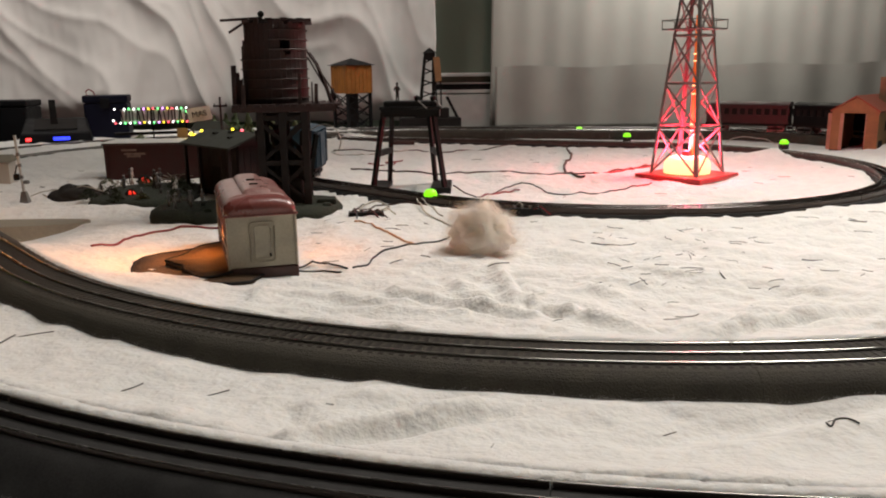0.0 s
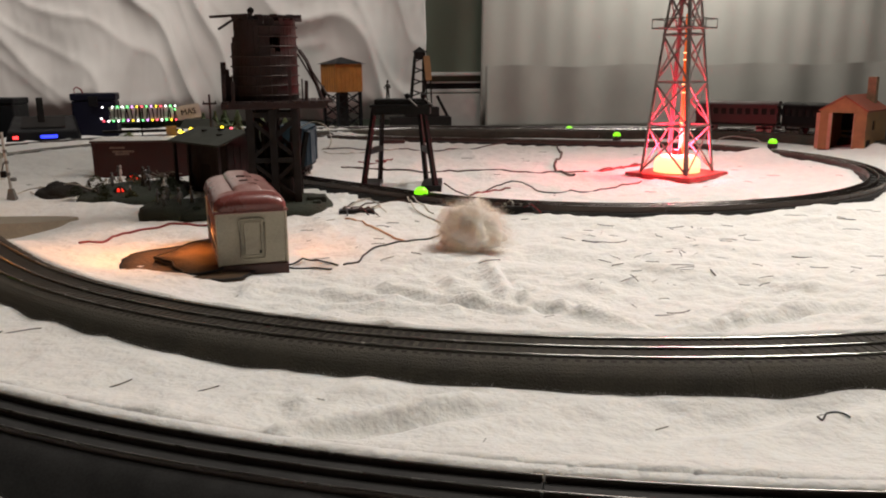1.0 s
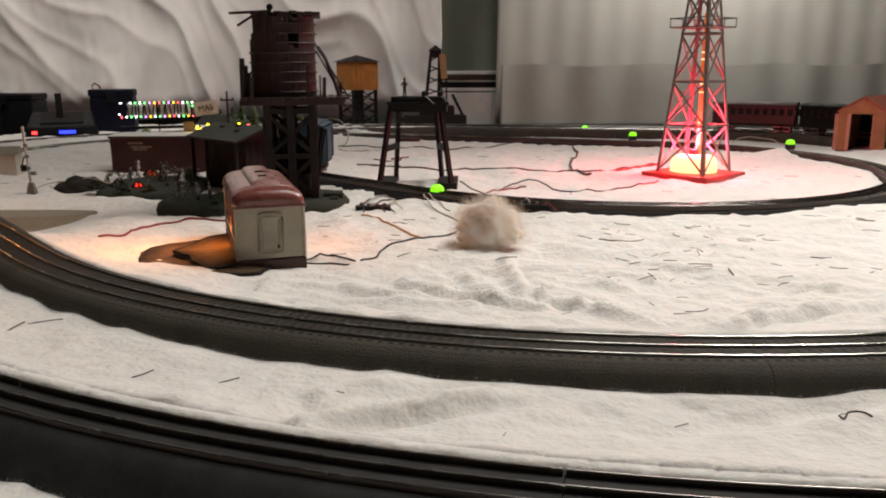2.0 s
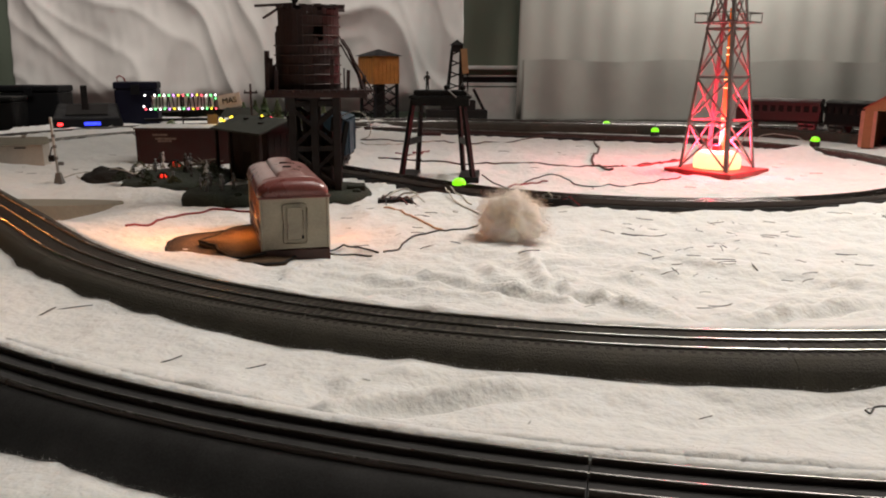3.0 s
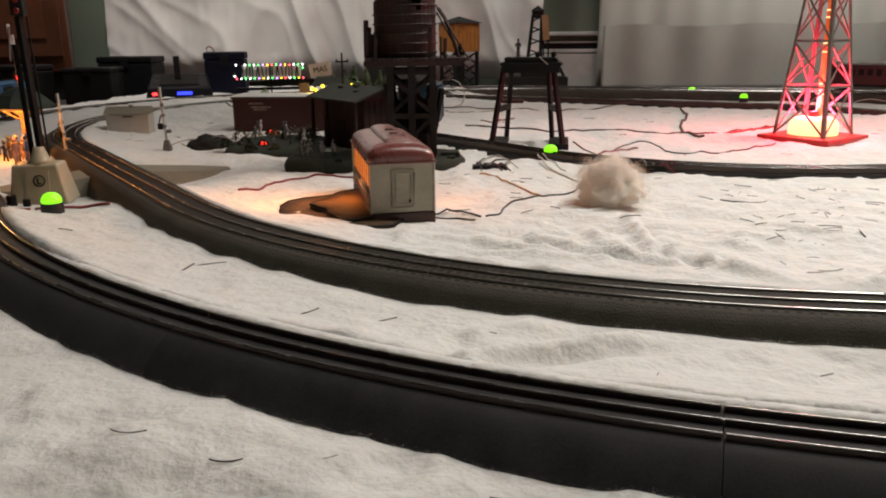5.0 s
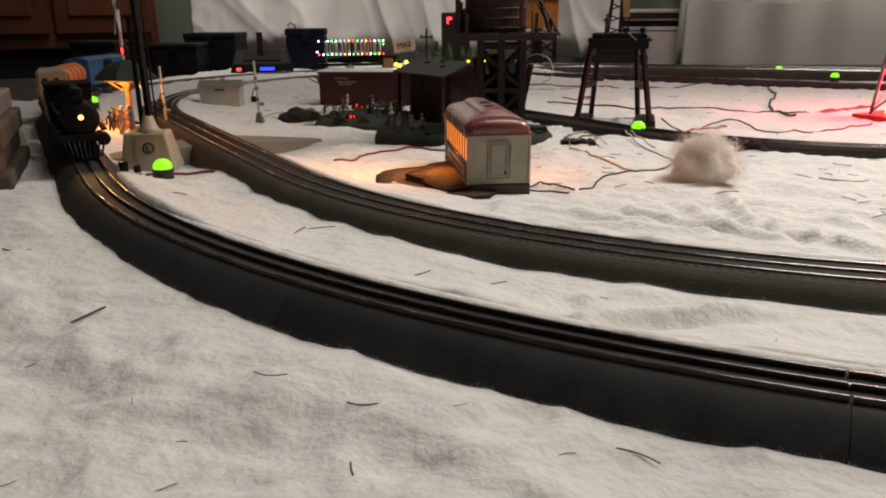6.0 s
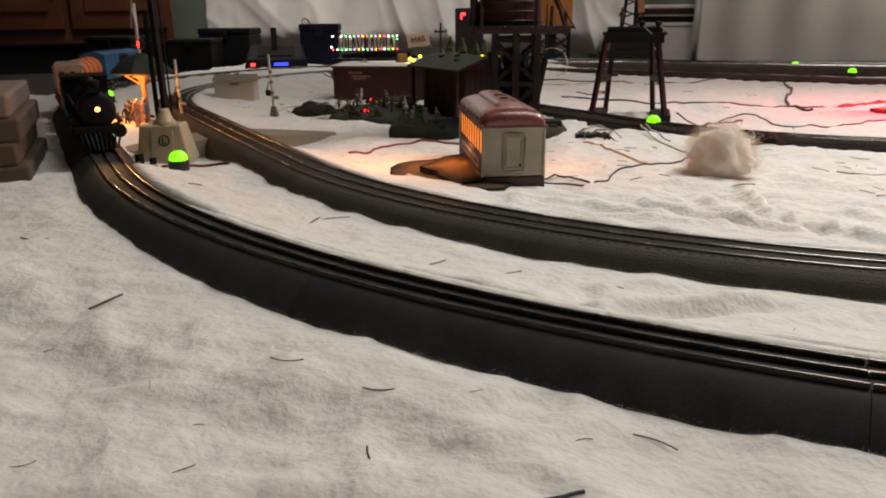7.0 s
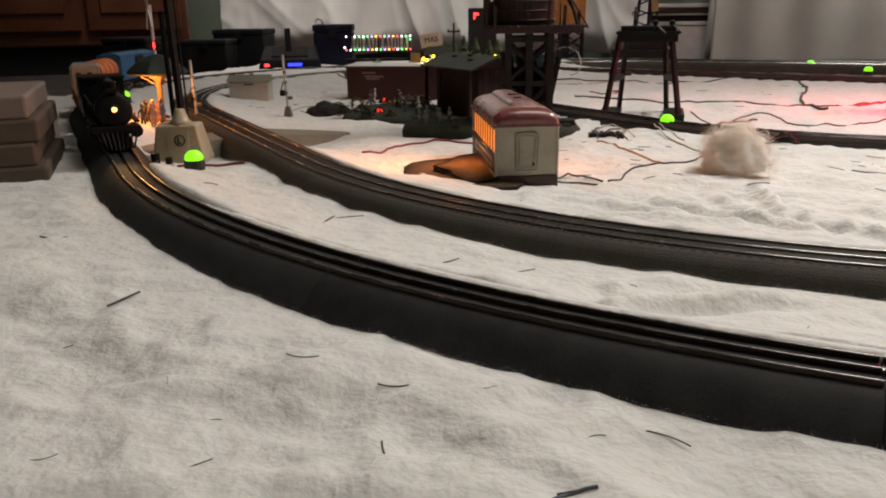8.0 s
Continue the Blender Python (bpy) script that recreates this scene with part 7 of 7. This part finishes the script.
wire([(-0.41, 1.255, 0.002), (-0.38, 1.262, 0.012), (-0.35, 1.262, 0.016), (-0.31, 1.252, 0.010), (-0.30, 1.240, 0.008)], 0.0010, M_WWHITE, "white wire over the rock mound")
wire([(-0.62, 1.92, 0), (-0.55, 1.84, 0), (-0.50, 1.86, 0), (-0.40, 1.84, 0)], 0.0016, M_WBLACK, "black wire on the back snow")
wire([(0.005, 1.14, 0.0), (0.03, 1.19, 0.0), (0.05, 1.21, 0.006), (0.07, 1.18, 0.0), (0.06, 1.14, 0)], 0.0014, M_WWHITE, "grey-white wire loop by the tower base")
wire([(0.02, 1.16, 0.0), (0.045, 1.235, 0.002), (0.075, 1.245, 0.0), (0.10, 1.225, 0.0)], 0.0013, M_WBLACK, "black wire by the tower base")
wire([(0.03, 1.14, 0.0), (0.05, 1.20, 0.0), (0.085, 1.205, 0.002), (0.11, 1.185, 0.0)], 0.0013, M_WBROWN, "brown wire by the tower base")


wire([(0.057, 0.385, 0), (0.061, 0.391, 0), (0.066, 0.394, 0), (0.071, 0.395, 0)], 0.0009, M_WBLUE, "short blue-grey thread on the near snow", "thread")
wire([(0.301, 0.541, 0), (0.302, 0.538, 0), (0.307, 0.545, 0), (0.311, 0.546, 0), (0.315, 0.541, 0)], 0.0006, M_WBLACK, "curled black wire end on the snow")


def build_switch(x, y, rz, seed):
    r = thing("switch_motor", pose(x, y, 0.0, 0, 0, rz), "small black wiring block with loose wire ends", "wiring block")
    part("body", boxes((-0.020, 0.020, -0.008, 0.008, -0.004, 0.008), bevel=0.0012), M_BLACK, r)
    for i in range(4):
        part("terminal", rod(bmesh.new(), (-0.014 + i * 0.009, -0.003, 0.008), (-0.014 + i * 0.009, -0.003, 0.011), 0.0018), M_STEELW, r)
    rng = random.Random(seed)
    for i in range(5):
        a = rng.uniform(0, 6.28)
        q = [(0.012 * math.cos(a), 0.006 * math.sin(a), 0.007), (0.024 * math.cos(a + 0.3), 0.016 * math.sin(a + 0.3), 0.012), (0.034 * math.cos(a + 0.5), 0.026 * math.sin(a + 0.5), 0.003)]
        part("lead", tube(bmesh.new(), q, 0.0009, 5), (M_WBLACK, M_WRED, M_WBROWN, M_WWHITE, M_WBLACK)[i], r)


build_switch(0.048, 1.108, 6, 5)
build_switch(0.232, 1.118, -8, 6)
log = part("log", rod(bmesh.new(), (-0.024, 0, 0.006), (0.026, 0.004, 0.006), 0.0055, 0.0048, 12), M_MAROOND)
log.matrix_world = pose(0.046, 2.02, 0.0, 0, 0, -6)
tagged(log, "short brown log lying on the back snow", "log")


# ---- cotton puff, scraps and fibres ----
def build_puff(x, y, z, rx, ry, rz, label, seed):
    """A wad of cotton wool: a lumpy core under a thick coat of curling fibres."""
    bm = bmesh.new()
    bmesh.ops.create_icosphere(bm, subdivisions=5, radius=1)
    def radius(n):
        q = n + Vector((seed, 0, 0))
        return 1 + 0.34 * noise.noise(q * 1.7) + 0.18 * noise.noise(q * 3.6) + 0.05 * noise.noise(q * 8)
    for v in bm.verts:
        n = v.co.normalized()
        k = radius(n) * 0.80
        flare = 1 + 0.55 * max(0, 0.15 - n.z)
        v.co = Vector((n.x * rx * k * flare, n.y * ry * k * flare, n.z * rz * k))
    r = thing("cotton_puff", pose(x, y, z), label, "cotton puff")
    part("wad", bm, M_PUFF, r, smooth=True)
    rng = random.Random(int(seed * 10) + 3)
    bm = bmesh.new()
    for _ in range(20000):
        n = Vector((rng.gauss(0, 1), rng.gauss(0, 1), rng.gauss(0.1, 1))).normalized()
        flare = 1 + 0.55 * max(0, 0.15 - n.z)
        a = Vector((n.x * rx * flare, n.y * ry * flare, n.z * rz)) * radius(n) * rng.uniform(0.70, 1.0) * (1 + 0.22 * rng.random() ** 3)
        t = n.cross(Vector((rng.gauss(0, 1), rng.gauss(0, 1), rng.gauss(0, 1)))).normalized()
        ln = rng.uniform(0.003, 0.008)
        b = a + (t * 0.8 + n * rng.uniform(0.0, 0.7)) * ln * 0.5
        c = b + (t * 0.7 - n * rng.uniform(-0.6, 0.5)) * ln * 0.5
        w = n.cross(t) * 0.00006
        q = [bm.verts.new(p) for p in (a - w, a + w, b + w, b - w, c)]
        bm.faces.new((q[0], q[1], q[2], q[3]))
        bm.faces.new((q[3], q[2], q[4]))
    part("fuzz", bm, M_WISP, r, "stray fibres")


build_puff(0.170, 0.930, 0.020, 0.029, 0.025, 0.027, "tuft of cream cotton wool standing on the snow", 0.4)
build_puff(-0.615, 0.985, 0.026, 0.018, 0.016, 0.036, "white cotton tuft beside the board stack", 2.4)


def scrap_mesh(i):
    rng = random.Random(100 + i)
    ln = rng.uniform(0.010, 0.019)
    bend = rng.uniform(-1.7, 1.7) if i % 3 else rng.uniform(-0.2, 0.2)
    pts = []
    a, x, y = -bend / 2, -ln / 2, 0.0
    for k in range(7):
        pts.append((x, y, 0.0006 + 0.0003 * math.sin(k / 6 * math.pi) * (i % 2)))
        x += ln / 6 * math.cos(a)
        y += ln / 6 * math.sin(a)
        a += bend / 6
    bm = tube(bmesh.new(), pts, 0.00030, 5)
    me = bpy.data.meshes.new("needle")
    bm.to_mesh(me)
    bm.free()
    me.materials.append(M_SCRAP)
    return me


SCRAPS = [scrap_mesh(i) for i in range(9)]


def scrap(x, y, rz, kind, size=1.0, z=None):
    ob = new("needle", SCRAPS[kind % 9])
    ob.matrix_world = pose(x, y, (ground(x, y) if z is None else z) - 0.0001, random.uniform(-1.5, 1.5), random.uniform(-1.5, 1.5), rz) @ Matrix.Diagonal((size, size, size, 1))
    tagged(ob, "thin dark plastic needle lying on the snow", "needle", "loose dark needles")


SPAN = [max(v.co.x for v in me.vertices) - min(v.co.x for v in me.vertices) for me in SCRAPS]
# needles that lie apart on the near snow: x, y, turn, length
LONE = [
    (-0.187, 0.523, 82, 0.024), (-0.056, 0.461, 7, 0.015), (-0.013, 0.451, 11, 0.013), (-0.105, 0.434, 122, 0.007), (-0.064, 0.387, 52, 0.009), (-0.003, 0.407, -61, 0.013),
    (0.026, 0.454, 36, 0.006), (-0.074, 0.414, 22, 0.007), (0.094, 0.439, -27, 0.017), (0.065, 0.394, 29, 0.015), (-0.118, 0.377, 45, 0.009), (-0.310, 0.623, 11, 0.021),
    (-0.116, 0.685, 27, 0.021), (-0.126, 0.671, 88, 0.018), (-0.022, 0.596, 60, 0.013), (0.021, 0.591, 41, 0.015), (0.069, 0.432, 26, 0.008), (-0.263, 0.751, -19, 0.021),
    (0.080, 0.573, -26, 0.006), (0.144, 0.581, 51, 0.008), (-0.178, 0.467, 74, 0.007), (0.118, 0.537, 35, 0.010), (0.154, 0.518, 69, 0.006), (0.306, 0.545, 25, 0.007),
    (-0.004, 0.756, 83, 0.011), (0.104, 0.610, -2, 0.007), (0.207, 0.698, 28, 0.009), (0.236, 0.550, 30, 0.008), (0.360, 0.758, -15, 0.013), (0.453, 0.882, -3, 0.017),
    (0.339, 0.853, -3, 0.021), (0.359, 0.834, -98, 0.024), (0.582, 1.056, -36, 0.019), (0.193, 0.749, -18, 0.010), (0.182, 0.855, 24, 0.021), (0.096, 0.894, 45, 0.020),
    (0.287, 0.953, -37, 0.024), (0.311, 0.958, 27, 0.021),
]
for i, (x, y, a, ln) in enumerate(LONE):
    scrap(x, y, a, i * 4, ln / SPAN[i * 4 % 9])


def scatter(count, x0, x1, y0, y1, seed, keep):
    rng = random.Random(seed)
    pts = []
    while len(pts) < count:
        x, y = rng.uniform(x0, x1), rng.uniform(y0, y1)
        if keep(x, y):
            pts.append((x, y, rng.gauss(0, 45) if rng.random() < 0.7 else rng.uniform(0, 180), rng.randrange(9), rng.uniform(0.55, 1.15)))
    d = np.array([[p[0], p[1]] for p in pts])
    zs = snow_z(d)
    clear = np.minimum(np.minimum(np.abs(inward(0, d)), np.abs(inward(1, d))), np.abs(inward(2, d)) + 0.015) > 0.055
    for p, z, ok in zip(pts, zs, clear):
        if ok:
            scrap(*p, z=float(z))


scatter(95, 0.17, 0.66, 0.80, 1.12, 3, lambda x, y: noise.noise(Vector((x * 7, y * 7, 2))) > -0.15)
scatter(12, 0.22, 0.50, 0.70, 0.85, 4, lambda x, y: True)
scatter(34, 0.20, 0.78, 1.18, 1.80, 5, lambda x, y: math.hypot(x - 0.51, y - 1.425) > 0.09)
scatter(16, -0.02, 0.12, 0.88, 1.10, 6, lambda x, y: True)
scatter(18, -0.60, -0.28, 1.28, 1.60, 7, lambda x, y: not (-0.60 < x < -0.50 and 1.38 < y < 1.47))
scatter(8, 0.16, 0.40, 0.20, 0.44, 8, lambda x, y: True)


def build_fibres():
    """Stray cotton fibres standing off the batting near the camera."""
    rng = np.random.default_rng(5)
    n = 46000
    xy = np.stack([rng.uniform(-0.55, 0.55, n), 0.24 + 0.85 * rng.random(n) ** 1.5], 1)
    # half of them along the ragged edges by the tracks
    m = 26000
    for k, run in enumerate((OUTER, INNER)):
        for i in range(m // 2):
            s = rng.uniform(-0.25, 1.05)
            p, _ = run.at(s, float(rng.uniform(0.030, 0.042) if rng.random() < 0.75 else -rng.uniform(0.016, 0.026)))
            xy[k * (m // 2) + i] = (p.x, p.y)
    z = snow_z(xy)
    fringe = np.arange(n) < m
    vs, fs = [], []
    for (x, y), zz in zip(xy, z):
        a = rng.uniform(0, 6.283)
        ln = rng.uniform(0.0015, 0.006)
        up = rng.uniform(0.0, 0.0008)
        if fringe[len(vs) // 5]:
            up, ln = rng.uniform(0.0002, 0.0018), rng.uniform(0.001, 0.0045)
        d = np.array([math.cos(a), math.sin(a), 0.0])
        w = np.array([-math.sin(a), math.cos(a), 0.4]) * (0.000018 if fringe[len(vs) // 5] else 0.000026)
        base = np.array([x, y, zz + 0.0003])
        p1 = base + d * ln * 0.5 + (0, 0, up)
        p2 = p1 + (d + rng.normal(0, 0.5, 3) * (1, 1, 0.2)) * ln * 0.5
        i = len(vs)
        vs += [tuple(base - w), tuple(base + w), tuple(p1 + w), tuple(p1 - w), tuple(p2)]
        fs += [(i, i + 1, i + 2, i + 3), (i + 3, i + 2, i + 4)]
    me = bpy.data.meshes.new("cotton_fibres")
    me.from_pydata(vs, [], fs)
    me.materials.append(M_FIBRE)
    tagged(new("cotton_fibres", me), "fine white cotton fibres standing off the snow blanket", "fibres", kind="stuff")


build_fibres()


# ---- ties ----
def build_ties(root, run, material, pitch, half, lo, hi, z0, z1):
    """Ties near the camera as pieces of their own, the rest joined."""
    bm = bmesh.new()
    # a low plank whose ends follow the shoulder of the roadbed
    ring = [(-half, z0), (-half + 0.0012, z1 - 0.0042), (-half + 0.0045, z1 - 0.0016), (-half + 0.009, z1), (half - 0.009, z1), (half - 0.0045, z1 - 0.0016), (half - 0.0012, z1 - 0.0042), (half, z0)]
    sides = [[bm.verts.new((x, y, z)) for y, z in ring] for x in (-0.0014, 0.0014)]
    for k in range(8):
        bm.faces.new((sides[0][k], sides[1][k], sides[1][(k + 1) % 8], sides[0][(k + 1) % 8]))
    bm.faces.new(sides[0][::-1])
    bm.faces.new(sides[1])
    bmesh.ops.recalc_face_normals(bm, faces=bm.faces[:])
    me = bpy.data.meshes.new("tie")
    bm.to_mesh(me)
    bm.free()
    me.materials.append(material)
    vs, fs = [], []
    n = int(run.length / pitch)
    for i in range(n):
        s = i * run.length / n
        p, h = run.at(s)
        if s < hi or s > run.length + lo:
            ob = new("tie", me)
            ob.parent = root
            ob.matrix_basis = pose(p.x, p.y, 0, 0, 0, math.degrees(h))
        else:
            m = pose(p.x, p.y, 0, 0, 0, math.degrees(h))
            b = len(vs)
            vs += [tuple(m @ v.co) for v in me.vertices]
            fs += [tuple(b + k for k in f.vertices) for f in me.polygons]
    far = bpy.data.meshes.new("far_ties")
    far.from_pydata(vs, [], fs)
    far.materials.append(material)
    ob = new("far_ties", far)
    ob.parent = root
    tagged(ob, kind="stuff")


build_ties(TRACK_IN, INNER, M_TIE, 0.0058, 0.0272, -0.25, 1.15, 0.0125, 0.01705)
build_ties(TRACK_LOOP, LOOP, M_TIEK, 0.030, 0.0175, -0.3, 0.55, 0.0005, 0.0050)
